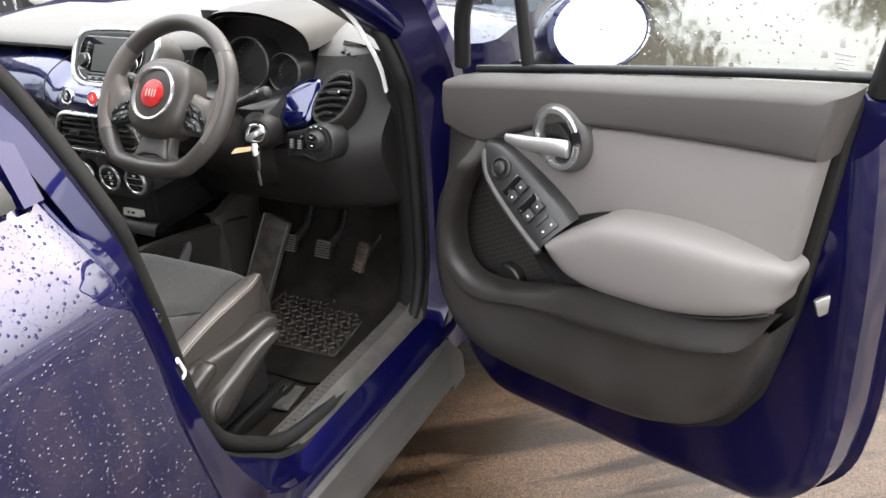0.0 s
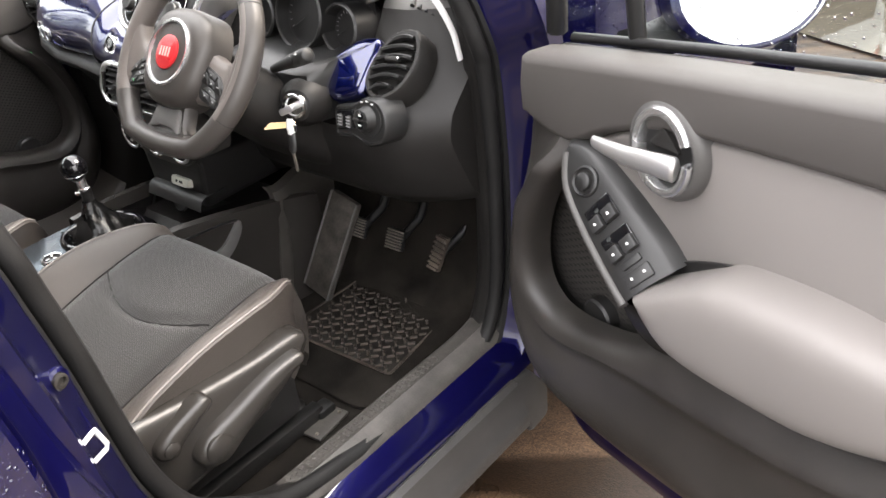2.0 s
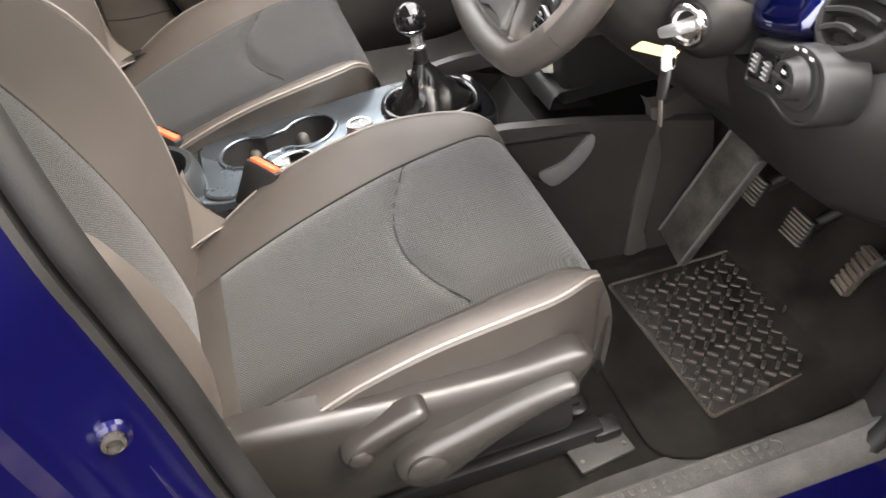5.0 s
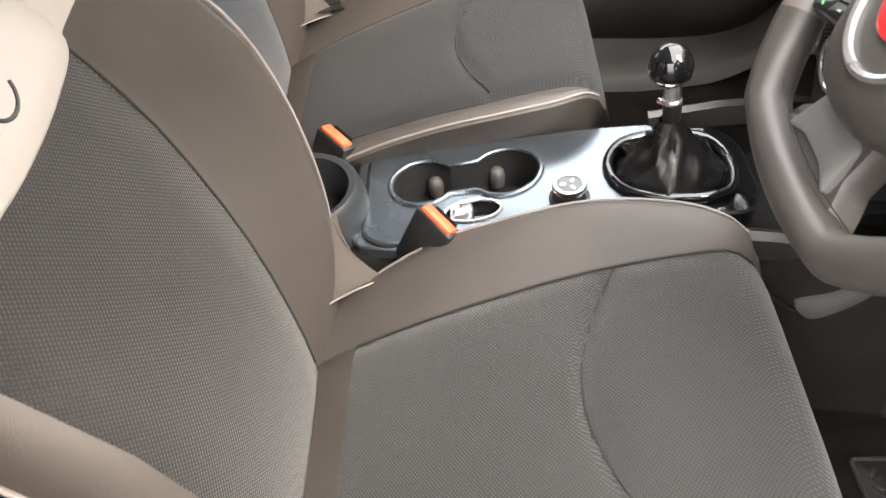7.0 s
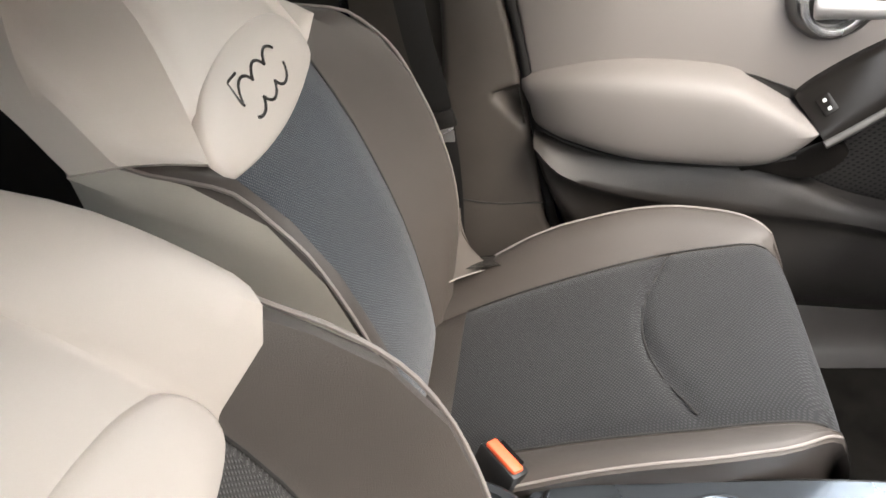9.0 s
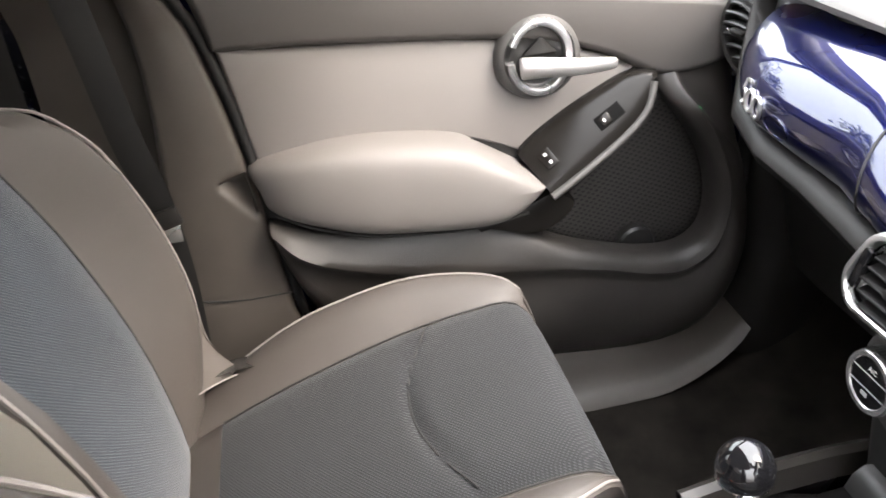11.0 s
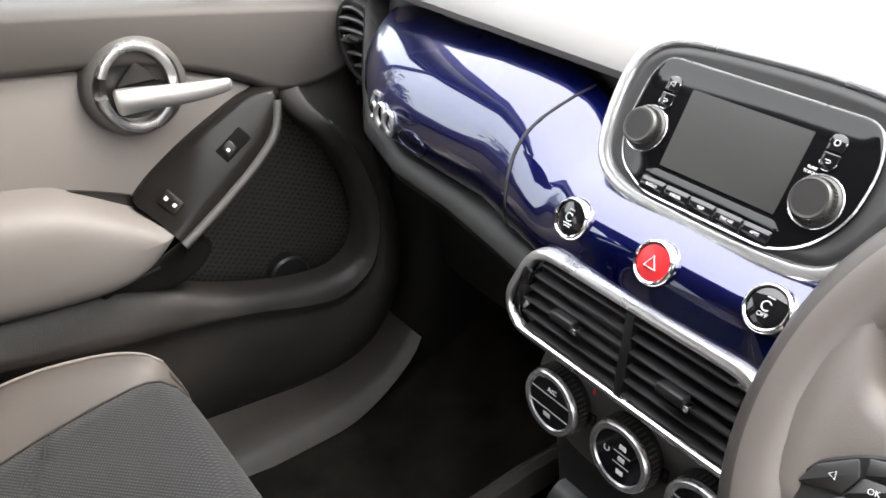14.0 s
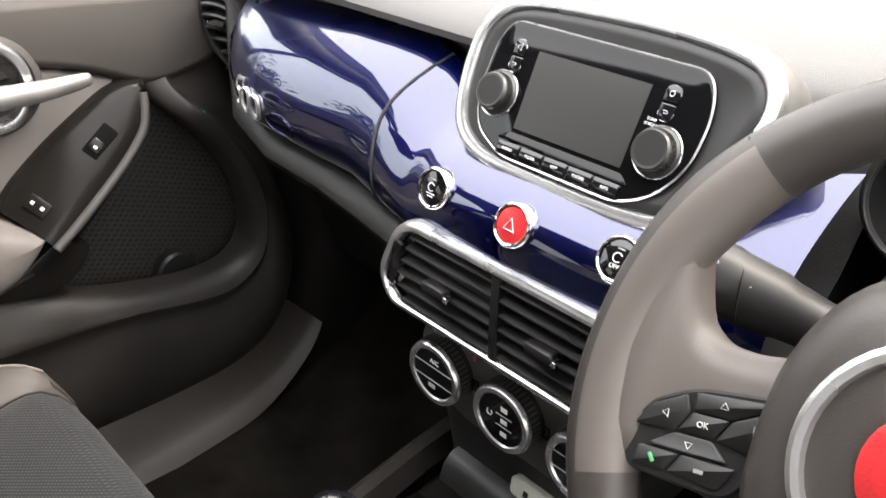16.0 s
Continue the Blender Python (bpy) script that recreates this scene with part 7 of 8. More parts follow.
# bottom spoke with darker inlay
rows = []
for v, w, h in ((-0.05, 0.050, 0.004), (-0.08, 0.046, 0.0), (-0.11, 0.046, -0.004), (-0.122, 0.056, -0.004), (-0.134, 0.070, 0.0)):
    rows.append([wm @ Vector((x * w, v, h + hh)) for x, hh in ((-1, -0.02), (-1.02, -0.004), (-0.9, 0.004), (0, 0.006), (0.9, 0.004), (1.02, -0.004), (1, -0.02))])
loft("spoke", rows, LEATHER, wheel, "leather-covered lower spoke")
puff("spoke_inlay", rounded([(-0.034, -0.085), (0.034, -0.085), (0.044, -0.128), (0.02, -0.118), (-0.02, -0.118), (-0.044, -0.128)], 0.008), [(0.0, -0.002), (0.0, 0.006), (0.002, 0.0075)], on(wm), CLAD, wheel, "grey spoke inlay")
hub = smooth_line([(0, 0.082), (0.055, 0.070), (0.078, 0.030), (0.078, -0.02), (0.066, -0.060), (0.03, -0.085), (-0.03, -0.085), (-0.066, -0.060), (-0.078, -0.02), (-0.078, 0.030), (-0.055, 0.070)], 5, closed=True)
puff("hub", hub, [(1.0, -0.03), (1.0, 0.010), (0.97, 0.020), (0.9, 0.028), (0.75, 0.034), (0.5, 0.036), (0.2, 0.037)], on(wm), LEATHER, wheel, "dark padded hub", spine=((0, -0.005), (0, 0.005)))
em_ = wm @ Matrix.Translation((0, 0.0, 0.036)) @ Matrix.Scale(1.13, 4)
turned("hub_ring", [(0.0505, -0.006), (0.0505, 0.002), (0.048, 0.004), (0.045, 0.003), (0.044, -0.001)], em_, SILVER, wheel, "satin silver ring", seg=44, caps=False)
turned("emblem", [(0.0255, -0.002), (0.0255, 0.003), (0.023, 0.0045), (0.0, 0.0045)], em_, RED, wheel, "round red badge", seg=32)
puff("badge", rounded([(-0.017, -0.013), (0.017, -0.013), (0.019, 0.0), (0.017, 0.013), (-0.017, 0.013), (-0.019, 0.0)], 0.008), [(0.0, 0.003), (0.0, 0.0052), (0.001, 0.0056)], on(em_), RED, wheel, "raised plain red badge")
for k in range(4):
    block("badge_bar", (0.003, 0.014, 0.0008), em_ @ Matrix.Translation((-0.0105 + 0.007 * k, 0.0, 0.0058)), PALE, wheel, "pale bar on the badge", r=0)

# ---- ignition keys ----
keys = thing("car_keys", (0.505, 0.455, 0.87), "car keys with a paper tag hanging in the ignition lock", "keys")
block("key_head", (0.030, 0.012, 0.036), im @ Matrix.Translation((0, 0, 0.020)) @ Matrix.Rotation(0.4, 4, "Z"), SILVER, keys, "bright key head", r=0.004)
tube("key_ring", [Vector((0.505, 0.468, 0.957)) + Vector((0.012 * math.cos(a), 0, 0.012 * math.sin(a))) for a in [2 * math.pi * i / 20 for i in range(20)]], 0.0011, CHROME, keys, "steel key ring", seg=6, closed=True)
puff("paper_tag", rounded([(-0.030, -0.006), (0.026, 0.002), (0.030, 0.014), (-0.022, 0.008)], 0.004), [(0.0, 0.0), (0.0, 0.0008)], on(basis((0.478, 0.462, 0.952), (0.2, -0.6, 0.8))), PAPER, keys, "creased orange paper tag", close_back=True)
rows = []
for t, w in ((0, 0.007), (0.1, 0.0095), (0.5, 0.0095), (0.85, 0.0085), (1, 0.006)):
    c = Vector((0.506, 0.464, 0.948)).lerp(Vector((0.511, 0.456, 0.915)), t)
    rows.append([c + Vector((w * math.cos(a), 0.0045 * math.sin(a), 0)) for a in [2 * math.pi * i / 12 for i in range(12)]])
loft("fob", rows, BLACK, keys, "black key fob", closed=True, caps=True)
block("key_blade", (0.007, 0.0022, 0.034), Matrix.Translation((0.5125, 0.455, 0.897)), STEEL, keys, "brass-coloured key blade", r=0.0005)
tube("key_strap", [(0.507, 0.466, 0.972), (0.508, 0.462, 0.96), (0.507, 0.463, 0.947)], 0.006, WHITE, keys, "bright strap", seg=8)

# ---- centre console ----
con = thing("centre_console", (0, 0.15, 0.39), "centre console with satin silver top plate and two cup holders", "console")


def deck(y):
    return ease([(-0.35, 0.66), (-0.10, 0.660), (0.05, 0.668), (0.18, 0.680), (0.40, 0.676), (0.50, 0.655), (0.64, 0.650)], y)


rows = []
for y in (-0.42, -0.30, -0.18, -0.10, -0.085, -0.0845, 0.0, 0.1, 0.2, 0.3, 0.4, 0.48, 0.56, 0.64, 0.72):
    w = ease([(-0.42, 0.085), (0.2, 0.098), (0.4, 0.125), (0.62, 0.155), (0.72, 0.165)], y)
    z = deck(y) - 0.012 if y < 0.43 else deck(y) - 0.03
    zi = z - 0.10 if -0.0848 < y < 0.41 else z - 0.006
    rows.append([(-w - 0.02, y, 0.385), (-w - 0.005, y, 0.55), (-w, y, z - 0.02), (-w + 0.008, y, z - 0.003), (-w + 0.012, y, zi), (0, y, zi), (w - 0.012, y, zi), (w - 0.008, y, z - 0.003), (w, y, z - 0.02), (w + 0.005, y, 0.55), (w + 0.02, y, 0.385)])
loft("console_body", rows, TRIM, con, "dark plastic console body")
# grey trim arm beside the driver's leg, with its dark opening
for s_ in (-1, 1):
    rows = []
    for y, z in ((0.30, 0.690), (0.40, 0.688), (0.50, 0.676), (0.60, 0.658), (0.68, 0.640), (0.74, 0.625)):
        w = ease([(0.30, 0.118), (0.45, 0.142), (0.62, 0.165), (0.74, 0.178)], y)
        rows.append([(s_ * (w - 0.02), y, z - 0.03), (s_ * (w - 0.012), y, z - 0.004), (s_ * (w - 0.002), y, z), (s_ * (w + 0.008), y, z - 0.006), (s_ * (w + 0.011), y, z - 0.03), (s_ * (w + 0.012), y, z - 0.09), (s_ * (w + 0.015), y, 0.50), (s_ * (w + 0.03), y, 0.39)])
    loft("console_flank", rows, SHIELD, con, "dark grey console flank")
    sl = smooth_line([(0.36, 0.655), (0.44, 0.657), (0.518, 0.652), (0.531, 0.636), (0.505, 0.598), (0.46, 0.570), (0.42, 0.585)], 5, closed=True)
    puff("flank_opening", sl, [(0.0, 0.02), (0.0, 0.035), (0.004, 0.034), (0.012, 0.018)], (lambda y, z, h, s_=s_: (s_ * (ease([(0.30, 0.118), (0.45, 0.142), (0.62, 0.165)], y) - 0.019 + h), y, z)), BLACK, con, "dark opening in the flank")
    # pale sliver: daylight on the pocket's inner face, put in as colour
    sl = smooth_line([(0.440, 0.590), (0.452, 0.567), (0.470, 0.564), (0.505, 0.590), (0.527, 0.618), (0.533, 0.640), (0.526, 0.648), (0.508, 0.630), (0.480, 0.605)], 5, closed=True)
    puff("lit_sliver", sl, [(0.0, 0.03), (0.0, 0.037), (0.002, 0.038)], (lambda y, z, h, s_=s_: (s_ * (ease([(0.30, 0.118), (0.45, 0.142), (0.62, 0.165)], y) - 0.019 + h), y, z)), CLAD, con, "sliver of the opening, pale as if lit")
rows = []
for y, g in ((0.630, -0.016), (0.633, -0.002), (0.645, 0.0), (0.67, -0.008), (0.71, -0.028), (0.76, -0.045), (0.84, -0.05)):
    w = ease([(0.45, 0.157), (0.62, 0.180), (0.74, 0.192), (0.84, 0.196)], y) + g
    rows.append([(w - 0.03, y, 0.675), (w - 0.012, y, 0.665), (w - 0.006, y, 0.64), (w, y - 0.012, 0.58), (w + 0.004, y - 0.032, 0.50), (w + 0.010, y - 0.048, 0.43), (w + 0.018, y - 0.055, 0.392)])
loft("tunnel_lining", rows, TUNNEL, con, "dark moulded tunnel lining")

# silver plate with holes for the cups, brake switch and gear lever
CUP = [(-0.031, -0.010, 0.046), (-0.031, 0.100, 0.048)]


def cup_outline():
    pts = []
    for i in range(25):
        a = radians(-40 - 280 * i / 24)
        pts.append((CUP[0][0] + CUP[0][2] * math.sin(a) * -1, CUP[0][1] + CUP[0][2] * math.cos(a)))
    for i in range(25):
        a = radians(140 - 280 * i / 24)
        pts.append((CUP[1][0] + CUP[1][2] * math.sin(a) * -1, CUP[1][1] + CUP[1][2] * math.cos(a)))
    return [np.array(p) for p in pts]


def dk(x, y, h):
    return (x, y, deck(y) + h)


plate_o = rounded([(-0.098, -0.086), (0.060, -0.086), (0.078, -0.06), (0.080, 0.24), (0.079, 0.300), (0.068, 0.302), (0.054, 0.262), (0.030, 0.238), (-0.010, 0.228), (-0.045, 0.238), (-0.066, 0.264), (-0.078, 0.302), (-0.094, 0.300), (-0.098, 0.2)], [0.02, 0.03, 0.02, 0.05, 0.008, 0.006, 0.02, 0.02, 0.02, 0.02, 0.02, 0.006, 0.008, 0.05], 5)
cups_o = cup_outline()
# sheet between outer edge and the cup opening, in two rings that share its rim
def holed(name, outer, holes, material, parent, label, h=0.0):
    """A sheet on the console deck with holes, filled by triangles."""
    bm = bmesh.new()
    edges = []
    for loop in [outer] + holes:
        vs = [bm.verts.new(dk(p[0], p[1], h)) for p in loop]
        edges += [bm.edges.new((vs[i - 1], vs[i])) for i in range(len(vs))]
    bmesh.ops.triangle_fill(bm, edges=edges, use_beauty=True, use_dissolve=False)
    bm.verts.index_update()
    verts = [v.co.copy() for v in bm.verts]
    faces = [[v.index for v in f.verts] for f in bm.faces]
    bm.free()
    return build(name, verts, faces, material, parent, label)


epb_o = ellipse(0.038, 0.055, 0.020, 0.037, 24)
boot_o = smooth_line([(-0.068, 0.31), (-0.055, 0.255), (-0.01, 0.232), (0.04, 0.25), (0.062, 0.31), (0.052, 0.37), (0.0, 0.388), (-0.055, 0.37)], 4, closed=True)
base_o = rounded([(-0.104, -0.105), (0.070, -0.105), (0.086, -0.06), (0.087, 0.24), (0.080, 0.30), (-0.095, 0.30), (-0.104, 0.2)], [0.02, 0.03, 0.02, 0.05, 0.02, 0.02, 0.05], 5)
loft("base_plate", [[dk(p[0], p[1], -0.022) for p in base_o], [dk(p[0], p[1], -0.008) for p in base_o], [dk(p[0], p[1], -0.006) for p in inset(base_o, 0.002)], [dk(p[0], p[1], -0.006) for p in inset(base_o, 0.014)]], CONSOLE, con, "satin silver base round the tray", closed=True)
tube("tray_groove", [dk(p[0], p[1], -0.0045) for p in inset(plate_o, -0.0035)], 0.0022, BLACK, con, "dark groove round the tray", seg=6, closed=True)
holed("top_plate", plate_o, [cups_o, epb_o], CONSOLE, con, "satin silver top plate")
gb_o = rounded([(-0.096, 0.215), (0.084, 0.215), (0.078, 0.395), (0.04, 0.412), (-0.05, 0.412), (-0.088, 0.395)], 0.02, 4)
holed("gaiter_base", gb_o, [boot_o], GLOSS, con, "gloss black base of the gear lever", -0.004)
loft("base_edge", [[dk(p[0], p[1], -0.004) for p in gb_o], [dk(p[0], p[1], -0.007) for p in inset(gb_o, -0.003)], [dk(p[0], p[1], -0.03) for p in inset(gb_o, -0.003)]], BLACK, con, "black edge of the base", closed=True)
loft("plate_edge", [[dk(p[0], p[1], 0.0) for p in plate_o], [dk(p[0], p[1], -0.002) for p in inset(plate_o, -0.002)], [dk(p[0], p[1], -0.014) for p in inset(plate_o, -0.002)]], CONSOLE, con, closed=True)
tube("cup_rim", [dk(p[0], p[1], 0.0005) for p in cups_o], 0.0042, CONSOLE, con, "bright rim of the cup holders", seg=8, closed=True)
loft("cup_wall", [[dk(p[0], p[1], 0.001) for p in cups_o], [dk(p[0], p[1], -0.012) for p in inset(cups_o, 0.004)], [dk(p[0], p[1], -0.055) for p in inset(cups_o, 0.008)], [dk(p[0], p[1], -0.060) for p in inset(cups_o, 0.012)]], BLACK, con, "black cup holder walls", closed=True)
for x, y, r in CUP:
    turned("cup_floor", [(r - 0.004, 0.0), (r - 0.012, -0.003), (0.0, -0.003)], Matrix.Translation(dk(x, y, -0.057)), BLACK, con, "black cup holder floor")
    q_ = 1 if y < 0.05 else -1
    for dx_, dy_ in ((0.016, 0.034), (-0.034, 0.012)):
        turned("cup_grip", [(0.010, -0.020), (0.0115, -0.006), (0.0105, 0.003), (0.007, 0.008), (0.0, 0.010)], Matrix.Translation((x + dx_, y + q_ * dy_, deck(y) - 0.030)), HOOD, con, "rubber cup grip", seg=14)
# parking brake switch
loft("switch_well", [[dk(p[0], p[1], 0.0005) for p in epb_o], [dk(p[0], p[1], -0.012) for p in inset(epb_o, 0.003)]], GLOSS, con, "black brake switch well", closed=True)
tube("switch_rim", [dk(p[0], p[1], 0.001) for p in epb_o], 0.0022, SILVER, con, "silver rim", seg=6, closed=True)
puff("well_floor", inset(epb_o, 0.002), [(0.0, -0.012), (0.001, -0.0115)], dk, GLOSS, con, "black well floor")
sw = block("brake_switch", (0.030, 0.030, 0.012), Matrix.Translation(dk(0.038, 0.040, -0.004)) @ Matrix.Rotation(0.2, 4, "X"), SILVER, con, "silver parking brake switch", r=0.004)
block("mark", (0.012, 0.012, 0.0006), Matrix.Translation(dk(0.038, 0.038, 0.0022)) @ Matrix.Rotation(0.2, 4, "X"), WHITE, sw, r=0)
# drive mode knob
mk_ = Matrix.Translation(dk(0.040, 0.178, 0.0))
md = turned("mode_knob", [(0.026, -0.004), (0.026, 0.003), (0.0215, 0.004), (0.0215, 0.020), (0.020, 0.023), (0.0, 0.023)], mk_, BLACK, con, "black drive mode knob with chrome cap")
turned("knob_ring", [(0.0214, 0.016), (0.0218, 0.0225), (0.0200, 0.0250), (0.0165, 0.0248)], mk_, CHROME, md, "chrome ring", caps=False)
turned("knob_cap", [(0.0168, 0.0238), (0.0, 0.0240)], mk_, GLOSS, md, "gloss black cap")
for a in (0.5, 2.6, 4.7):
    block("mark", (0.007, 0.004, 0.0006), mk_ @ Matrix.Rotation(a, 4, "Z") @ Matrix.Translation((0.008, 0, 0.0244)), WHITE, md, r=0)
# rear round bin
BINM = mat("bin_plastic", (0.030, 0.033, 0.036), 0.36, grain=900, bump=0.12, vary=0.1)
bm_ = Matrix.Translation((0.004, -0.170, 0.698))
turned("round_bin", [(0.088, -0.10), (0.086, -0.03), (0.080, -0.004), (0.074, 0.002), (0.066, 0.0), (0.062, -0.02), (0.058, -0.07), (0.0, -0.072)], bm_, BINM, con, "dark round bin", seg=36, caps=False)
# 12 V socket in the cubby
turned("socket", [(0.024, 0.0), (0.024, 0.004), (0.021, 0.006), (0.018, 0.004), (0.0, 0.004)], basis((-0.015, 0.515, 0.655), (0.1, -0.9, 0.45)), BLACK, con, "black power socket cap")
block("mark", (0.010, 0.004, 0.0006), basis((-0.015, 0.510, 0.658), (0.1, -0.9, 0.45)), WHITE, con, r=0)

# ---- gear lever ----
gear = thing("gear_lever", (0, 0.31, 0.68), "gear lever with a gloss black ball knob and black leather gaiter", "gear lever")
rows = []
for j, (r, z) in enumerate(((0.063, -0.002), (0.062, 0.006), (0.056, 0.018), (0.046, 0.028), (0.036, 0.040), (0.027, 0.052), (0.020, 0.064), (0.0155, 0.076), (0.0120, 0.086))):
    row = []
    for i in range(36):
        a = 2 * math.pi * i / 36
        rr = r * (1 + (0.12 * math.sin(5 * a + j * 0.9) + 0.09 * math.sin(9 * a - j * 1.4) + 0.04 * math.sin(15 * a + 2 * j)) * (1 if 1 < j < 7 else 0.1))
        row.append((rr * math.cos(a) * 0.95, 0.31 - 0.004 * j * 0.2 + rr * math.sin(a) * 1.1, 0.676 + z + (0.004 * math.sin(4 * a + j * 2) if 0 < j < 7 else 0)))
    rows.append(row)
loft("gaiter", rows, mat("gaiter_leather", (0.006, 0.0058, 0.0058), 0.26, grain=500, bump=0.2), gear, "creased black leather gaiter", closed=True)
tube("gaiter_frame", [(p[0], p[1], deck(p[1]) + 0.003) for p in boot_o], 0.0075, GLOSS, gear, "gloss black gaiter frame", seg=8, closed=True)
turned("collar", [(0.0105, -0.03), (0.0115, 0.02), (0.0115, 0.024), (0.0085, 0.026), (0.0085, 0.05)], Matrix.Translation((0, 0.305, 0.765)), BLACK, gear, "black shift collar")
turned("stem", [(0.0115, 0.0), (0.012, 0.004), (0.010, 0.006), (0.0095, 0.030)], Matrix.Translation((0, 0.303, 0.787)), SILVER, gear, "silver stem")
turned("button", [(0.004, 0.0), (0.004, 0.01), (0.0, 0.011)], basis((-0.010, 0.298, 0.778), (-0.7, -0.7, 0)), CHROME, gear, "bright button", seg=12)
gk = Matrix.Translation((0.0, 0.298, 0.838))
turned("knob", [(0.010, -0.026)] + [(0.0265 * math.cos(t), 0.0265 * math.sin(t)) for t in [radians(-60 + 10 * i) for i in range(15)]] + [(0.001, 0.0265)], gk, GLOSS, gear, "gloss black ball knob", seg=32)
tube("knob_band", [gk @ Vector((0.0240 * math.cos(a), 0.0240 * math.sin(a), -0.0115)) for a in [2 * math.pi * i / 32 for i in range(32)]], 0.0012, CHROME, gear, "chrome band", seg=6, closed=True)
turned("knob_cap", [(0.021, 0.0165), (0.017, 0.0212), (0.010, 0.0258), (0.0, 0.0275)], gk, GLOSS, gear, "gloss black cap", seg=24)

# ---- seat belt buckles and belt ----
for at, yaw, tilt, nod, lab in (((-0.112, -0.132, 0.690), -0.72, -0.30, -0.25, "black seat belt buckle with an orange-red release, on the passenger side"), ((0.092, 0.016, 0.704), -0.62, 0.25, -0.60, "black seat belt buckle with an orange-red release, leaning over")):
    bk_ = thing("seat_belt_buckle", (at[0], at[1], at[2] - 0.08), lab, "seat belt buckle", "seat belt buckles")
    m = Matrix.Translation(at) @ Matrix.Rotation(yaw, 4, "Z") @ Matrix.Rotation(tilt, 4, "Y") @ Matrix.Rotation(nod, 4, "X")
    if nod < -0.5:
        m = basis(at, (-0.10, 0.48, 0.87), up=(0.60, 0.55, -0.2))
    block("buckle_body", (0.030, 0.062, 0.078), m @ Matrix.Translation((0, 0, -0.036)), BLACK, bk_, "black buckle body", r=0.006)
    block("release", (0.017, 0.050, 0.008), m @ Matrix.Translation((0.003, 0.0, 0.0035)), ORANGE, bk_, "orange-red release button", r=0.003)
    block("slot", (0.006, 0.036, 0.003), m @ Matrix.Translation((-0.0085, 0, 0.0048)), VOID, bk_, r=0)
    tube("stalk", [m @ Vector((0, 0, -0.06)), m @ Vector((0.005, -0.012, -0.10)), m @ Vector((0.01, -0.02, -0.16))], 0.012, BLACK, bk_, "black webbing stalk", flat=0.5)
belt_ = thing("seat_belt", (-0.64, -0.27, 0.55), "dark grey seat belt hanging beside the centre pillar", "seat belt")
path = smooth_line([(-0.60, -0.33, 1.40), (-0.625, -0.295, 1.20), (-0.63, -0.272, 1.0), (-0.632, -0.255, 0.90), (-0.64, -0.25, 0.75), (-0.645, -0.26, 0.56)], 4)
loft("webbing", [[(p[0], p[1] - 0.022, p[2]), (p[0] + 0.002, p[1], p[2]), (p[0], p[1] + 0.022, p[2])] for p in path], BLACK, belt_, "dark belt webbing")
block("tongue", (0.010, 0.045, 0.030), Matrix.Translation((-0.623, -0.248, 0.872)) @ Matrix.Rotation(0.25, 4, "X"), TRIM, belt_, "plastic belt tongue", r=0.004)
block("tongue_plate", (0.003, 0.026, 0.030), Matrix.Translation((-0.622, -0.243, 0.850)), SILVER, belt_, "steel belt tongue plate", r=0.001)

# ---- pedals ----
def pedal(name, at, size, lab, ribs, tilt):
    p_ = thing(name, (at[0], at[1], at[2] - 0.04), lab, "pedal", "pedals")
    m = Matrix.Translation(at) @ Matrix.Rotation(radians(tilt), 4, "X") @ Matrix.Rotation(radians(0 if ribs else 9), 4, "Y")
    block("pad", (size[0], 0.014, size[1]), m, BLACK if ribs else RUBBER, p_, "worn pedal pad", r=0.005)
    n = ribs or 7
    for i in range(n):
        z = -size[1] / 2 + size[1] * (i + 0.5) / n
        block("rib", (size[0] * 0.94, 0.007, size[1] / n * 0.5), m @ Matrix.Translation((0, -0.009, z)), STEEL if ribs else RUBBER, p_, "worn raised rib", r=0.001)
    tube("pedal_arm", [m @ Vector((0, 0.01, 0.0)), m @ Vector((0.004, 0.06, 0.05)), m @ Vector((0.004, 0.08, 0.20))], 0.010, BLACK, p_, "black pedal arm")


pedal("clutch_pedal", (0.310, 0.745, 0.560), (0.047, 0.046), "clutch pedal with a worn ribbed rubber pad", 7, -28)
pedal("brake_pedal", (0.417, 0.752, 0.555), (0.047, 0.047), "brake pedal with a worn ribbed rubber pad", 7, -28)
pedal("accelerator_pedal", (0.510, 0.785, 0.530), (0.031, 0.082), "long dusty accelerator pedal", 0, -25)
rest = thing("foot_rest", (0.25, 0.74, 0.42), "worn plastic foot rest with pale edges", "foot rest")
m = Matrix.Translation((0.258, 0.698, 0.520)) @ Matrix.Rotation(radians(-24), 4, "X") @ Matrix.Rotation(radians(12), 4, "Y")
block("rest_pad", (0.088, 0.02, 0.25), m, RESTPAD, rest, "scuffed dark pad", r=0.008)
for s_ in (-1, 1):
    block("rest_edge", (0.0025, 0.006, 0.245), m @ Matrix.Translation((s_ * 0.042, -0.010, 0)), CLAD, rest, "pale raised edge", r=0.001)

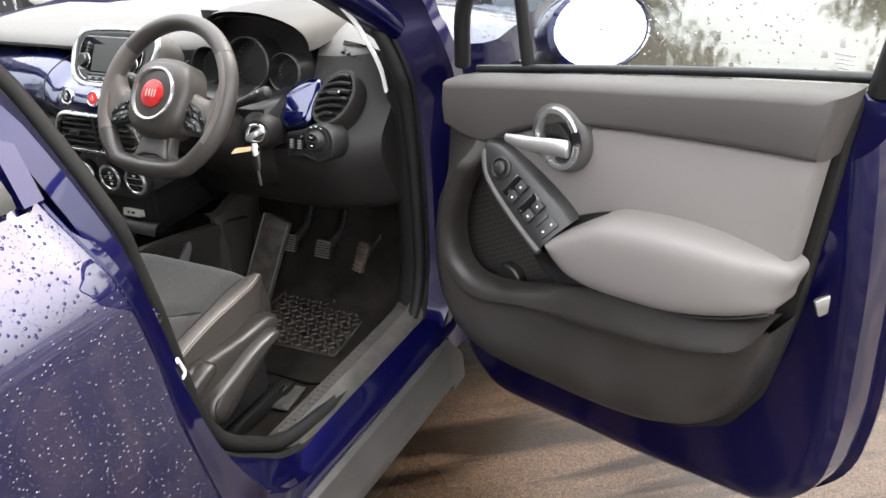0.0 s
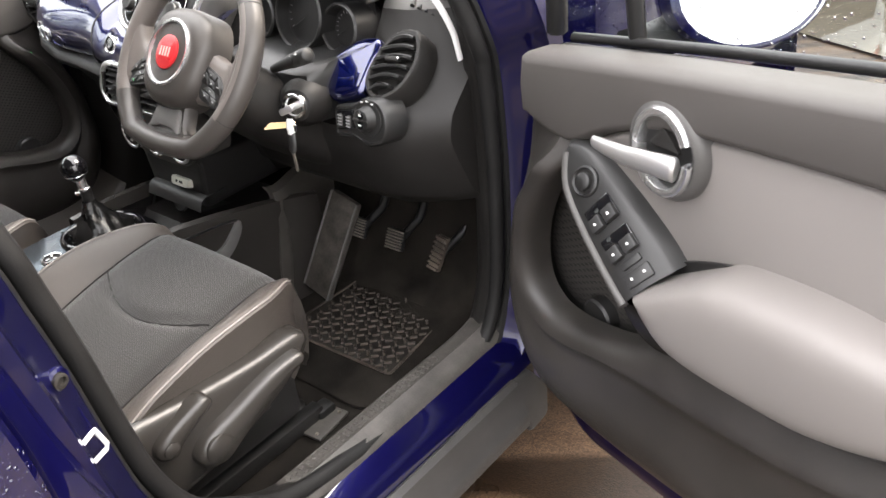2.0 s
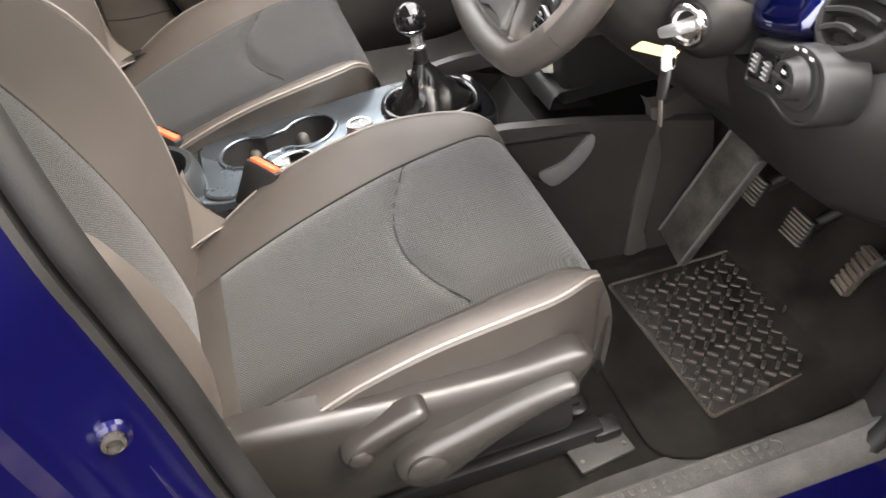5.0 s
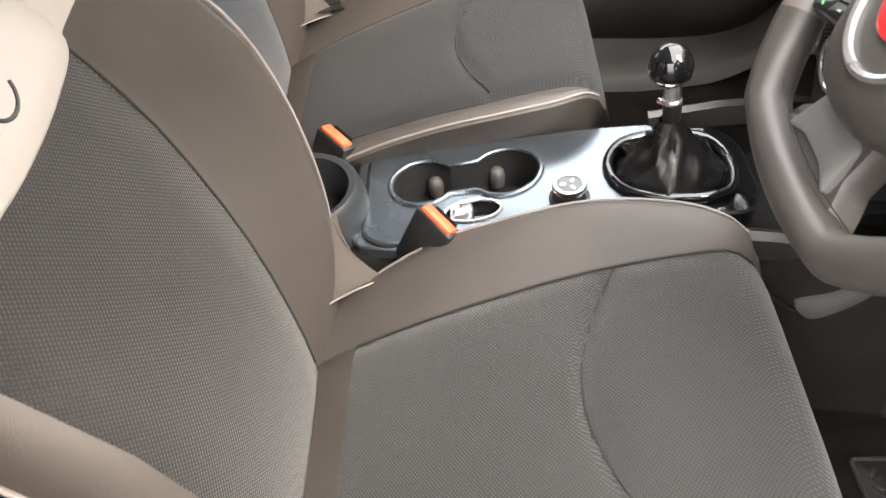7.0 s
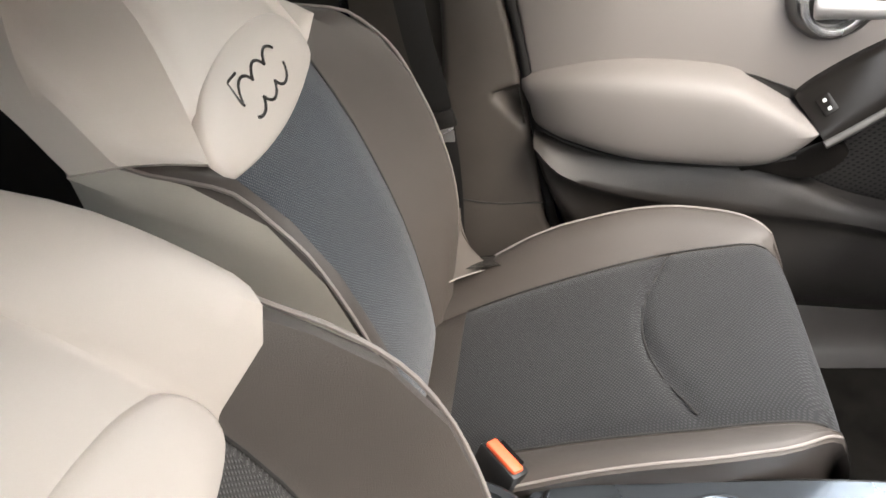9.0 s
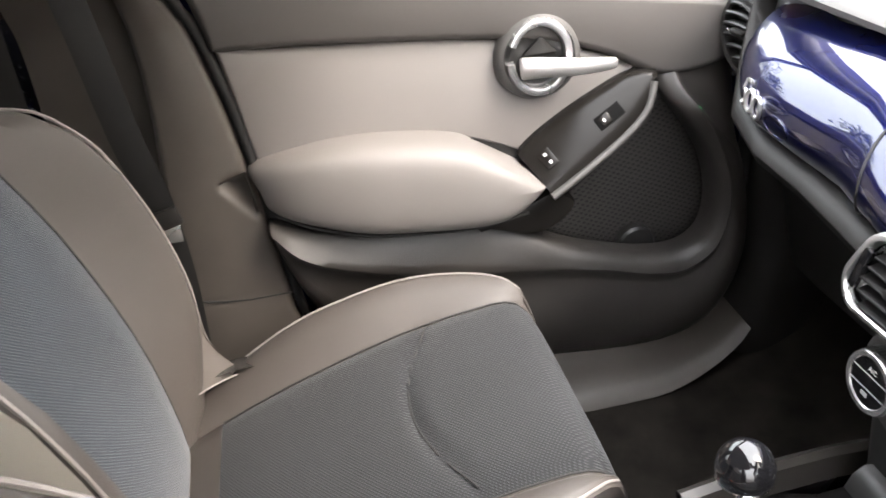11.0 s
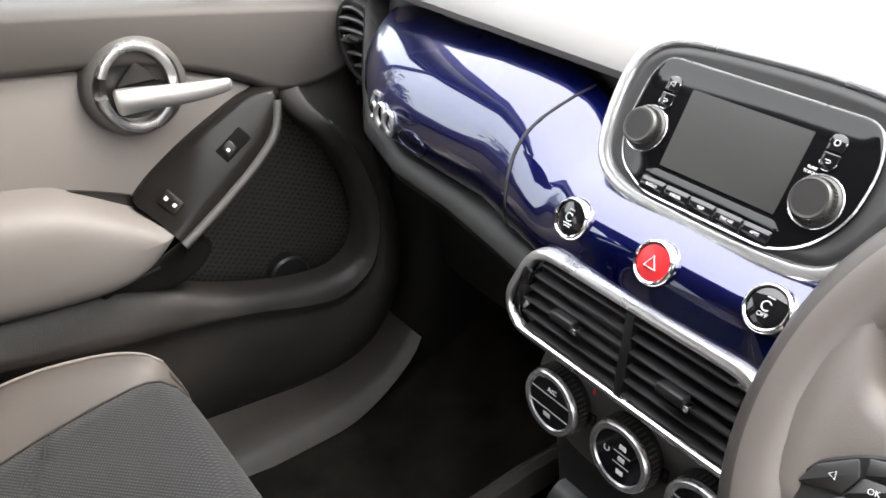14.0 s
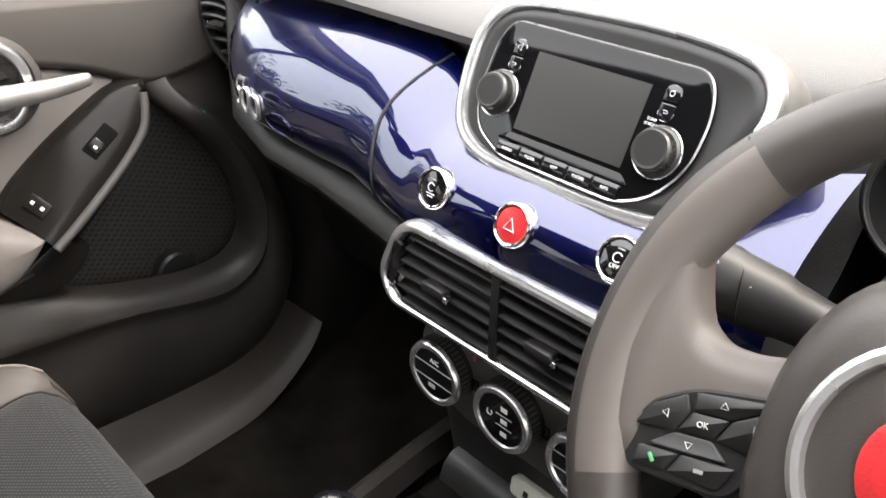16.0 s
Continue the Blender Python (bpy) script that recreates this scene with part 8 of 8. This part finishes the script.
# ---- floor mat with its moulded heel pad ----
fm_ = thing("floor_mat", (0.42, 0.6, 0.388), "black carpet mat with a worn rubber heel pad of raised bars", "floor mat")
mo = rounded([(0.215, 0.42), (0.60, 0.42), (0.635, 0.50), (0.62, 0.78), (0.24, 0.78), (0.20, 0.70)], 0.05)
puff("mat_carpet", mo, [(0.0, 0.0), (0.0, 0.005), (0.004, 0.008), (0.02, 0.008)], lambda x, y, h: (x, y, 0.388 + h + 0.06 * max(0, (y - 0.70) / 0.1) ** 2 * 0.5), CARPET, fm_, "black carpet mat")
hp = rounded([(0.262, 0.512), (0.575, 0.525), (0.552, 0.722), (0.445, 0.722), (0.415, 0.760), (0.272, 0.735)], 0.01)


def mz(x, y, h):
    return (x, y, 0.397 + h + 0.02 * max(0, (y - 0.70) / 0.08) ** 2)


# blackened base under paler treads, their highlights put into the colour
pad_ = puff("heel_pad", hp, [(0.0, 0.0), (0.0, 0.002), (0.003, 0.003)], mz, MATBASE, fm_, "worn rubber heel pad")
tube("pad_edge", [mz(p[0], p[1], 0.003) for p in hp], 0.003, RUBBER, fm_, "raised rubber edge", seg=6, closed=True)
random.seed(5)
bar = None
for i in range(15):
    for j in range(11):
        x, y = 0.285 + i * 0.0195 + (0.0098 if j % 2 else 0), 0.532 + j * 0.0185
        inside = y < 0.715 if x > 0.43 else y < 0.735
        right = 0.567 - (y - 0.525) * 0.11
        if not inside or x > right:
            continue
        zig = 0.75 if i % 2 else -0.75
        if bar is None:
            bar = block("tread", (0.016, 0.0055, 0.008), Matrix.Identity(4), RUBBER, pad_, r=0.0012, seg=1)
            ob = bar
        else:
            ob = new("tread", bar.data)
            ob.parent = pad_
        ob.matrix_basis = Matrix.Translation(mz(x, y, 0.0045)) @ Matrix.Rotation(zig, 4, "Z")
turned("mat_stud", [(0.020, 0.0), (0.020, 0.005), (0.016, 0.008), (0.007, 0.008), (0.006, 0.013), (0.0, 0.013)], Matrix.Translation((0.470, 0.357, 0.388)), BLACK, fm_, "black fixing stud")
ac_ = thing("access_panel", (0.555, 0.356, 0.389), "small dusty plastic access cover in the carpet", "cover")
m = Matrix.Translation((0.556, 0.356, 0.392)) @ Matrix.Rotation(0.12, 4, "Z")
block("cover_plate", (0.055, 0.088, 0.008), m, SILLM, ac_, "scuffed cover plate", r=0.003)
for y in (-0.034, 0.034):
    turned("screw", [(0.004, 0.0), (0.003, 0.002), (0.0, 0.002)], m @ Matrix.Translation((0.012, y, 0.004)), STEEL, ac_, seg=10)

# sill plate pattern, striker, stay and door check
pm = None
for i in range(26):
    for j in range(2):
        c = (0.6965 + 0.0125 * j, 0.165 + i * 0.0142, 0.4895)
        if pm is None:
            pm = block("sill_tread", (0.009, 0.008, 0.003), Matrix.Identity(4), SILLM, shell, r=0.001, seg=1)
            ob = pm
        else:
            ob = new("sill_tread", pm.data)
            ob.parent = shell
        ob.matrix_parent_inverse = Matrix.Translation(-shell.location)
        ob.matrix_basis = Matrix.Translation(c) @ Matrix.Rotation(0.15, 4, "Z")
tube("tread_edge", smooth_line([(0.6885, 0.16, 0.4885), (0.6885, 0.50, 0.4885), (0.692, 0.530, 0.489), (0.702, 0.54, 0.489), (0.712, 0.530, 0.4895), (0.7155, 0.50, 0.490), (0.7155, 0.16, 0.490)], 4), 0.0018, SILLM, shell, "raised edge of the tread", seg=6)
stk = thing("door_striker", (0.79, -0.13, 0.84), "white-greased steel door striker on the centre pillar", "door striker")
block("striker_plate", (0.006, 0.045, 0.075), Matrix.Translation((0.786, -0.133, 0.870)) @ Matrix.Rotation(0.15, 4, "X"), PAINT, stk, "painted plate", r=0.003)
tube("striker_loop", [(0.816, -0.150, 0.874), (0.812, -0.122, 0.884), (0.807, -0.117, 0.882), (0.808, -0.110, 0.856), (0.809, -0.113, 0.851), (0.816, -0.146, 0.846)], 0.0030, WHITE, stk, "greased striker loop")
tube("striker_base", [(0.816, -0.155, 0.892), (0.815, -0.154, 0.878), (0.814, -0.152, 0.862), (0.814, -0.150, 0.846), (0.814, -0.147, 0.828)], [0.003, 0.0085, 0.0075, 0.0090, 0.003], WHITE, stk, "white-greased striker base")
bolt = thing("pillar_bolt", (0.79, -0.128, 0.95), "round bolt in a rubber ring on the blue centre pillar", "bolt")
turned("washer", [(0.015, 0.0), (0.014, 0.004), (0.010, 0.006)], basis((0.793, -0.128, 0.957), (1, 0.2, 0)), PAINT, bolt, caps=False)
turned("bolt_head", [(0.009, 0.0), (0.009, 0.008), (0.006, 0.009), (0.005, 0.005), (0.0, 0.005)], basis((0.795, -0.128, 0.957), (1, 0.2, 0)), SHIELD, bolt, "dull bolt head")
hb = thing("hinge_bolt", (0.76, 0.77, 1.0), "brass-coloured hinge bolt on the blue front pillar", "bolt")
turned("bolt_head", [(0.020, 0.0), (0.020, 0.006), (0.014, 0.010), (0.0, 0.010)], basis((0.772, 0.772, 1.012), (0.8, -0.6, 0)), STEEL, hb, "dull round bolt")
wd_ = thing("sill_end_cap", (0.84, 0.66, 0.28), "grey plastic end cap of the sill cladding", "sill trim")
puff("end_cap", rounded([(0.635, 0.408), (0.69, 0.400), (0.725, 0.345), (0.70, 0.292), (0.635, 0.288)], 0.012), [(0.0, -0.05), (0.0, -0.004), (0.004, 0.002), (0.010, 0.003)], lambda y, z, h: (0.834 + h - 0.30 * (z - 0.31), y, z), SILLCLAD, wd_, "grey end cap")
# pillar: white chip of daylight trim along the screen pillar
wt = thing("pillar_strip", (0.69, 0.70, 1.03), "bright painted strip along the windscreen pillar seal", "pillar strip")
tube("strip", smooth_line([(0.708, 0.690, 1.030), (0.712, 0.672, 1.085), (0.712, 0.635, 1.150), (0.705, 0.575, 1.235), (0.68, 0.44, 1.36)], 4), 0.0065, WHITE, wt, "bright strip", flat=0.6)

# centre pillar on the passenger side: door gap, belt anchor pocket and lining seam
GAP = [(0.50, 0.02), (0.545, -0.025), (0.616, -0.078), (0.718, -0.096), (0.801, -0.105), (0.924, -0.121), (1.004, -0.134), (1.07, -0.149), (1.125, -0.164), (1.149, -0.176), (1.30, -0.215), (1.48, -0.26)]
tube("door_gap", smooth_line([(-0.702 + max(0, z - 1.12) * 0.36, y, z) for z, y in GAP], 3), 0.0085, SEALM, shell, "black gap between door and pillar", seg=8)


def pocket(y, z):
    """Depth of the three-cornered hand recess beside the door gap."""
    top = 0.884 + (y + 0.182) * 0.22
    low = 0.884 - (y + 0.182) * 1.22
    inner = min(top - z, (z - low) * 0.62, (y + 0.182) * 0.8)
    return 0.030 * min(1, max(0, inner / 0.016))


rows = []
for k in range(131):
    z = 0.42 + 0.0082 * k
    yf = ease(GAP, z) - 0.010
    yb = ease([(0.42, -0.30), (0.60, -0.262), (0.80, -0.262), (0.92, -0.243), (1.10, -0.238), (1.48, -0.31)], z)
    lean = max(0, z - 1.12) * 0.36
    row = [(-0.725 + lean, yf + 0.004, z), (-0.702 + lean, yf, z), (-0.696 + lean, yf - 0.005, z)]
    for i in range(1, 25):
        y = yf - 0.005 + (yb - yf + 0.005) * i / 24
        groove = 0.0022 * math.exp(-((z - 0.679 - 0.08 * max(0, -0.165 - y)) / 0.004) ** 2)
        row.append((-0.694 + lean + 0.006 * math.sin(math.pi * i / 24) - pocket(y, z) - groove, y, z))
    rows.append(row + [(-0.700 + lean, yb - 0.006, z), (-0.735 + lean, yb - 0.012, z), (-0.745 + lean, yb - 0.16, z)])
loft("pillar_lining", rows, SILLGREY, shell, "brown-grey moulded centre pillar lining with a hand recess", angle=50)
tube("lining_seam", [(-0.6925, -0.245, 0.690), (-0.6885, -0.205, 0.683), (-0.6885, -0.165, 0.679), (-0.6925, -0.095, 0.678)], 0.0014, SEAM, shell, "dark seam across the pillar lining", seg=6)
rows = []
line = smooth_line([(-0.05, 0.476), (0.2, 0.476), (0.4, 0.477), (0.52, 0.482), (0.60, 0.500), (0.648, 0.532)], 4)
for k, p in enumerate(line):
    t = line[min(k + 1, len(line) - 1)] - line[max(k - 1, 0)]
    t = t / np.linalg.norm(t)
    slim = 1 - 0.5 * min(1, max(0, (p[0] - 0.50) / 0.148)) ** 1.5
    rows.append([(-0.705 + (x + 0.705) * slim, p[0] - t[1] * dz, p[1] + t[0] * dz) for x, dz in ((-0.600, -0.09), (-0.628, -0.084), (-0.642, -0.074), (-0.655, -0.046), (-0.668, -0.014), (-0.678, 0.002), (-0.700, 0.007), (-0.73, 0.009))])
loft("sill_lining", rows, SILLGREY, shell, "grey-brown moulded sill lining in the passenger footwell", angle=60)

# ---- surroundings: parked cars and trees ----
def car_paint(name, color):
    return mat(name, color, 0.35, grain=2500, bump=0.0, vary=0.08, blotch=2, coat=1.0, rvary=0.05)


TAIL = mat("tail_lamp", (0.4, 0.01, 0.01), 0.1, vary=0.1, coat=1.0)
LAMPGLASS = mat("lamp_glass", (0.5, 0.5, 0.5), 0.1, metal=0.6, vary=0.1, coat=1.0)


def parked_car(at, yaw, paint, label):
    TF[0] = Matrix.Translation((at[0], at[1], GZ)) @ Matrix.Rotation(radians(yaw), 4, "Z")
    c = thing("parked_car", (0, 0, 0), label, "car", "parked cars")
    # length along y: (y, belt height, half width, floor)
    hull = [(-2.05, 0.62, 0.66, 0.42), (-2.0, 0.80, 0.76, 0.30), (-1.8, 0.93, 0.83, 0.24), (-1.2, 0.97, 0.86, 0.22), (-0.4, 0.96, 0.87, 0.22), (0.5, 0.94, 0.87, 0.22), (1.0, 0.92, 0.86, 0.22), (1.5, 0.84, 0.83, 0.22), (1.85, 0.74, 0.76, 0.26), (2.02, 0.58, 0.62, 0.36)]
    rows = []
    for y, zb, w, zf in hull:
        half = [(w * 0.86, zf), (w * 0.98, zf + 0.10), (w, (zf + zb) / 2), (w * 0.985, zb - 0.10), (w * 0.93, zb - 0.015), (w * 0.6, zb + 0.02)]
        rows.append([(-x, y, z) for x, z in half] + [(0, y, zb + 0.035)] + [(x, y, z) for x, z in reversed(half)])
    loft("body", rows, paint, c, "painted car body", caps=True)
    house = [(-1.75, 0.96, 0.99, 0.66), (-1.35, 0.95, 1.36, 0.60), (-0.9, 0.95, 1.46, 0.60), (-0.2, 0.95, 1.49, 0.60), (0.3, 0.94, 1.45, 0.59), (0.62, 0.93, 1.28, 0.60), (1.08, 0.92, 0.95, 0.66)]
    rows = [[(-0.82, y, zb), (-(wt + 0.82) / 2 - 0.02, y, (zb + zt) / 2), (-wt, y, zt - 0.03), (-wt * 0.7, y, zt), (0, y, zt + 0.015), (wt * 0.7, y, zt), (wt, y, zt - 0.03), ((wt + 0.82) / 2 + 0.02, y, (zb + zt) / 2), (0.82, y, zb)] for y, zb, zt, wt in house]
    loft("glasshouse", rows, [DARKGLASS, paint], c, "dark windows and painted roof", slot_of=lambda r, i: 1 if 2 <= i <= 5 and 1 <= r <= 3 else 0, caps=True)
    for s_ in (-1, 1):
        for y in (-0.55, 0.15):
            tube("door_pillar", [(s_ * 0.825, y, 0.95), (s_ * 0.75, y - 0.02, 1.22), (s_ * 0.61, y - 0.05, 1.45)], 0.025, BLACK, c, "black door pillar", seg=6)
        block("door_mirror", (0.16, 0.10, 0.12), Matrix.Translation((s_ * 0.95, 0.62, 1.0)), paint, c, "painted door mirror", r=0.03)
        block("headlight", (0.30, 0.16, 0.13), Matrix.Translation((s_ * 0.56, 1.86, 0.66)), LAMPGLASS, c, "clear headlight", r=0.03)
        block("tail_light", (0.20, 0.14, 0.22), Matrix.Translation((s_ * 0.66, -1.95, 0.76)), TAIL, c, "red tail light", r=0.03)
        for y in (-1.28, 1.22):
            wm_ = basis((s_ * 0.80, y, 0.31), (s_, 0, 0))
            w_ = turned("wheel", [(0.20, -0.16), (0.30, -0.15), (0.315, -0.10), (0.315, 0.04), (0.30, 0.08), (0.22, 0.085)], wm_, TYRE, c, "black tyre", seg=28)
            turned("hub", [(0.215, 0.07), (0.21, 0.09), (0.06, 0.075), (0.0, 0.09)], wm_, SILVER, w_, "silver wheel hub", seg=28)
    block("plate", (0.50, 0.02, 0.11), Matrix.Translation((0, 2.0, 0.48)), WHITE, c, "blank pale plate", r=0.004)
    TF[0] = Matrix.Identity(4)
    return c


parked_car((-2.0, 5.6), 72, car_paint("pale_blue_paint", (0.30, 0.36, 0.42)), "pale grey-blue car parked ahead on the wet tarmac")
parked_car((-6.2, 5.0), 80, car_paint("white_paint", (0.75, 0.75, 0.74)), "white car parked ahead on the wet tarmac")
parked_car((-2.75, -0.5), 3, car_paint("red_paint", (0.45, 0.015, 0.02)), "red car parked on the passenger side")

LEAF = mat("leaves", (0.055, 0.075, 0.03), 0.6, grain=40, bump=0.0, vary=0.5, blotch=1.5)
BARK = mat("bark", (0.10, 0.08, 0.06), 0.85, grain=60, bump=0.8, vary=0.3)


def tree(at, h, seed, label):
    rng = random.Random(seed)
    tr = thing("tree", (at[0], at[1], GZ), label, "tree", "trees")
    base = Vector((at[0], at[1], GZ))
    path = [base + Vector((0.15 * math.sin(i * 0.9 + seed), 0.15 * math.cos(i * 1.1 + seed), h * 0.6 * i / 6)) for i in range(7)]
    trunk = tube("trunk", path, [0.20 - 0.02 * i for i in range(7)], BARK, tr, "tapered brown trunk", seg=10)
    tips = []
    for i in range(9):
        a, p = i * 2.4 + seed, path[2 + i % 5]
        tip = p + Vector((math.cos(a), math.sin(a), 0.75 + 0.3 * rng.random())) * h * (0.17 + 0.1 * rng.random())
        tube("limb", [p, p.lerp(tip, 0.5) + Vector((0, 0, -0.1)), tip], [0.07, 0.045, 0.02], BARK, trunk, "bare limb", seg=6)
        tips += [p.lerp(tip, 0.6), tip]
    verts, faces = [], []
    for tip in tips:
        rad = h * (0.10 + 0.07 * rng.random())
        for _ in range(130):
            d = Vector((rng.gauss(0, 1), rng.gauss(0, 1), rng.gauss(0, 0.8))).normalized() * rad * (0.35 + 0.75 * rng.random())
            c, s = tip + d, 0.09 + 0.08 * rng.random()
            u = Vector((rng.gauss(0, 1), rng.gauss(0, 1), rng.gauss(0, 1))).normalized()
            v = u.orthogonal().normalized()
            k = len(verts)
            verts += [c - u * s, c + v * s * 0.5, c + u * s, c - v * s * 0.5]
            faces.append((k, k + 1, k + 2, k + 3))
    build("crown", verts, faces, LEAF, tr, "loose green leaves", smooth=False)


for i, (x, y, h) in enumerate(((-9, 15, 6.0), (-3.5, 17, 7.0), (2.5, 15.5, 5.5), (7.5, 16, 6.5), (13, 12, 6.0), (-12, 4, 6.0), (-11, -4, 6.5), (15, 3, 6.0))):
    tree((x, y), h, i + 1, "leafy green tree at the edge of the car park")
